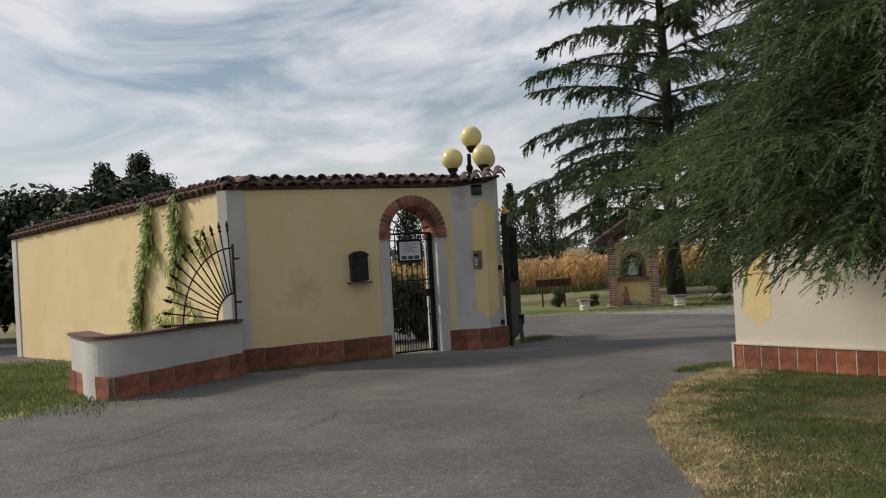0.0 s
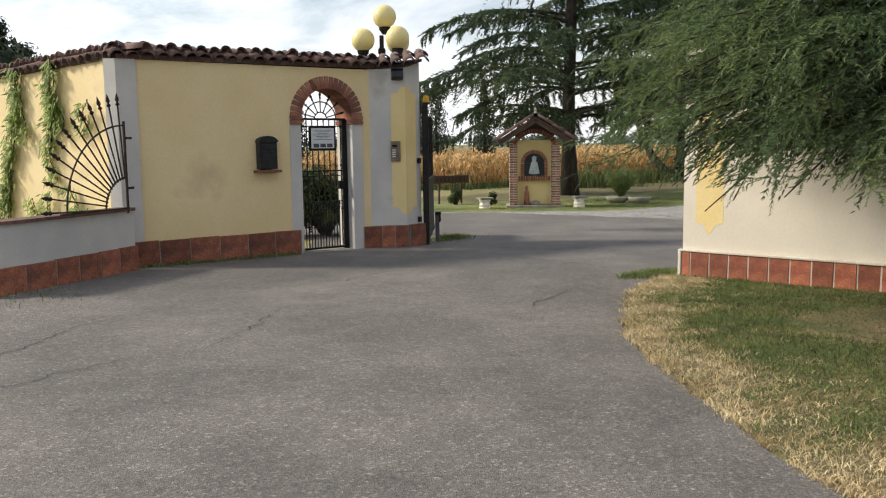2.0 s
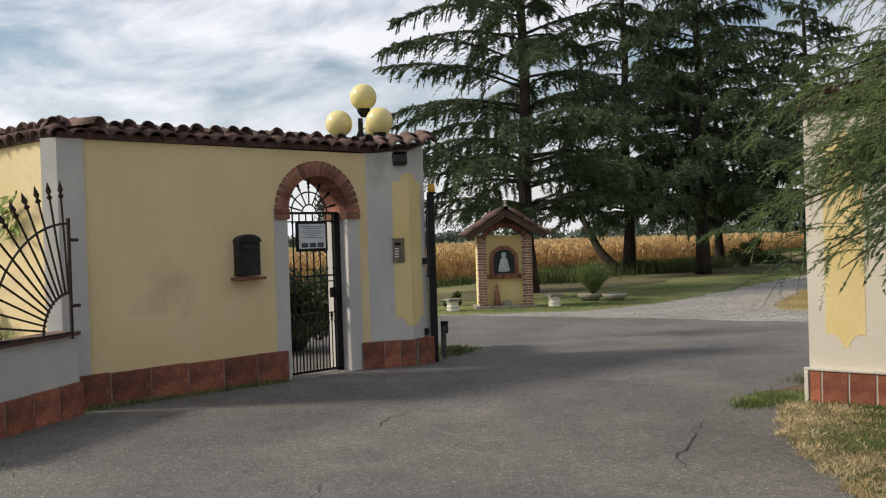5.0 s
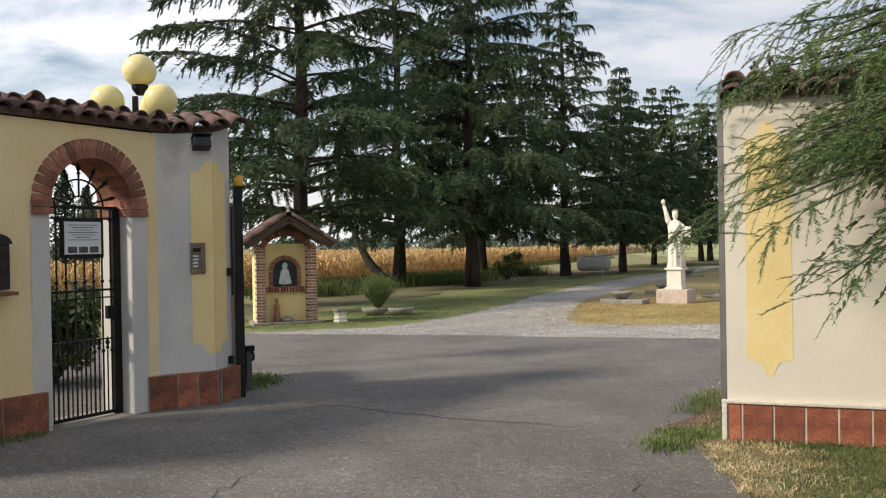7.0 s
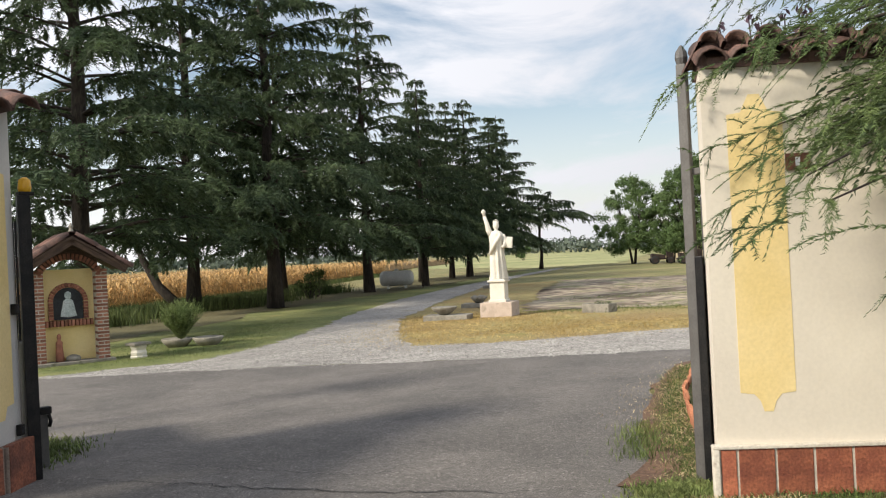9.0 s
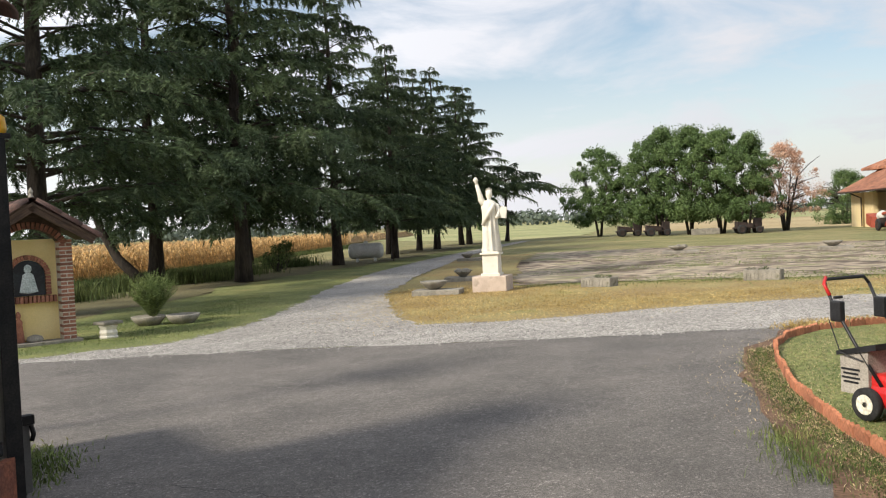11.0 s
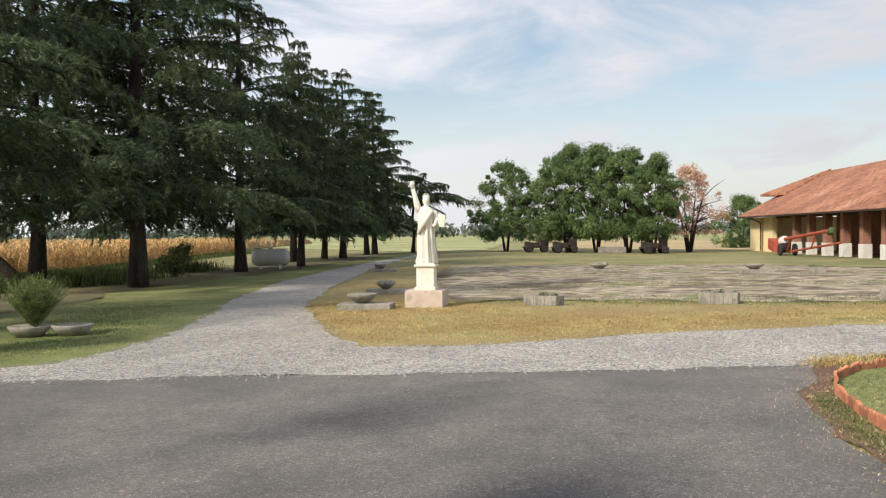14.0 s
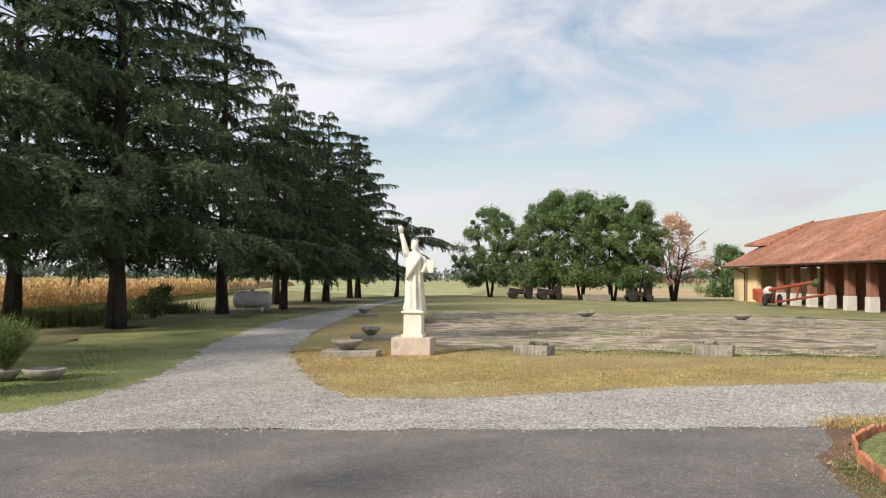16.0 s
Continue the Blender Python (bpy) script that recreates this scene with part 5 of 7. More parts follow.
tip = mesh_of(lathe([(0.01, 0), (0.028, 0.02), (0.01, 0.045), (0.026, 0.075), (0.002, 0.16)], 7), M_RUST, True)
for k in range(13):
    a = radians(4 + 84 * k / 12)
    b = bar(fan, "spoke", (0.36 * math.sin(a), 0, 0.36 * math.cos(a)), (FR * math.sin(a), 0, FR * math.cos(a)), 0.010, M_RUST)
    piece("spear", tip, b, pose(FR * 0.99 * math.sin(a), 0, FR * 0.99 * math.cos(a)) @ Matrix.Rotation(a, 4, "Y"))


def leaf_cloud(rng, verts, faces, c, r, n, leaf, squash=(1, 1, 1), shell=0.5):
    """Small leaves round a centre, thickest near the outside."""
    for i in range(n):
        d = Vector((rng.gauss(0, 1), rng.gauss(0, 1), rng.gauss(0, 1))).normalized()
        p = c + Vector((d.x * squash[0], d.y * squash[1], d.z * squash[2])) * r * rng.uniform(shell, 1.05)
        nrm = (d + Vector((rng.uniform(-0.8, 0.8), rng.uniform(-0.8, 0.8), rng.uniform(-0.4, 0.9)))).normalized()
        u = nrm.cross(Vector((rng.uniform(-1, 1), rng.uniform(-1, 1), 0.3))).normalized() * leaf * rng.uniform(0.6, 1.3)
        w = nrm.cross(u) * 0.5
        k = len(verts)
        verts += [p - u, p + w, p + u, p - w]
        faces.append((k, k + 1, k + 2, k + 3))


# creeper on the boundary wall
M_IVY = mat("creeper_leaves", (0.17, 0.24, 0.05), (0.26, 0.34, 0.075), 2, 12, 0.7, 0, island=0.45, c3=(0.22, 0.22, 0.06), trans=0.3)
creeper = thing("wall_creeper", "bright green creeper hanging over the yellow boundary wall", "climbing plant", wall_frame(C1, D1))
rng = random.Random(41)
verts, faces = [], []
strands = [(2.3, 2.5, 1.75, 0.08), (2.36, 2.48, 1.2, 0.22), (2.45, 1.9, 0.55, 0.45), (2.5, 1.5, 0.2, 0.5), (2.3, 2.2, 1.5, -0.18), (2.7, 1.0, 0.0, 0.3), (1.32, 2.52, 1.75, 0.06), (1.4, 2.5, 1.45, 0.12), (1.48, 2.3, 1.6, -0.32), (1.3, 2.1, 1.3, 0.3), (1.5, 1.5, 0.9, 0.1), (0.55, 2.0, 1.6, 0.12), (1.0, 0.9, 0.2, -0.1), (1.6, 0.8, 0.0, 0.2), (2.0, 0.7, 0.0, 0.15), (0.7, 0.6, 0.1, 0.1)]
for x, za, zb, dx in strands:
    pts = [Vector((x + dx * t + 0.05 * math.sin(9 * t + x * 7), 0.035 + 0.03 * math.sin(5 * t + x), za + (zb - za) * t)) for t in np.linspace(0, 1, 9)]
    part("stem", tube(pts, 0.008, 5), M_BARK, creeper)
    for i in range(int(190 * (za - zb))):
        t = rng.random()
        k = min(int(t * 8), 7)
        p = pts[k].lerp(pts[k + 1], t * 8 - k) + Vector((rng.gauss(0, 0.075), rng.uniform(0.0, 0.07), rng.gauss(0, 0.03)))
        d = Vector((rng.uniform(-1, 1), rng.uniform(0.1, 0.5), rng.uniform(-1.3, -0.1))).normalized() * rng.uniform(0.07, 0.15)
        w = d.cross(Vector((0.1, 1, 0.2))).normalized() * 0.018
        k = len(verts)
        verts += [p, p + d * 0.45 + w, p + d, p + d * 0.45 - w]
        faces.append((k, k + 1, k + 2, k + 3))
raw("foliage", verts, faces, M_IVY, creeper)


def shrub(name, label, seed, m, size, n, leaf, material, clumps=14, category="shrub"):
    """A shrub of many small leaves on a few stems."""
    rng = random.Random(seed)
    t = thing(name, label, category, m)
    st = bmesh.new()
    verts, faces = [], []
    for k in range(clumps):
        a, r = rng.uniform(0, 2 * math.pi), rng.uniform(0.1, 0.75)
        c = Vector((size[0] * r * math.cos(a), size[1] * r * math.sin(a), size[2] * rng.uniform(0.25, 0.85)))
        add_tube(st, [(0.1 * c.x, 0.1 * c.y, -0.05), (0.6 * c.x, 0.6 * c.y, 0.5 * c.z), tuple(c)], [0.03, 0.02, 0.008], 5, False)
        leaf_cloud(rng, verts, faces, c, rng.uniform(0.25, 0.42) * min(size[0], size[2]), n // clumps, leaf)
    part("stems", st, M_BARK, t)
    raw("foliage", verts, faces, material, t)
    return t


M_DARKLEAF = mat("dark_evergreen_leaves", (0.018, 0.032, 0.014), (0.035, 0.055, 0.022), 1, 6, 0.6, 0, island=0.5, trans=0.15)
for i, (x, y, sx, sz, n) in enumerate(((-12.6, 27.0, 2.6, 4.6, 5000), (-9.6, 25.8, 2.2, 4.9, 5000), (-15.5, 26.5, 2.6, 4.4, 4000), (-13.5, 22.0, 2.0, 3.2, 3000))):
    shrub("laurel_bush", "tall dark evergreen bush behind the boundary wall", 60 + i, pose(x, y, gz(x, y)), (sx, sx, sz), n * 2, 0.14, M_DARKLEAF, 30)
for i, (x, y, h, r) in enumerate(((-11.7, 34.3, 6.6, 0.62), (-11.7, 37.0, 6.1, 0.6), (-11.2, 29.4, 5.7, 0.5))):
    t = thing("ivy_column", "dead trunk wrapped thickly in dark ivy", "tree", pose(x, y, gz(x, y)))
    part("trunk", lathe([(0.3, 0), (0.26, h * 0.5), (0.16, h - 0.3)], 10), M_BARK, t)
    rng = random.Random(70 + i)
    verts, faces = [], []
    for k in range(60):
        z = 0.5 + (h - 0.9) * k / 59
        rr = r * (0.85 + 0.25 * math.sin(k * 0.9 + i * 2)) * (1.0 if z < h - 0.6 else 0.75)
        leaf_cloud(rng, verts, faces, Vector((rng.uniform(-0.12, 0.12) + (0.3 if i == 0 and k in (46, 47, 48) else 0), rng.uniform(-0.12, 0.12), z)), rr, 190, 0.085)
    raw("ivy", verts, faces, M_DARKLEAF, t)
for i, (x, y) in enumerate(((-1.3, 17.2), (-0.5, 17.4), (-2.1, 17.3))):
    shrub("hedge_bush", "dense green hedge bush behind the iron gate", 80 + i, pose(x, y, gz(x, y)), (0.8, 0.65, 1.3), 9000, 0.045, M_BUSH, 26, "hedge")
for i, (x, y, h) in enumerate(((4.9, 62.0, 6.6), (9.2, 74.0, 7.2), (13.4, 74.5, 7.0), (-2.2, 58.0, 6.0), (7.0, 68, 6.2))):
    t = thing("cypress", "slender dark cypress at the far side of the cornfield", "tree", pose(x, y, -0.55), "far cypresses")
    part("trunk", lathe([(0.18, 0), (0.1, h * 0.6)], 8), M_BARK, t)
    rng = random.Random(90 + i)
    verts, faces = [], []
    for k in range(34):
        z = 0.5 + (h - 0.6) * k / 33
        leaf_cloud(rng, verts, faces, Vector((rng.uniform(-0.1, 0.1), rng.uniform(-0.1, 0.1), z)), 1.15 * (1 - (k / 34) ** 2.2) + 0.1, 90, 0.12)
    raw("crown", verts, faces, M_DARKLEAF, t)


# ---- cornfield ----
def corn():
    """Rows of dry maize: a stalk, hanging leaves and a tassel for each plant."""
    rng = random.Random(15)
    verts, faces = [], []

    def plant(x, y, h, leaves, wide=1.0):
        z0 = gz(x, y)
        top = Vector((x + rng.gauss(0, 0.05), y + rng.gauss(0, 0.05), z0 + h))
        base = Vector((x, y, z0))
        a = rng.uniform(0, math.pi)
        w = Vector((math.cos(a), math.sin(a), 0)) * 0.014 * wide
        k = len(verts)
        verts.extend([base - w, base + w, top])
        faces.append((k, k + 1, k + 2))
        for i in range(leaves):
            t = 0.2 + 0.75 * (i + rng.random()) / leaves
            p = base.lerp(top, t)
            az = rng.uniform(0, 2 * math.pi)
            out = Vector((math.cos(az), math.sin(az), 0))
            L = rng.uniform(0.25, 0.5)
            mid = p + out * L * 0.5 + Vector((0, 0, 0.14))
            end = p + out * L + Vector((0, 0, -rng.uniform(0.05, 0.35)))
            ww = Vector((-out.y, out.x, 0)) * 0.032 * wide
            k = len(verts)
            verts.extend([p - ww * 0.4, p + ww * 0.4, mid + ww, mid - ww, end])
            faces.extend([(k, k + 1, k + 2, k + 3), (k + 3, k + 2, k + 4)])
    for row in range(7):
        s = -22.0
        while s < 70:
            x = s if s < 5 else 5 + (s - 5) * 0.804
            y = 38.3 if s < 5 else 38.3 + (s - 5) * 0.595
            plant(x - 0.6 * row * 0.5 + rng.gauss(0, 0.05), y + 0.5 * row * 0.8 + rng.gauss(0, 0.05), rng.uniform(1.2, 1.5), 10)
            s += rng.uniform(0.14, 0.24)
    for i in range(5200):
        s = rng.uniform(-30, 110)
        x = s if s < 5 else 5 + (s - 5) * 0.804
        y = 38.3 if s < 5 else 38.3 + (s - 5) * 0.595
        q = rng.uniform(3, 60) ** 1.0
        plant(x - 0.6 * q, y + 0.8 * q, rng.uniform(1.15, 1.42), 5, 1.6)
    return verts, faces


v, f = corn()
tagged(raw("corn_plants", v, f, M_CORN), "dense field of dry golden maize behind the trees", "cornfield", kind="stuff")
bm = bmesh.new()
rng = random.Random(4)
grid = []
for j in range(40):
    row = []
    for i in range(90):
        s = -60 + 200 * i / 89
        q = 3.5 + 80 * (j / 39) ** 1.3
        x = s if s < 5 else 5 + (s - 5) * 0.804
        y = 38.3 if s < 5 else 38.3 + (s - 5) * 0.595
        row.append(bm.verts.new((x - 0.6 * q, y + 0.8 * q, -0.55 + (0.9 + rng.uniform(-0.18, 0.18) if j else 0.2))))
    grid.append(row)
for j in range(39):
    for i in range(89):
        bm.faces.new((grid[j][i], grid[j][i + 1], grid[j + 1][i + 1], grid[j + 1][i]))
tagged(part("corn_mass", bm, M_CORN), "packed lower foliage of the dry maize field", "cornfield", kind="stuff")


def tufts(name, label, category, area, n, h, w, material, seed, spread=0.5):
    """Loose grass blades in tufts on the ground within an area given by a function."""
    rng = random.Random(seed)
    verts, faces = [], []
    for i in range(n):
        x, y = area(rng)
        z = gz(x, y)
        L = h * rng.uniform(0.5, 1.35)
        a = rng.uniform(0, 2 * math.pi)
        lean = Vector((math.cos(a), math.sin(a), 0)) * L * rng.uniform(0.1, spread)
        b = rng.uniform(0, math.pi)
        ww = Vector((math.cos(b), math.sin(b), 0)) * w
        p = Vector((x, y, z))
        k = len(verts)
        verts += [p - ww, p + ww, p + lean * 0.4 + Vector((0, 0, L * 0.6)) + ww * 0.7, p + lean * 0.4 + Vector((0, 0, L * 0.6)) - ww * 0.7, p + lean + Vector((0, 0, L * 0.85))]
        faces += [(k, k + 1, k + 2, k + 3), (k + 3, k + 2, k + 4)]
    return tagged(raw(name, verts, faces, material), label, category, kind="stuff")


M_BLADE = mat("grass_blades", (0.12, 0.165, 0.05), (0.18, 0.22, 0.075), 1.2, 8, 0.8, 0, island=0.5, c3=(0.34, 0.29, 0.12), trans=0.3)
M_VBLADE = mat("verge_grass_blades", (0.085, 0.13, 0.034), (0.135, 0.18, 0.05), 1.4, 8, 0.8, 0, island=0.5, c3=(0.26, 0.20, 0.085), trans=0.3)
M_STRAW = mat("straw_blades", (0.36, 0.26, 0.095), (0.52, 0.39, 0.17), 0.9, 8, 0.85, 0, island=0.45, c3=(0.20, 0.22, 0.07), trans=0.3)
M_STRAW_PALE = mat("bleached_straw", (0.44, 0.34, 0.18), (0.66, 0.54, 0.33), 2.5, 8, 0.85, 0, island=0.45, c3=(0.26, 0.21, 0.10), trans=0.3)
M_LITTER = mat("brown_needles", (0.13, 0.06, 0.035), (0.22, 0.11, 0.065), 3, 20, 0.9, 0, island=0.4)
M_TALL = mat("tall_weeds", (0.06, 0.092, 0.028), (0.115, 0.14, 0.045), 0.5, 4, 0.8, 0, island=0.5, trans=0.3)


def corn_edge(rng):
    s = rng.uniform(-18, 75)
    q = rng.gauss(-0.9, 0.45)
    x = s if s < 5 else 5 + (s - 5) * 0.804
    y = 38.3 if s < 5 else 38.3 + (s - 5) * 0.595
    return x - 0.6 * q, y + 0.8 * q


tufts("tall_weeds", "dark green rank weeds along the edge of the maize", "weeds", corn_edge, 13000, 0.34, 0.014, M_TALL, 5)
tufts("tall_weeds", "clumps of rank dark grass between the cedars and the maize", "weeds", lambda r: (lambda c: (c[0] + r.gauss(0, 1.0), c[1] + r.gauss(0, 0.5)))(r.choice(((18.0, 41.4), (17.2, 42.8), (13.2, 40.2), (21.5, 43.8), (18.6, 42.2), (27.5, 47.5), (10.8, 37.2)))), 10000, 0.62, 0.014, M_TALL, 6)

# ---- cracks in the asphalt ----
road = bpy.data.objects["road"]
M_CRACK = mat("dark_crack", (0.03, 0.029, 0.028), (0.045, 0.043, 0.04), 8, 60, 0.95, 0.3)


def crack(pts, w, seed):
    rng = random.Random(seed)
    fine = []
    for a, b in zip(pts, pts[1:]):
        n = max(2, int(math.hypot(b[0] - a[0], b[1] - a[1]) / 0.09))
        for k in range(n):
            t = k / n
            fine.append((a[0] + (b[0] - a[0]) * t + rng.gauss(0, 0.022), a[1] + (b[1] - a[1]) * t + rng.gauss(0, 0.022)))
    bm = bmesh.new()
    rows = []
    for i, (x, y) in enumerate(fine):
        ww = w * rng.uniform(0.4, 1.3) * math.sin(math.pi * (i + 0.6) / (len(fine) + 0.2)) + 0.001
        q, p = fine[min(i + 1, len(fine) - 1)], fine[max(i - 1, 0)]
        d = math.hypot(q[0] - p[0], q[1] - p[1]) or 1.0
        nx, ny = -(q[1] - p[1]) / d * ww * 0.6, (q[0] - p[0]) / d * ww * 0.6
        rows.append((bm.verts.new((x - nx, y - ny, gz(x - nx, y - ny) + 0.018)), bm.verts.new((x + nx, y + ny, gz(x + nx, y + ny) + 0.018))))
    for (a, b), (c, d) in zip(rows, rows[1:]):
        bm.faces.new((a, b, d, c))
    part("crack", bm, M_CRACK, road)


for i, (pts, w) in enumerate((([(-0.93, 9.05), (-1.07, 8.55), (-1.27, 7.75), (-1.5, 7.2)], 0.010), ([(-3.6, 6.7), (-2.76, 7.6), (-2.62, 8.45), (-2.2, 8.9)], 0.009), ([(-3.3, 5.6), (-2.42, 6.5), (-2.09, 7.0), (-1.5, 7.3)], 0.008), ([(2.15, 9.75), (1.83, 9.45), (1.61, 9.05), (1.29, 8.75), (1.25, 8.2)], 0.009), ([(-0.5, 10.3), (-0.2, 10.9), (0.3, 11.4)], 0.007), ([(1.1, 14.4), (1.5, 13.5), (2.15, 12.05), (2.7, 11.2), (3.2, 10.6)], 0.014), ([(1.45, 15.2), (1.9, 13.9), (2.35, 12.6), (3.0, 11.5)], 0.006))):
    crack(pts, w, i)

# ---- garden things ----
def trough(name, label, x, y, a, L, W, H, moss=True):
    """A hollow stone trough with soil in it."""
    t = thing(name, label, "planter", pose(x, y, gz(x, y), 0, 0, a), "stone troughs round the yard")
    bm = bmesh.new()
    add_box(bm, 0, -W / 2 + 0.03, H / 2, L, 0.06, H, 0.012)
    add_box(bm, 0, W / 2 - 0.03, H / 2, L, 0.06, H, 0.012)
    add_box(bm, -L / 2 + 0.03, 0, H / 2, 0.06, W - 0.12, H, 0.012)
    add_box(bm, L / 2 - 0.03, 0, H / 2, 0.06, W - 0.12, H, 0.012)
    for k in range(9):
        add_box(bm, -L / 2 + L * (k + 0.5) / 9, -W / 2 - 0.004, H * 0.45, L / 14, 0.02, H * 0.6, 0.006)
    part("trough", bm, M_CONC, t, "weathered grey stone trough")
    part("soil", box(0, 0, H * 0.45, L - 0.12, W - 0.12, H * 0.8), M_SOIL, t)
    rng = random.Random(int(x * 10))
    verts, faces = [], []
    for k in range(8):
        leaf_cloud(rng, verts, faces, Vector((rng.uniform(-L / 2, L / 2) * 0.85, rng.uniform(-0.1, 0.1), H + 0.01)), 0.07, 26, 0.02)
    tagged(raw("weeds", verts, faces, M_BUSH, t, "dry low weeds"), kind="stuff")
    return t


trough("stone_trough", "low weathered stone trough planter on the yard edge", 17.75, 21.4, -88, 0.84, 0.40, 0.24)
trough("stone_trough", "low weathered stone trough planter on the yard edge", 19.3, 17.85, -80, 0.84, 0.40, 0.26)
trough("stone_trough", "low weathered stone trough planter on the yard edge", 20.75, 14.4, -80, 0.95, 0.42, 0.26)
trough("stone_trough", "dark low stone trough out on the paved yard", 36.5, 19.85, -60, 0.62, 0.5, 0.3)
M_CRATE = mat("yellow_plastic", (0.62, 0.36, 0.03), (0.68, 0.42, 0.04), 4, 30, 0.5, 0.1)
crate = thing("yellow_crate", "bright yellow plastic crate on the yard", "crate", pose(32.6, 14.75, gz(32.6, 14.75), 0, 0, -60))
part("crate_body", box(0, 0, 0.13, 0.5, 0.36, 0.26, 0.03), M_CRATE, crate)
part("rim", box(0, 0, 0.255, 0.55, 0.41, 0.03, 0.01), M_CRATE, crate)


def fountain(x, y, a, base, bowl, label):
    """A shallow stone bowl on a slab."""
    t = thing("stone_bowl", label, "bowl", pose(x, y, gz(x, y), 0, 0, a), "stone bowls on the grass")
    part("slab", box(0, 0, 0.06, base[0], base[1], 0.18, 0.025), M_CONC, t, "mossy stone slab")
    r = bowl
    part("bowl", lathe([(r * 0.35, 0.15), (r * 0.5, 0.19), (r * 0.85, 0.28), (r, 0.35), (r * 0.97, 0.37), (r * 0.9, 0.355), (r * 0.5, 0.27), (0.02, 0.24)], 24, pose(-0.1, 0, 0)), M_CONC, t, "shallow stone bowl", True)


fountain(15.5, 24.85, -60, (1.25, 0.7), 0.36, "shallow stone bowl on a mossy slab in the grass")
fountain(20.6, 28.4, -58, (1.35, 0.7), 0.30, "low stone basin heaped with rubble on a slab")
fountain(32.0, 38.3, -58, (1.2, 0.6), 0.3, "low stone bowl on the edge of the yard")
fountain(36.1, 28.9, -58, (1.6, 0.8), 0.45, "low stone basin with rubble out on the yard")
fountain(37.0, 22.3, -58, (1.3, 0.7), 0.4, "low stone bowl on a slab out on the yard")
for x, y, c in ((20.55, 28.5, 7), (36.1, 28.9, 6)):
    rng = random.Random(c)
    for k in range(c):
        st = thing("rubble_stone", "rough grey rubble stone heaped in the basin", "stone", pose(x + rng.uniform(-0.3, 0.2), y + rng.uniform(-0.3, 0.2), gz(x, y) + 0.32, 0, 0, rng.uniform(0, 180)), "rubble in basins")
        part("stone_body", lathe([(0.05, -0.06), (0.11, 0.0), (0.09, 0.08), (0.03, 0.11)], 7), M_CONC, st)


def urn(x, y, a):
    t = thing("carved_stone", "small white carved stone block with a grey slab on it", "stone ornament", pose(x, y, gz(x, y), 0, 0, a), "stone blocks by the shrine")
    bm = lathe([(0.155, 0.0), (0.165, 0.04), (0.145, 0.06), (0.16, 0.12), (0.135, 0.17), (0.165, 0.24), (0.15, 0.27)], 8, Matrix.Diagonal((1.1, 0.95, 1, 1)))
    part("carved_base", bm, M_STONE, t)
    part("slab", box(0, 0, 0.295, 0.40, 0.34, 0.055, 0.015), M_CONC, t, "grey slab top")


urn(6.62, 24.85, 10)
urn(3.98, 25.15, 15)
pots = [(8.33, 26.55), (8.83, 26.0)]
for x, y in pots:
    t = thing("low_pot", "low round concrete pot on the lawn", "pot", pose(x, y, gz(x, y)), "pots under the bush")
    part("pot_body", lathe([(0.20, 0), (0.30, 0.10), (0.36, 0.19), (0.34, 0.21), (0.30, 0.20), (0.05, 0.17)], 20), M_CONC, t, smooth=True)
bush = thing("broom_bush", "feathery light green bush growing in a low pot", "shrub", pose(8.42, 26.5, gz(8.4, 26.5) + 0.15))
rng = random.Random(19)
tw = []
st = bmesh.new()
for k in range(170):
    a, q = rng.uniform(0, 2 * math.pi), rng.uniform(0.05, 0.75)
    d = Vector((math.cos(a) * q, math.sin(a) * q, 1)).normalized()
    L = rng.uniform(0.5, 0.95)
    tw.append((Vector((d.x * 0.1, d.y * 0.1, 0.05)), d, L))
    for i in range(3):
        d2 = (d + Vector((rng.uniform(-0.4, 0.4), rng.uniform(-0.4, 0.4), 0.1))).normalized()
        tw.append((d * L * rng.uniform(0.3, 0.8), d2, L * 0.45))
for k in range(14):
    a = 2.4 * k
    add_tube(st, [(0, 0, 0), (0.12 * math.cos(a), 0.12 * math.sin(a), 0.3), (0.3 * math.cos(a), 0.3 * math.sin(a), 0.65)], [0.015, 0.01, 0.004], 5, False)
part("stems", st, M_BARK, bush)
M_BROOM = mat("broom_leaves", (0.13, 0.18, 0.06), (0.20, 0.25, 0.09), 1, 8, 0.75, 0, island=0.4, trans=0.3)
needles("foliage", tw, 26, 0.08, 0.006, 0.15, M_BROOM, bush, "fine light green foliage", 4)

sign = thing("wooden_sign", "dark wooden board with carved bars on two posts", "sign", wall_frame((2.95, 28.4), (4.15, 28.75)) @ pose(0, 0, gz(3.5, 28.5)))
for x in (0.2, 0.98):
    part("post", box(x, 0, 0.42, 0.05, 0.05, 0.86, 0.005), M_WOOD, sign)
part("board", box(0.6, -0.03, 0.78, 1.26, 0.03, 0.24, 0.006), M_WOOD, sign)
for k in range(8):
    part("letter_bar", box(0.12 + 0.135 * k, -0.05, 0.78, 0.075, 0.012, 0.13, 0.004), M_RUST, sign)
for i, (x, y, r, h) in enumerate(((3.6, 27.9, 0.35, 0.55), (4.5, 27.2, 0.3, 0.4))):
    shrub("low_shrub", "low dark green shrub in the grass", 120 + i, pose(x, y, gz(x, y)), (r, r, h), 1500, 0.03, M_BUSH, 8)

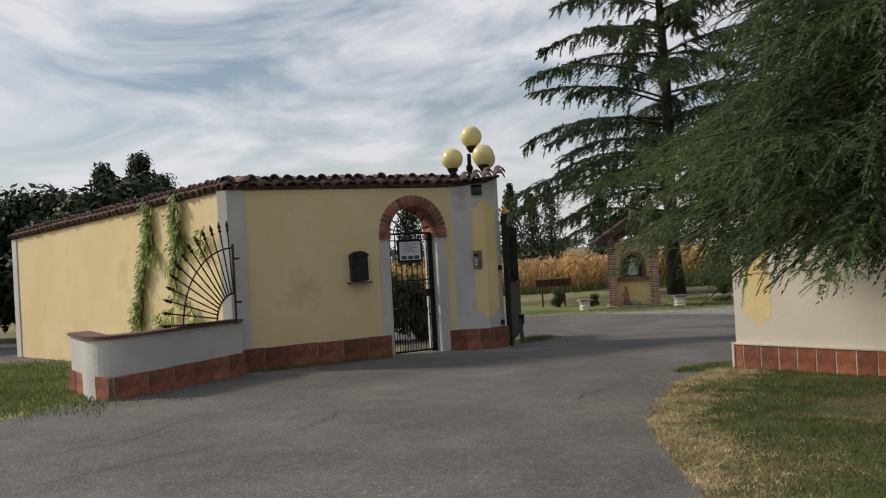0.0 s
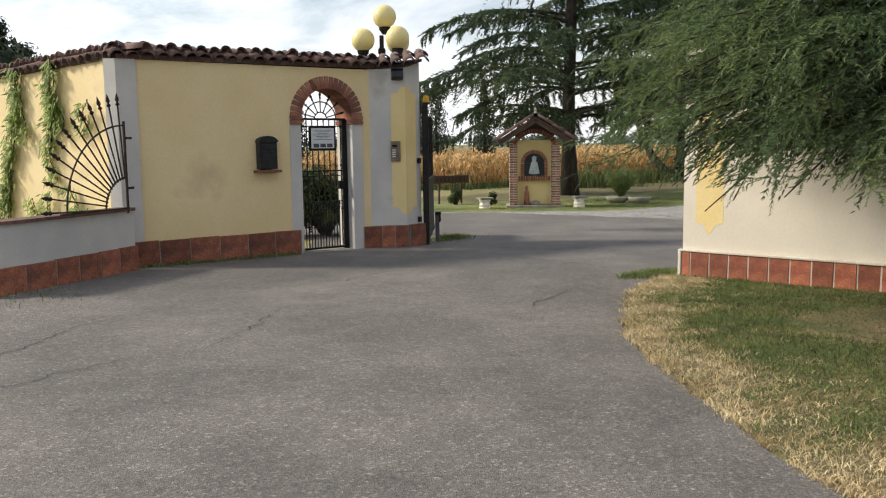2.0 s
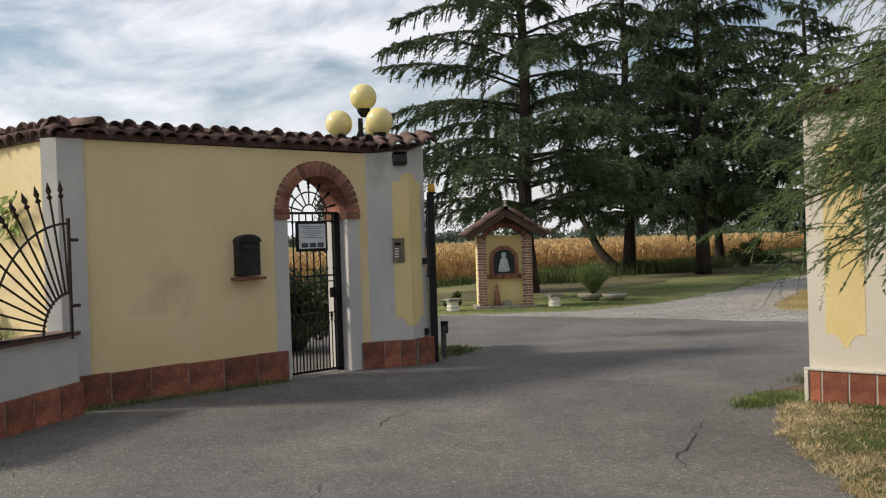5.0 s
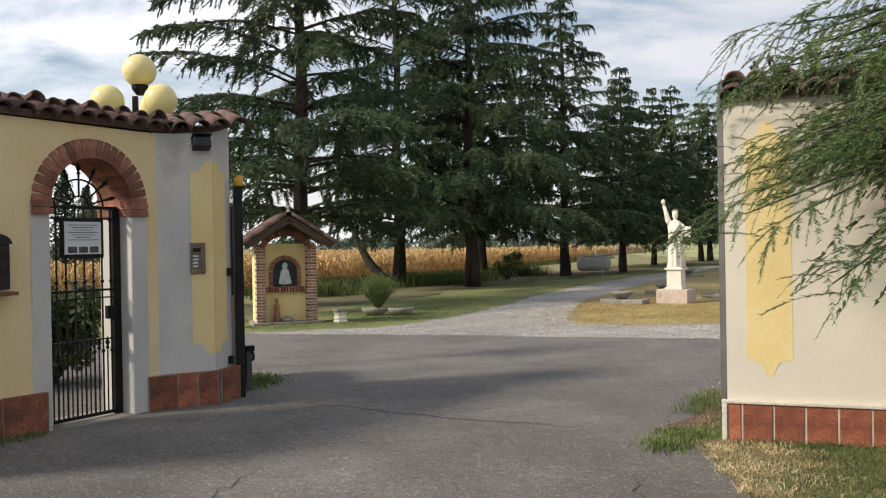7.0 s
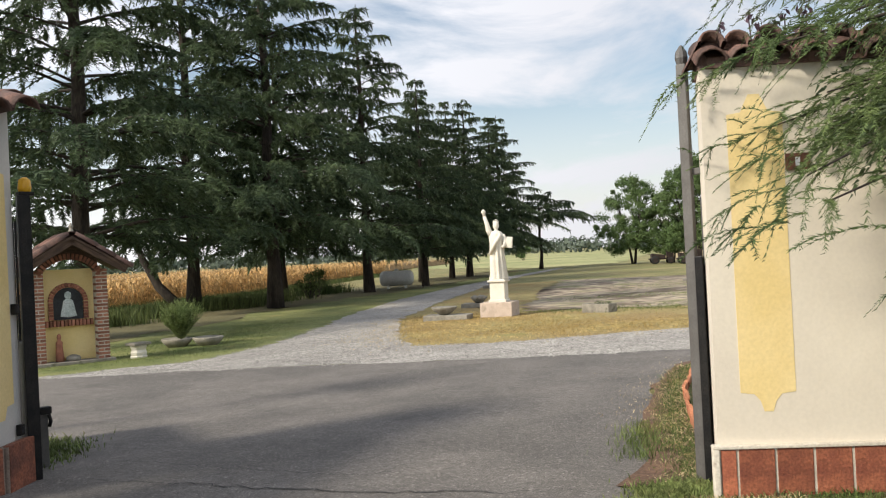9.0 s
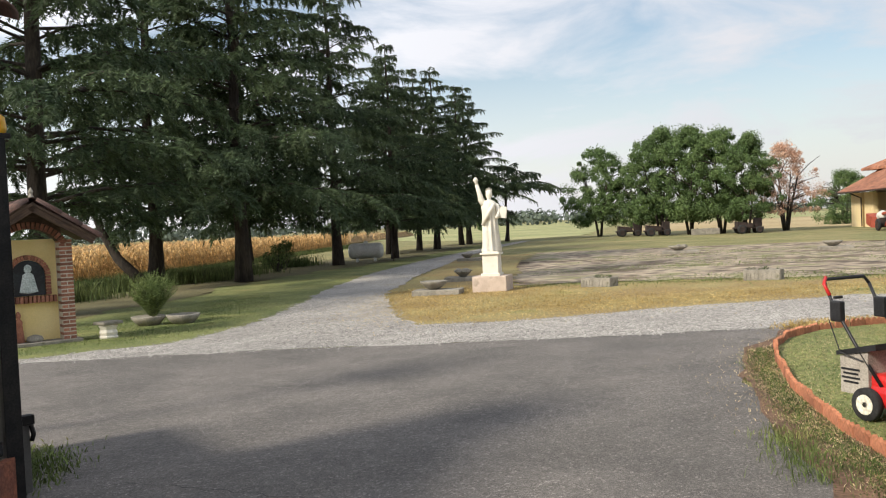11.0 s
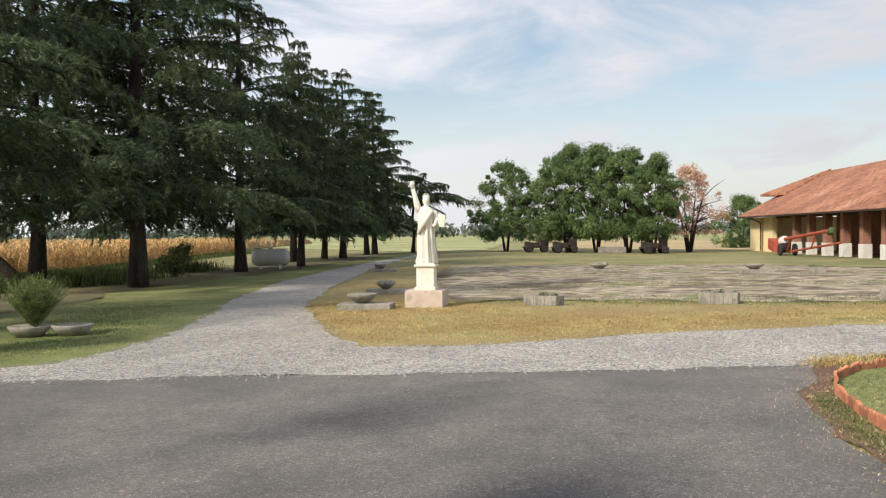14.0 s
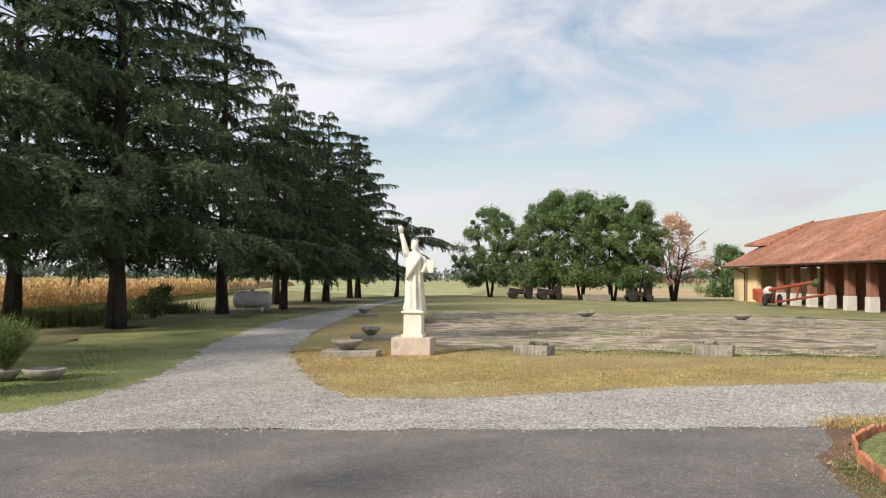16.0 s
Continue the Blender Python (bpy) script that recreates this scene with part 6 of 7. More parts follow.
M_TANK = mat("white_tank_paint", (0.46, 0.46, 0.43), (0.54, 0.54, 0.50), 2, 30, 0.5, 0.1, c3=(0.5, 0.49, 0.45))
tank = thing("gas_tank", "white horizontal gas tank on short feet under the trees", "tank", pose(31.9, 45.9, gz(31.9, 45.9), 0, 0, -43))
part("vessel", lathe([(0.05, -1.0), (0.3, -0.95), (0.42, -0.82), (0.44, -0.7), (0.44, 0.7), (0.42, 0.82), (0.3, 0.95), (0.05, 1.0)], 24, pose(0, 0, 0.62) @ Matrix.Rotation(math.pi / 2, 4, "Y")), M_TANK, tank, smooth=True)
for x in (-0.5, 0.5):
    part("foot", box(x, 0, 0.12, 0.14, 0.5, 0.28, 0.01), M_TANK, tank)
part("valve_cap", lathe([(0.12, 1.02), (0.12, 1.14), (0.08, 1.17)], 12), M_TANK, tank)
for k, x in enumerate((-1.5, 1.5)):
    for yy in (-1.0, 1.0):
        part("fence_post", tube([(x, yy, -0.05), (x, yy, 1.1)], 0.02), M_RUST, tank)

# leaning stem at the foot of the second cedar
part("leaning_stem", tube([(0.0, 0.1, 0.05), (-0.05, 0.75, 0.35), (-0.10, 1.5, 1.15), (-0.15, 2.1, 2.3), (-0.2, 2.5, 3.4)], [0.26, 0.23, 0.19, 0.15, 0.09], 8), M_BARK, cedars[1], "dark leaning stem", True)
for i, (x, y, sx, h, n) in enumerate(((24.5, 44.0, 0.9, 1.5, 700), (25.6, 45.0, 0.8, 1.7, 600))):
    shrub("undergrowth_bush", "rank dark green bush under the cedars", 140 + i, pose(x, y, gz(x, y)), (sx, sx * 0.7, h), n, 0.07, M_TALL, 14)

# ---- old machines and barn front ----
M_REDPAINT = mat("faded_red_paint", (0.26, 0.045, 0.022), (0.36, 0.075, 0.035), 3, 30, 0.6, 0.2, fine_amt=0.2)
M_TYRE = mat("tyre_rubber", (0.015, 0.015, 0.015), (0.03, 0.03, 0.03), 6, 60, 0.9, 0.3)


def wheel(name, parent, m, r, w, rim):
    wob = part(name, lathe([(r * 0.55, -w / 2), (r * 0.95, -w / 2), (r, -w * 0.3), (r, w * 0.3), (r * 0.95, w / 2), (r * 0.55, w / 2)], 22), M_TYRE, parent, "black tyre", True)
    wob.matrix_local = m
    part("rim", lathe([(0.02, -w * 0.5), (r * 0.6, -w * 0.54), (r * 0.6, w * 0.54), (0.02, w * 0.5)], 18), rim, wob)


M_MACH = mat("dark_rusty_metal", (0.025, 0.018, 0.016), (0.05, 0.033, 0.027), 3, 30, 0.9, 0.3)


def machine(x, y, a, label, k):
    t = thing("farm_implement", label, "farm machine", pose(x, y, gz(x, y), 0, 0, a), "old implements under the trees")
    part("frame", box(0, 0, 0.45, 2.2, 0.9, 0.12, 0.02), M_MACH, t)
    part("hopper", prism([(-0.9, -0.5), (0.3, -0.5), (0.3, 0.5), (-0.9, 0.5)], 0.5, [0.95, 0.8, 0.8, 0.95]), M_MACH, t)
    if k:
        part("boom", tube([(0.3, 0, 0.6), (1.0, 0, 1.6), (1.5, 0, 2.2)], 0.07), M_MACH, t)
    part("engine", box(0.75, 0, 0.85, 0.6, 0.5, 0.7, 0.06), M_MACH, t)
    for yy in (-0.55, 0.55):
        wheel("wheel", t, pose(-0.6, yy, 0.36, 90, 0, 0), 0.36, 0.16, M_MACH)
        wheel("wheel", t, pose(0.75, yy, 0.28, 90, 0, 0), 0.28, 0.14, M_MACH)


machine(67.0, 50.3, -50, "rusty old farm implement parked under the trees", 0)
machine(66.0, 46.9, -50, "rusty old farm implement with a raised boom", 1)
machine(66.0, 38.9, -50, "dark old tractor-like machine under the trees", 0)
trough("stone_trough", "long low dark trough under the trees", 66.2, 42.6, -55, 2.2, 0.6, 0.5)
auger = thing("grain_auger", "red grain auger on wheels in front of the barn", "farm machine", BF @ pose(17.6, -2.6, GB))
part("tube", tube([(0.0, 0, 1.15), (7.4, 0.3, 1.72)], 0.11, 10), M_REDPAINT, auger)
part("lower_tube", tube([(0.2, 0.2, 0.25), (8.7, 0.5, 1.0)], 0.08, 8), M_REDPAINT, auger)
part("hopper", prism([(-2.2, -0.5), (-1.0, -0.5), (-0.5, 0.5), (-1.6, 0.5)], [0.45, 0.2, 0.2, 0.45], [1.2, 0.95, 0.95, 1.2]), M_REDPAINT, auger)
part("motor", lathe([(0.2, -0.3), (0.3, -0.24), (0.3, 0.24), (0.2, 0.3)], 14, pose(-0.3, 0, 1.05, 0, 80, 0)), M_LIME, auger, "pale dirty motor drum")
part("gearbox", box(-0.2, 0, 0.55, 0.5, 0.4, 0.7, 0.08), M_MACH, auger)
part("spout", lathe([(0.13, -0.35), (0.2, -0.2), (0.2, 0.25), (0.1, 0.3)], 10, pose(7.5, 0.3, 1.68, 0, 70, 0)), M_BUSH, auger, "dull green spout")
part("strut", tube([(0.4, 0, 0.3), (1.2, 0, 1.2)], 0.05), M_REDPAINT, auger)
part("strut", tube([(4.5, 0.2, 0.62), (5.2, 0.25, 1.55)], 0.05), M_REDPAINT, auger)
for yy in (-0.5, 0.5):
    wheel("wheel", auger, pose(0.5, yy, 0.42, 90, 0, 0), 0.42, 0.16, M_RUST)
cart = thing("spoked_wheel_cart", "old cart wheel leaning in the barn opening", "cart", BF @ pose(23.1, 0.5, GB))
wheel("wheel", cart, pose(0, 0, 0.6, 90, 0, 0), 0.6, 0.1, M_LIME)

# ---- mower and lawn edging ----
M_RED = mat("glossy_red_paint", (0.48, 0.02, 0.02), (0.55, 0.03, 0.025), 3, 30, 0.3, 0, fine_amt=0.05)
M_BAG = mat("grey_canvas", (0.30, 0.27, 0.23), (0.36, 0.33, 0.28), 8, 120, 0.9, 0.3)
M_BLACK = mat("black_plastic", (0.012, 0.012, 0.013), (0.022, 0.022, 0.024), 6, 60, 0.45, 0.1)
M_IVORY = mat("ivory_plastic", (0.66, 0.62, 0.50), (0.70, 0.66, 0.55), 6, 40, 0.5, 0)
mower = thing("lawn_mower", "red lawn mower with a grey grass bag on the lawn", "lawn mower", pose(5.64, 11.12, gz(5.6, 11.1) + 0.02, 0, 0, 155))
bm = bmesh.new()
add_box(bm, 0, 0.34, 0.17, 0.46, 0.72, 0.16, 0.05)
add_box(bm, 0, 0.10, 0.25, 0.40, 0.26, 0.14, 0.04)
part("deck", bm, M_RED, mower, "glossy red deck")
part("engine", box(0, 0.42, 0.33, 0.26, 0.28, 0.18, 0.05), M_BLACK, mower)
part("engine_cover", lathe([(0.13, 0.41), (0.13, 0.46), (0.07, 0.48)], 16, pose(0, 0.42, 0)), M_RED, mower)
for x in (-0.26, 0.26):
    for y, r in ((0.0, 0.115), (0.62, 0.09)):
        wheel("wheel", mower, pose(x, y, r, 0, 90, 0), r, 0.055, M_IVORY)
bm = prism([(-0.22, -0.26), (0.22, -0.26), (0.22, -0.02), (-0.22, -0.02)], 0.16, [0.42, 0.42, 0.48, 0.48])
bag = part("grass_bag", bm, M_BAG, mower, "grey canvas grass bag")
part("bag_lid", prism([(-0.235, -0.28), (0.235, -0.28), (0.235, 0.06), (-0.235, 0.06)], [0.42, 0.42, 0.485, 0.485], [0.45, 0.45, 0.53, 0.53]), M_BLACK, bag, "black plastic lid")
for k in range(4):
    part("print_bar", box(0.2215, -0.17, 0.33 - 0.03 * k, 0.003, 0.16 - 0.03 * (k % 2), 0.014), M_BLACK, bag)
for x in (-0.21, 0.21):
    h = part("handle_arm", tube([(x, 0.08, 0.24), (x, -0.14, 0.52), (x, -0.32, 0.78), (x, -0.38, 0.90)], 0.012, 8), M_BLACK, mower, smooth=True)
    part("control_box", box(x, -0.28, 0.73, 0.05, 0.10, 0.15, 0.015), M_BLACK, h)
part("crossbar", tube([(-0.21, -0.38, 0.90), (-0.19, -0.41, 0.95), (0.19, -0.41, 0.95), (0.21, -0.38, 0.90)], 0.014, 8), M_BLACK, mower, smooth=True)
part("bail_lever", tube([(0.215, -0.34, 0.84), (0.22, -0.385, 0.92), (0.17, -0.415, 0.965)], 0.013, 8), M_RED, mower, smooth=True)
part("starter_grip", box(0.21, -0.27, 0.83, 0.07, 0.025, 0.02, 0.006), M_BLACK, mower)
part("cable", tube([(0.21, -0.36, 0.66), (0.26, -0.22, 0.45), (0.23, -0.05, 0.40)], 0.005, 6), M_BLACK, mower)

M_EDGE = mat("terracotta_edging", (0.36, 0.14, 0.075), (0.46, 0.20, 0.11), 5, 50, 0.9, 0.4, c3=(0.28, 0.12, 0.07), random_ob=0.3, fine_amt=0.25)
edging = thing("lawn_edging", "terracotta sawtooth edging round the lawn", "edging", kind="structure")
rng = random.Random(3)


def edge_piece():
    bm = bmesh.new()
    prof = [(-0.105, -0.08), (0.105, -0.08), (0.105, 0.075), (0.07, 0.105), (0.035, 0.075), (0.0, 0.105), (-0.035, 0.075), (-0.07, 0.105), (-0.105, 0.075)]
    a, b = [bm.verts.new((x, -0.013, z)) for x, z in prof], [bm.verts.new((x, 0.013, z)) for x, z in prof]
    bm.faces.new(a)
    bm.faces.new(b[::-1])
    for k in range(len(prof)):
        bm.faces.new((a[k], b[k], b[(k + 1) % len(prof)], a[(k + 1) % len(prof)]))
    bmesh.ops.recalc_face_normals(bm, faces=bm.faces)
    return mesh_of(bm, M_EDGE)


EDGE_ME = edge_piece()
for a, b in zip(EDGING, EDGING[1:]):
    L = math.hypot(b[0] - a[0], b[1] - a[1])
    n = max(1, round(L / 0.21))
    for k in range(n):
        t = (k + 0.5) / n
        x, y = a[0] + (b[0] - a[0]) * t, a[1] + (b[1] - a[1]) * t
        piece("edging_piece", EDGE_ME, edging, pose(x, y, gz(x, y) + 0.01 + rng.uniform(-0.012, 0.008), rng.uniform(-6, 6), rng.uniform(-2, 2), math.degrees(math.atan2(b[1] - a[1], b[0] - a[0])) + rng.uniform(-3, 3)))

stems = thing("dry_flower_stems", "dark dry stems with seed heads behind the wall", "plant", pose(4.0, 9.85, gz(4, 9.8)))
bm = bmesh.new()
heads = []
rng = random.Random(12)
for k in range(26):
    a, q = rng.uniform(0, 2 * math.pi), rng.uniform(0.1, 0.55)
    top = Vector((q * math.cos(a), q * math.sin(a), rng.uniform(2.5, 2.95)))
    add_tube(bm, [(0.1 * math.cos(a), 0.1 * math.sin(a), 0), (top.x * 0.6, top.y * 0.6, 1.6), tuple(top)], [0.008, 0.006, 0.004], 5, False)
    heads.append(top)
M_SEED = mat("dark_seed_heads", (0.05, 0.03, 0.045), (0.09, 0.05, 0.07), 8, 40, 0.9, 0)
part("stems", bm, M_SEED, stems)
verts, faces = [], []
for h in heads:
    leaf_cloud(rng, verts, faces, h, 0.04, 14, 0.02)
tagged(raw("seed_heads", verts, faces, M_SEED, stems), kind="stuff")

# ---- fields and far woods ----
M_STUBBLE = mat("stubble_field", (0.34, 0.26, 0.13), (0.42, 0.33, 0.18), 0.06, 2, 0.95, 0.5, fine_amt=0.25)
sheet("stubble_field", [(84, 10), (80, 45), (86, 62), (150, 100), (190, 60), (190, 0)], 0.03, M_STUBBLE, "tan harvested field beyond the trees", "field", 0.3, 2.0)
M_FIELD = mat("green_field", (0.23, 0.25, 0.095), (0.33, 0.32, 0.15), 0.05, 1.5, 0.95, 0.5, c3=(0.36, 0.32, 0.14), fine_amt=0.3)
sheet("green_field", [(64, 62), (74, 60), (150, 104), (190, 64), (400, 100), (400, 330), (120, 200)], 0.04, M_FIELD, "pale green crop field reaching to the horizon", "field", 0.3, 2.0)
M_FAR = mat("hazy_far_trees", (0.07, 0.095, 0.075), (0.11, 0.135, 0.105), 0.05, 0.6, 0.95, 0, island=0.3)
rng = random.Random(51)
verts, faces = [], []
for k in range(300):
    a = radians(rng.uniform(-50, 130))
    d = rng.uniform(330, 520)
    r = rng.uniform(3, 7) * (1.3 if rng.random() < 0.15 else 1)
    x, y = d * math.sin(a), d * math.cos(a)
    leaf_cloud(rng, verts, faces, Vector((x, y, -0.5 + r * 0.55)), r, 190, 0.95, (1.9, 1.9, 0.55), 0.1)
tagged(raw("far_woods", verts, faces, M_FAR), "hazy blue-green line of far woods on the horizon", "woods", kind="stuff")
shrub("low_shrub", "rounded lone shrub out in the field", 199, pose(115, 108, -0.46), (1.6, 1.6, 2.6), 1200, 0.22, M_LEAF, 8)


# ---- grass and weeds ----
def verge_points(count, seed):
    """Places on the verge, sorted into straw and green: straw along the drive's edge and in patches, bare under the cedar."""
    rng = random.Random(seed)
    straw, green = [], []
    while len(straw) + len(green) < count:
        y = rng.uniform(2.0, 10.3)
        edge = float(np.interp(y, [2.0, 4.1, 5, 6, 7.05, 8, 9.05, 10.2], [1.47, 1.37, 1.42, 1.48, 1.62, 1.93, 2.35, 3.1]))
        e = rng.uniform(-0.07, 3.4) * rng.random() ** 0.35 + 0.09 * noise.noise((y * 5.0, 3.0, 0))
        x = edge + e
        if (x - 3.31) * 0.757 + (y - 10.08) * 0.653 > -0.04:
            continue
        if ((x - 3.85) / 0.95) ** 2 + ((y - 7.1) / 0.62) ** 2 < 1 + 0.6 * noise.noise((x * 3, y * 3, 1)) and rng.random() < 0.88:
            continue
        k = 1.25 - 1.35 * e + 1.2 * noise.noise((x * 1.1, y * 1.1, 7)) + 0.7 * noise.noise((x * 4, y * 4, 2))
        (straw if rng.random() < k else green).append((x, y))
    return straw, green


def each(points):
    it = iter(points)
    return lambda rng: next(it)


V_STRAW, V_GREEN = verge_points(105000, 31)
tufts("straw_grass", "dry straw-coloured grass along the verge", "grass", each(V_STRAW), len(V_STRAW), 0.046, 0.0030, M_STRAW_PALE, 31, 1.7)
tufts("green_grass", "short green grass of the verge under the cedar", "grass", each(V_GREEN), len(V_GREEN), 0.048, 0.0027, M_VBLADE, 32, 1.2)


def along_line(pts, sd):
    def pick(rng):
        i = rng.randrange(len(pts) - 1)
        t = rng.random()
        return pts[i][0] + (pts[i + 1][0] - pts[i][0]) * t + rng.gauss(0, sd), pts[i][1] + (pts[i + 1][1] - pts[i][1]) * t + rng.gauss(0, sd)
    return pick


STRIP = [(3.45, 10.35), (4.15, 10.75), (4.75, 11.2), (5.4, 11.67), (6.05, 12.05), (6.75, 12.47), (7.55, 12.88), (8.4, 13.22)]
sheet("soil_strip", [(3.2, 10.75), (3.95, 10.9), (4.65, 11.55), (5.17, 11.8), (5.8, 12.2), (6.8, 12.75), (8.4, 13.4), (9.35, 13.5), (10.3, 13.75), (10.9, 13.6), (10.05, 13.3), (9.24, 13.34), (8.45, 13.16), (7.6, 12.8), (6.36, 12.16), (5.65, 11.7), (5.1, 11.34), (4.1, 10.3), (3.4, 10.2)], 0.0146, M_SOIL, "strip of bare brown soil and litter outside the edging", "soil", 0.03)
tufts("weedy_grass", "loose green weeds along the lawn edging", "weeds", along_line(STRIP, 0.085), 12000, 0.035, 0.0032, M_VBLADE, 33, 1.5)
tufts("weedy_grass", "dry straw weeds along the lawn edging", "weeds", along_line(STRIP, 0.10), 6000, 0.032, 0.003, M_STRAW_PALE, 44, 1.8)
tufts("weedy_grass", "tall weeds at the foot of the open gate leaf", "weeds", along_line([(3.9, 10.95), (4.4, 11.35), (4.9, 11.6)], 0.10), 900, 0.08, 0.003, M_BLADE, 34, 0.9)
tufts("weedy_grass", "low green weeds at the foot of the wall end", "weeds", along_line([(2.75, 10.15), (3.25, 10.45), (3.4, 10.15), (3.9, 9.5)], 0.10), 4500, 0.06, 0.005, M_BLADE, 35, 0.9)
tufts("weedy_grass", "small weeds along the foot of the gate wall", "weeds", along_line([(-2.9, 12.42), (-2.3, 12.78), (-1.5, 13.2), (-0.9, 13.55)], 0.05), 900, 0.07, 0.005, M_BLADE, 36, 0.8)
tufts("weedy_grass", "rough green grass beside the boundary wall", "grass", along_line([(-4.6, 9.9), (-5.4, 11.4), (-6.6, 13.6), (-8.2, 16.2), (-6.0, 9.5), (-7.5, 12.0)], 0.6), 16000, 0.075, 0.006, M_BLADE, 37, 0.9)
tufts("lawn_grass", "short mown grass inside the edging", "grass", lambda r: (lambda x: (x, r.uniform(8.5, float(np.interp(x, [4.5, 5.65, 7.6, 9.24, 10.7, 11.6, 13], [10.8, 11.6, 12.7, 13.25, 12.85, 11.8, 9.4])))))(r.uniform(4.6, 13)), 60000, 0.038, 0.0032, M_BLADE, 38, 1.0)
tufts("lawn_grass", "dry yellowed blades in the mown lawn inside the edging", "grass", along_line([(5.0, 10.6), (6.2, 11.6), (7.6, 12.3), (9.2, 12.8), (10.4, 12.2), (9, 11), (7, 10.4)], 0.4), 15000, 0.034, 0.0032, M_STRAW_PALE, 48, 1.4)
tufts("lawn_grass", "grass tufts on the lawn beside the shrine and track", "grass", along_line([(0.5, 25.6), (4.2, 24.9), (6.9, 24.4), (8.5, 25.5), (10.6, 27.6), (14.4, 31.6), (9, 28), (5, 27)], 0.7), 30000, 0.032, 0.0045, M_BLADE, 39, 1.2)
tufts("dry_grass_tufts", "scorched grass tufts in front of the yard", "grass", along_line([(10.5, 20.2), (13.5, 23.5), (17.0, 26.5), (16, 22), (12.5, 19.0), (15.5, 17.0), (17.5, 13.5), (19, 11)], 1.0), 42000, 0.034, 0.007, M_STRAW, 40, 1.3)
tufts("yard_weeds", "grass and moss growing in the joints of the paved yard", "weeds", along_line([(19.6, 22.5), (20.5, 18.5), (21.2, 15.0), (24.0, 11.5), (30.0, 17.0), (27, 22), (24, 27), (33, 22), (39, 17), (38, 28), (31, 30), (42, 22)], 0.9), 14000, 0.05, 0.012, M_BLADE, 46, 1.2)
tufts("lawn_grass", "green grass along the front of the paved yard", "grass", along_line([(18.2, 24.4), (18.9, 22.4), (19.4, 18.6), (20.0, 15.0), (21.4, 12.4), (23.2, 8.8)], 0.5), 9000, 0.035, 0.007, M_BLADE, 47, 1.3)
tufts("weedy_grass", "grass island at the foot of the short post", "grass", along_line([(1.25, 15.1), (1.6, 15.6), (1.75, 16.3)], 0.16), 1600, 0.06, 0.006, M_BLADE, 42, 0.9)
tufts("gravel_edge_grass", "sparse grass between gravel and lawn", "grass", along_line([(10.2, 13.7), (11.0, 13.55), (12.2, 12.3), (13.2, 10.8)], 0.15), 3000, 0.05, 0.005, M_STRAW, 43, 0.9)
tufts("needle_litter", "patch of reddish-brown needle litter under the cedar", "litter", lambda r: (lambda a, q: (3.85 + 1.0 * q * math.cos(a), 7.1 + 0.66 * q * math.sin(a)))(r.uniform(0, 2 * math.pi), abs(r.gauss(0, 0.5))), 9000, 0.022, 0.0032, M_LITTER, 45, 2.5)
M_SHADELITTER = mat("brown_litter_turf", (0.115, 0.105, 0.048), (0.155, 0.135, 0.065), 0.6, 20, 0.95, 0.7, c3=(0.13, 0.15, 0.052), fine_amt=0.4)
sheet("litter_under_trees", [(3.0, 30.0), (7.0, 29.5), (12.0, 33.0), (17.5, 37.2), (25, 41.5), (34, 45.0), (45, 51.2), (60, 60.2), (58, 63), (30, 49.5), (12, 37.5), (5, 32.8), (1, 32.5)], 0.018, M_SHADELITTER, "brown needle litter on the ground along the cedars", "ground", 0.3, 0.6)
rng = random.Random(23)
verts, faces = [], []
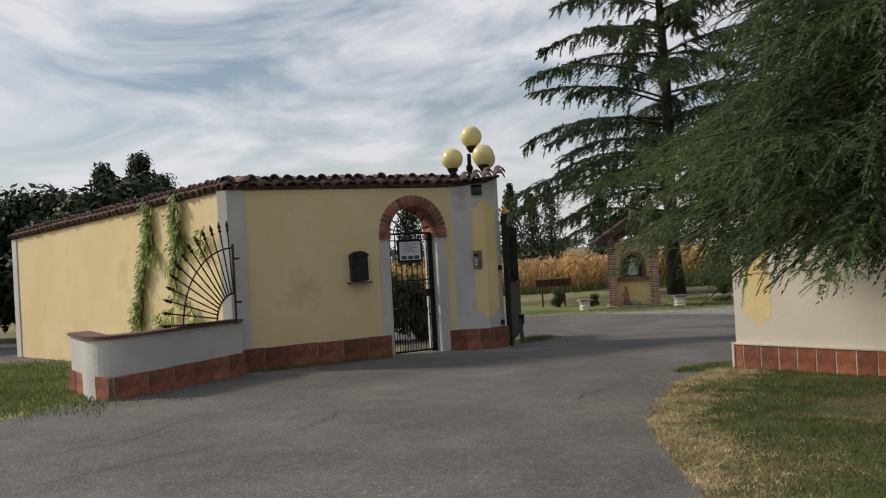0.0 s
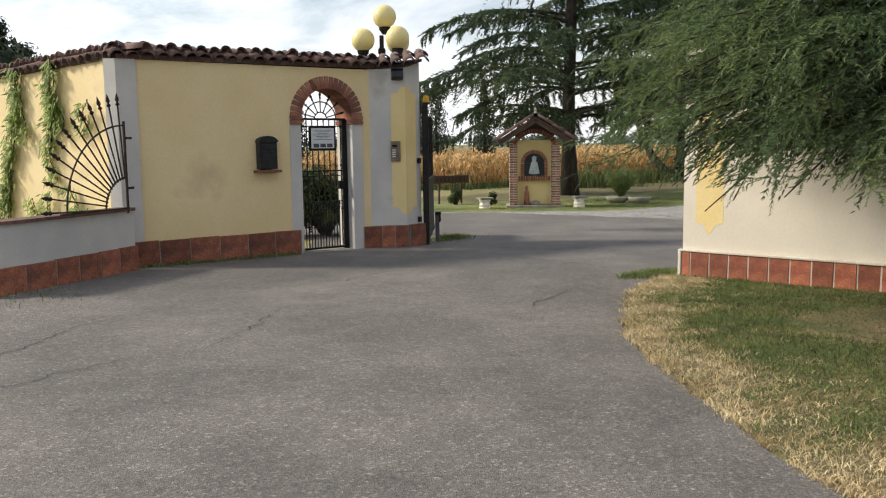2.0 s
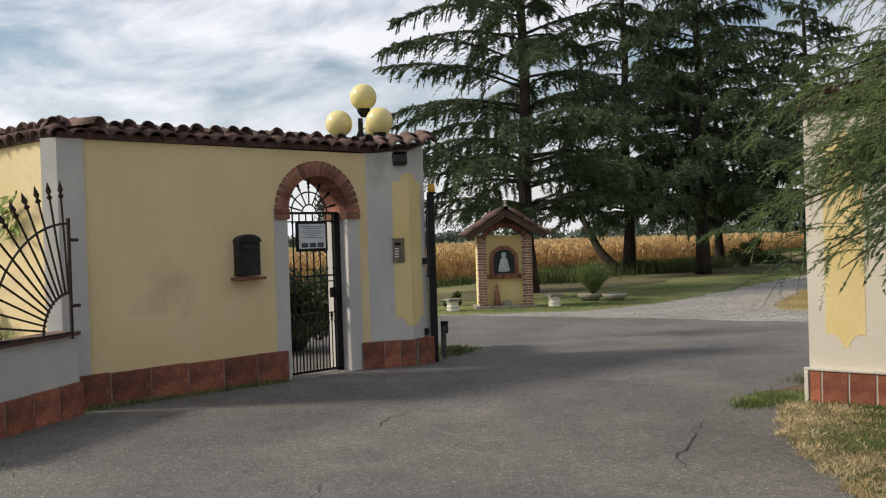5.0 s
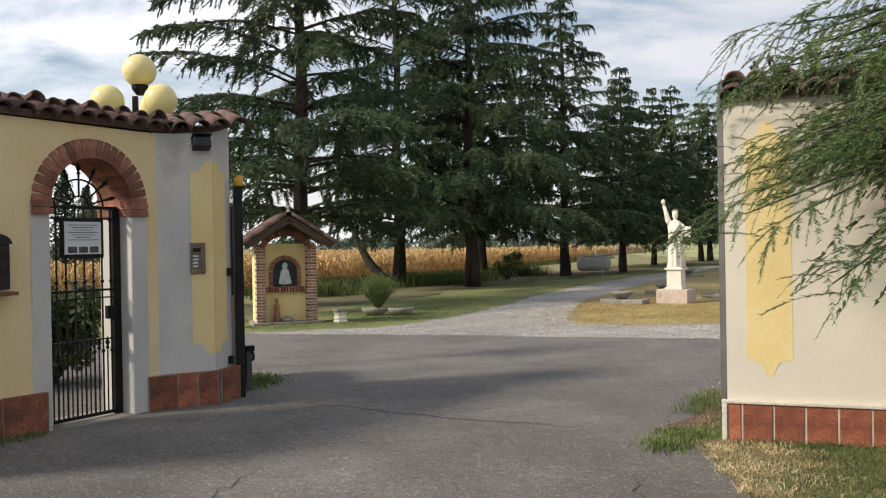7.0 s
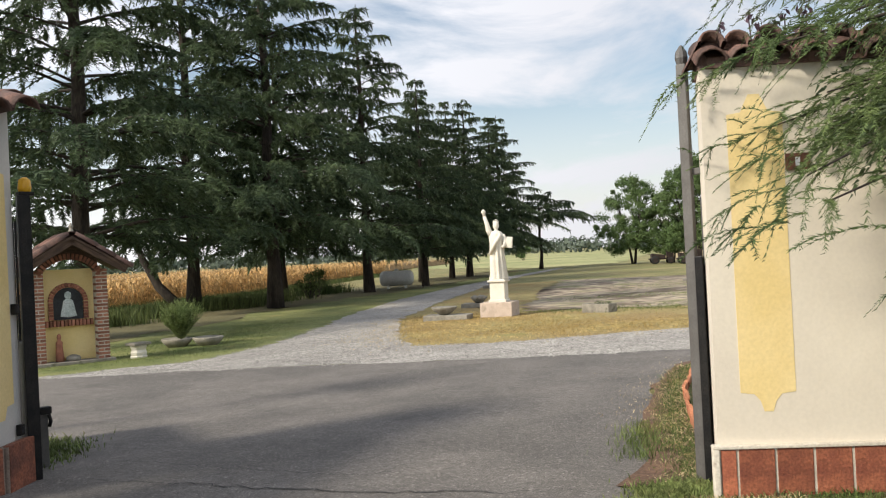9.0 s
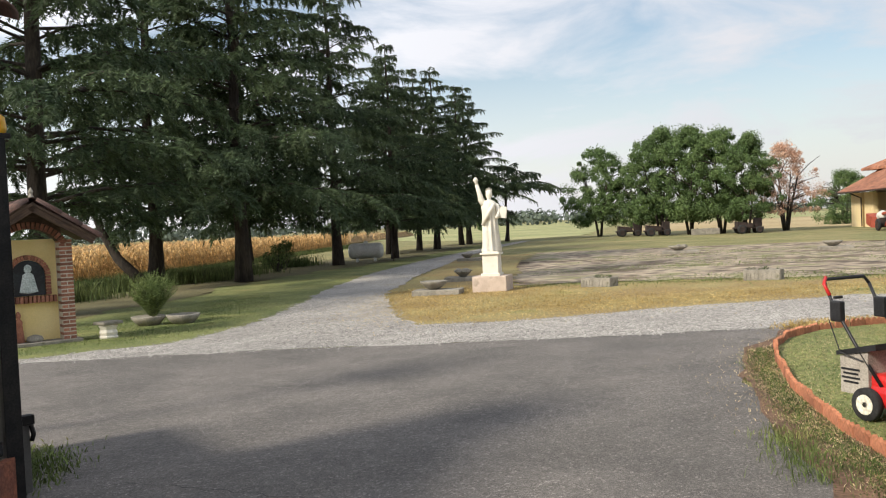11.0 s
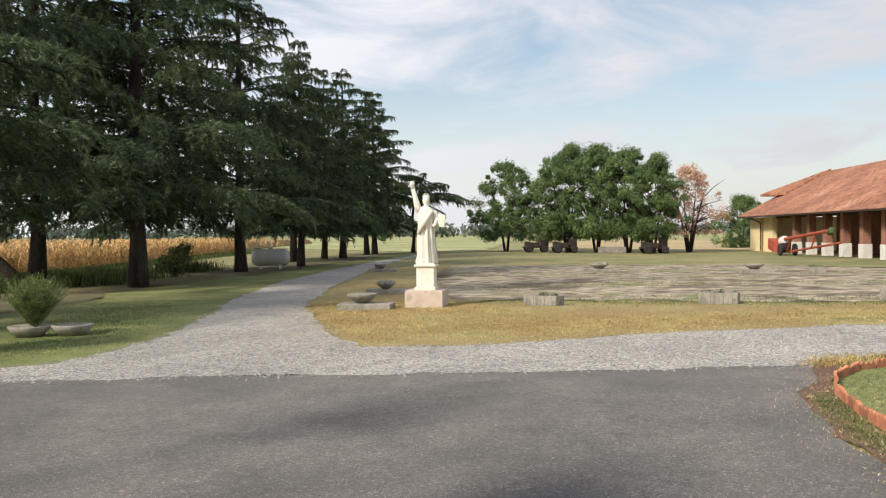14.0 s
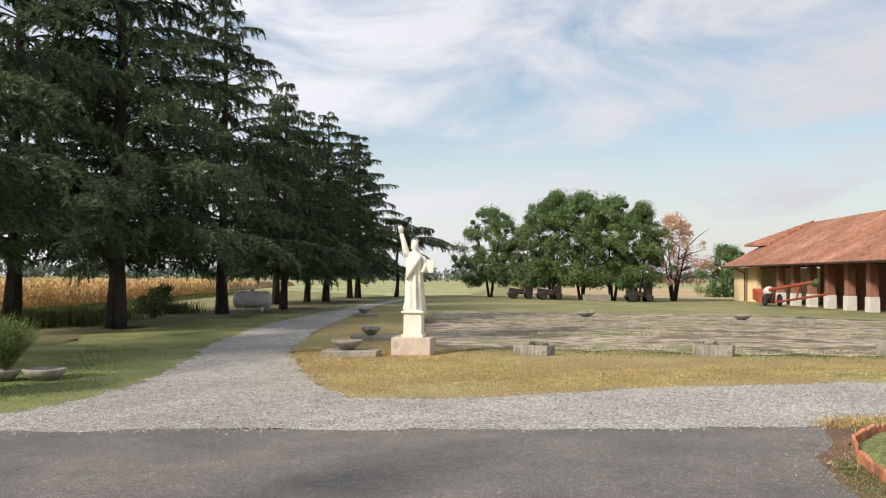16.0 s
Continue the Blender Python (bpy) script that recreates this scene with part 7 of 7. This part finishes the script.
for k in range(600):
    y = rng.uniform(3.0, 21.0)
    x = rng.uniform(-3.0, 1.3) if y < 9 else (rng.uniform(-1.5, 2.4) if y < 12 else rng.uniform(1.2, 8.0))
    if y > 19 and x > 6 or 11 < y < 13.5 and x < -1.5 or y > 12 and x > 4.5 and y < 12.3:
        continue
    r = rng.uniform(0.002, 0.006)
    p = Vector((x, y, gz(x, y) + 0.012))
    k = len(verts)
    verts += [p + Vector((r, 0, 0)), p + Vector((-r * 0.6, r, 0)), p + Vector((-r * 0.6, -r, 0)), p + Vector((0, 0, r * 1.1))]
    faces += [(k, k + 1, k + 3), (k + 1, k + 2, k + 3), (k + 2, k, k + 3)]
tagged(raw("loose_pebbles", verts, faces, M_CONC), "loose grey pebbles scattered over the asphalt", "pebbles", kind="stuff")


def inside(x, y, poly):
    c = False
    for (ax, ay), (bx, by) in zip(poly, poly[1:] + poly[:1]):
        if (ay > y) != (by > y) and x < (bx - ax) * (y - ay) / (by - ay) + ax:
            c = not c
    return c


def crushed_stone(seed, count):
    """Loose angular stones lying on the near part of the gravel track, a few strayed on to the asphalt."""
    rng = random.Random(seed)
    verts, faces = [], []
    n = 0
    while n < count:
        x, y = (rng.uniform(0.8, 13.5), rng.uniform(18.3, 27.5)) if rng.random() < 0.6 else (rng.uniform(7.0, 17.5), rng.uniform(9.5, 20.5))
        if not inside(x + rng.gauss(0, 0.12), y + rng.gauss(0, 0.12), GRAV):
            continue
        n += 1
        r = rng.uniform(0.007, 0.018)
        a = rng.uniform(0, 2 * math.pi)
        z = gz(x, y) + 0.012
        ring = [Vector((x + r * rng.uniform(0.7, 1.2) * math.cos(a + k * 1.57), y + r * rng.uniform(0.7, 1.2) * math.sin(a + k * 1.57), z)) for k in range(4)]
        k = len(verts)
        verts += ring + [Vector((x + r * rng.uniform(-0.4, 0.4), y + r * rng.uniform(-0.4, 0.4), z + r * rng.uniform(0.6, 1.2)))]
        faces += [(k, k + 1, k + 4), (k + 1, k + 2, k + 4), (k + 2, k + 3, k + 4), (k + 3, k, k + 4)]
    return verts, faces


v, f = crushed_stone(63, 50000)
tagged(raw("crushed_stones", v, f, M_CHIP), "loose grey and white crushed stone on the track", "gravel", kind="stuff")
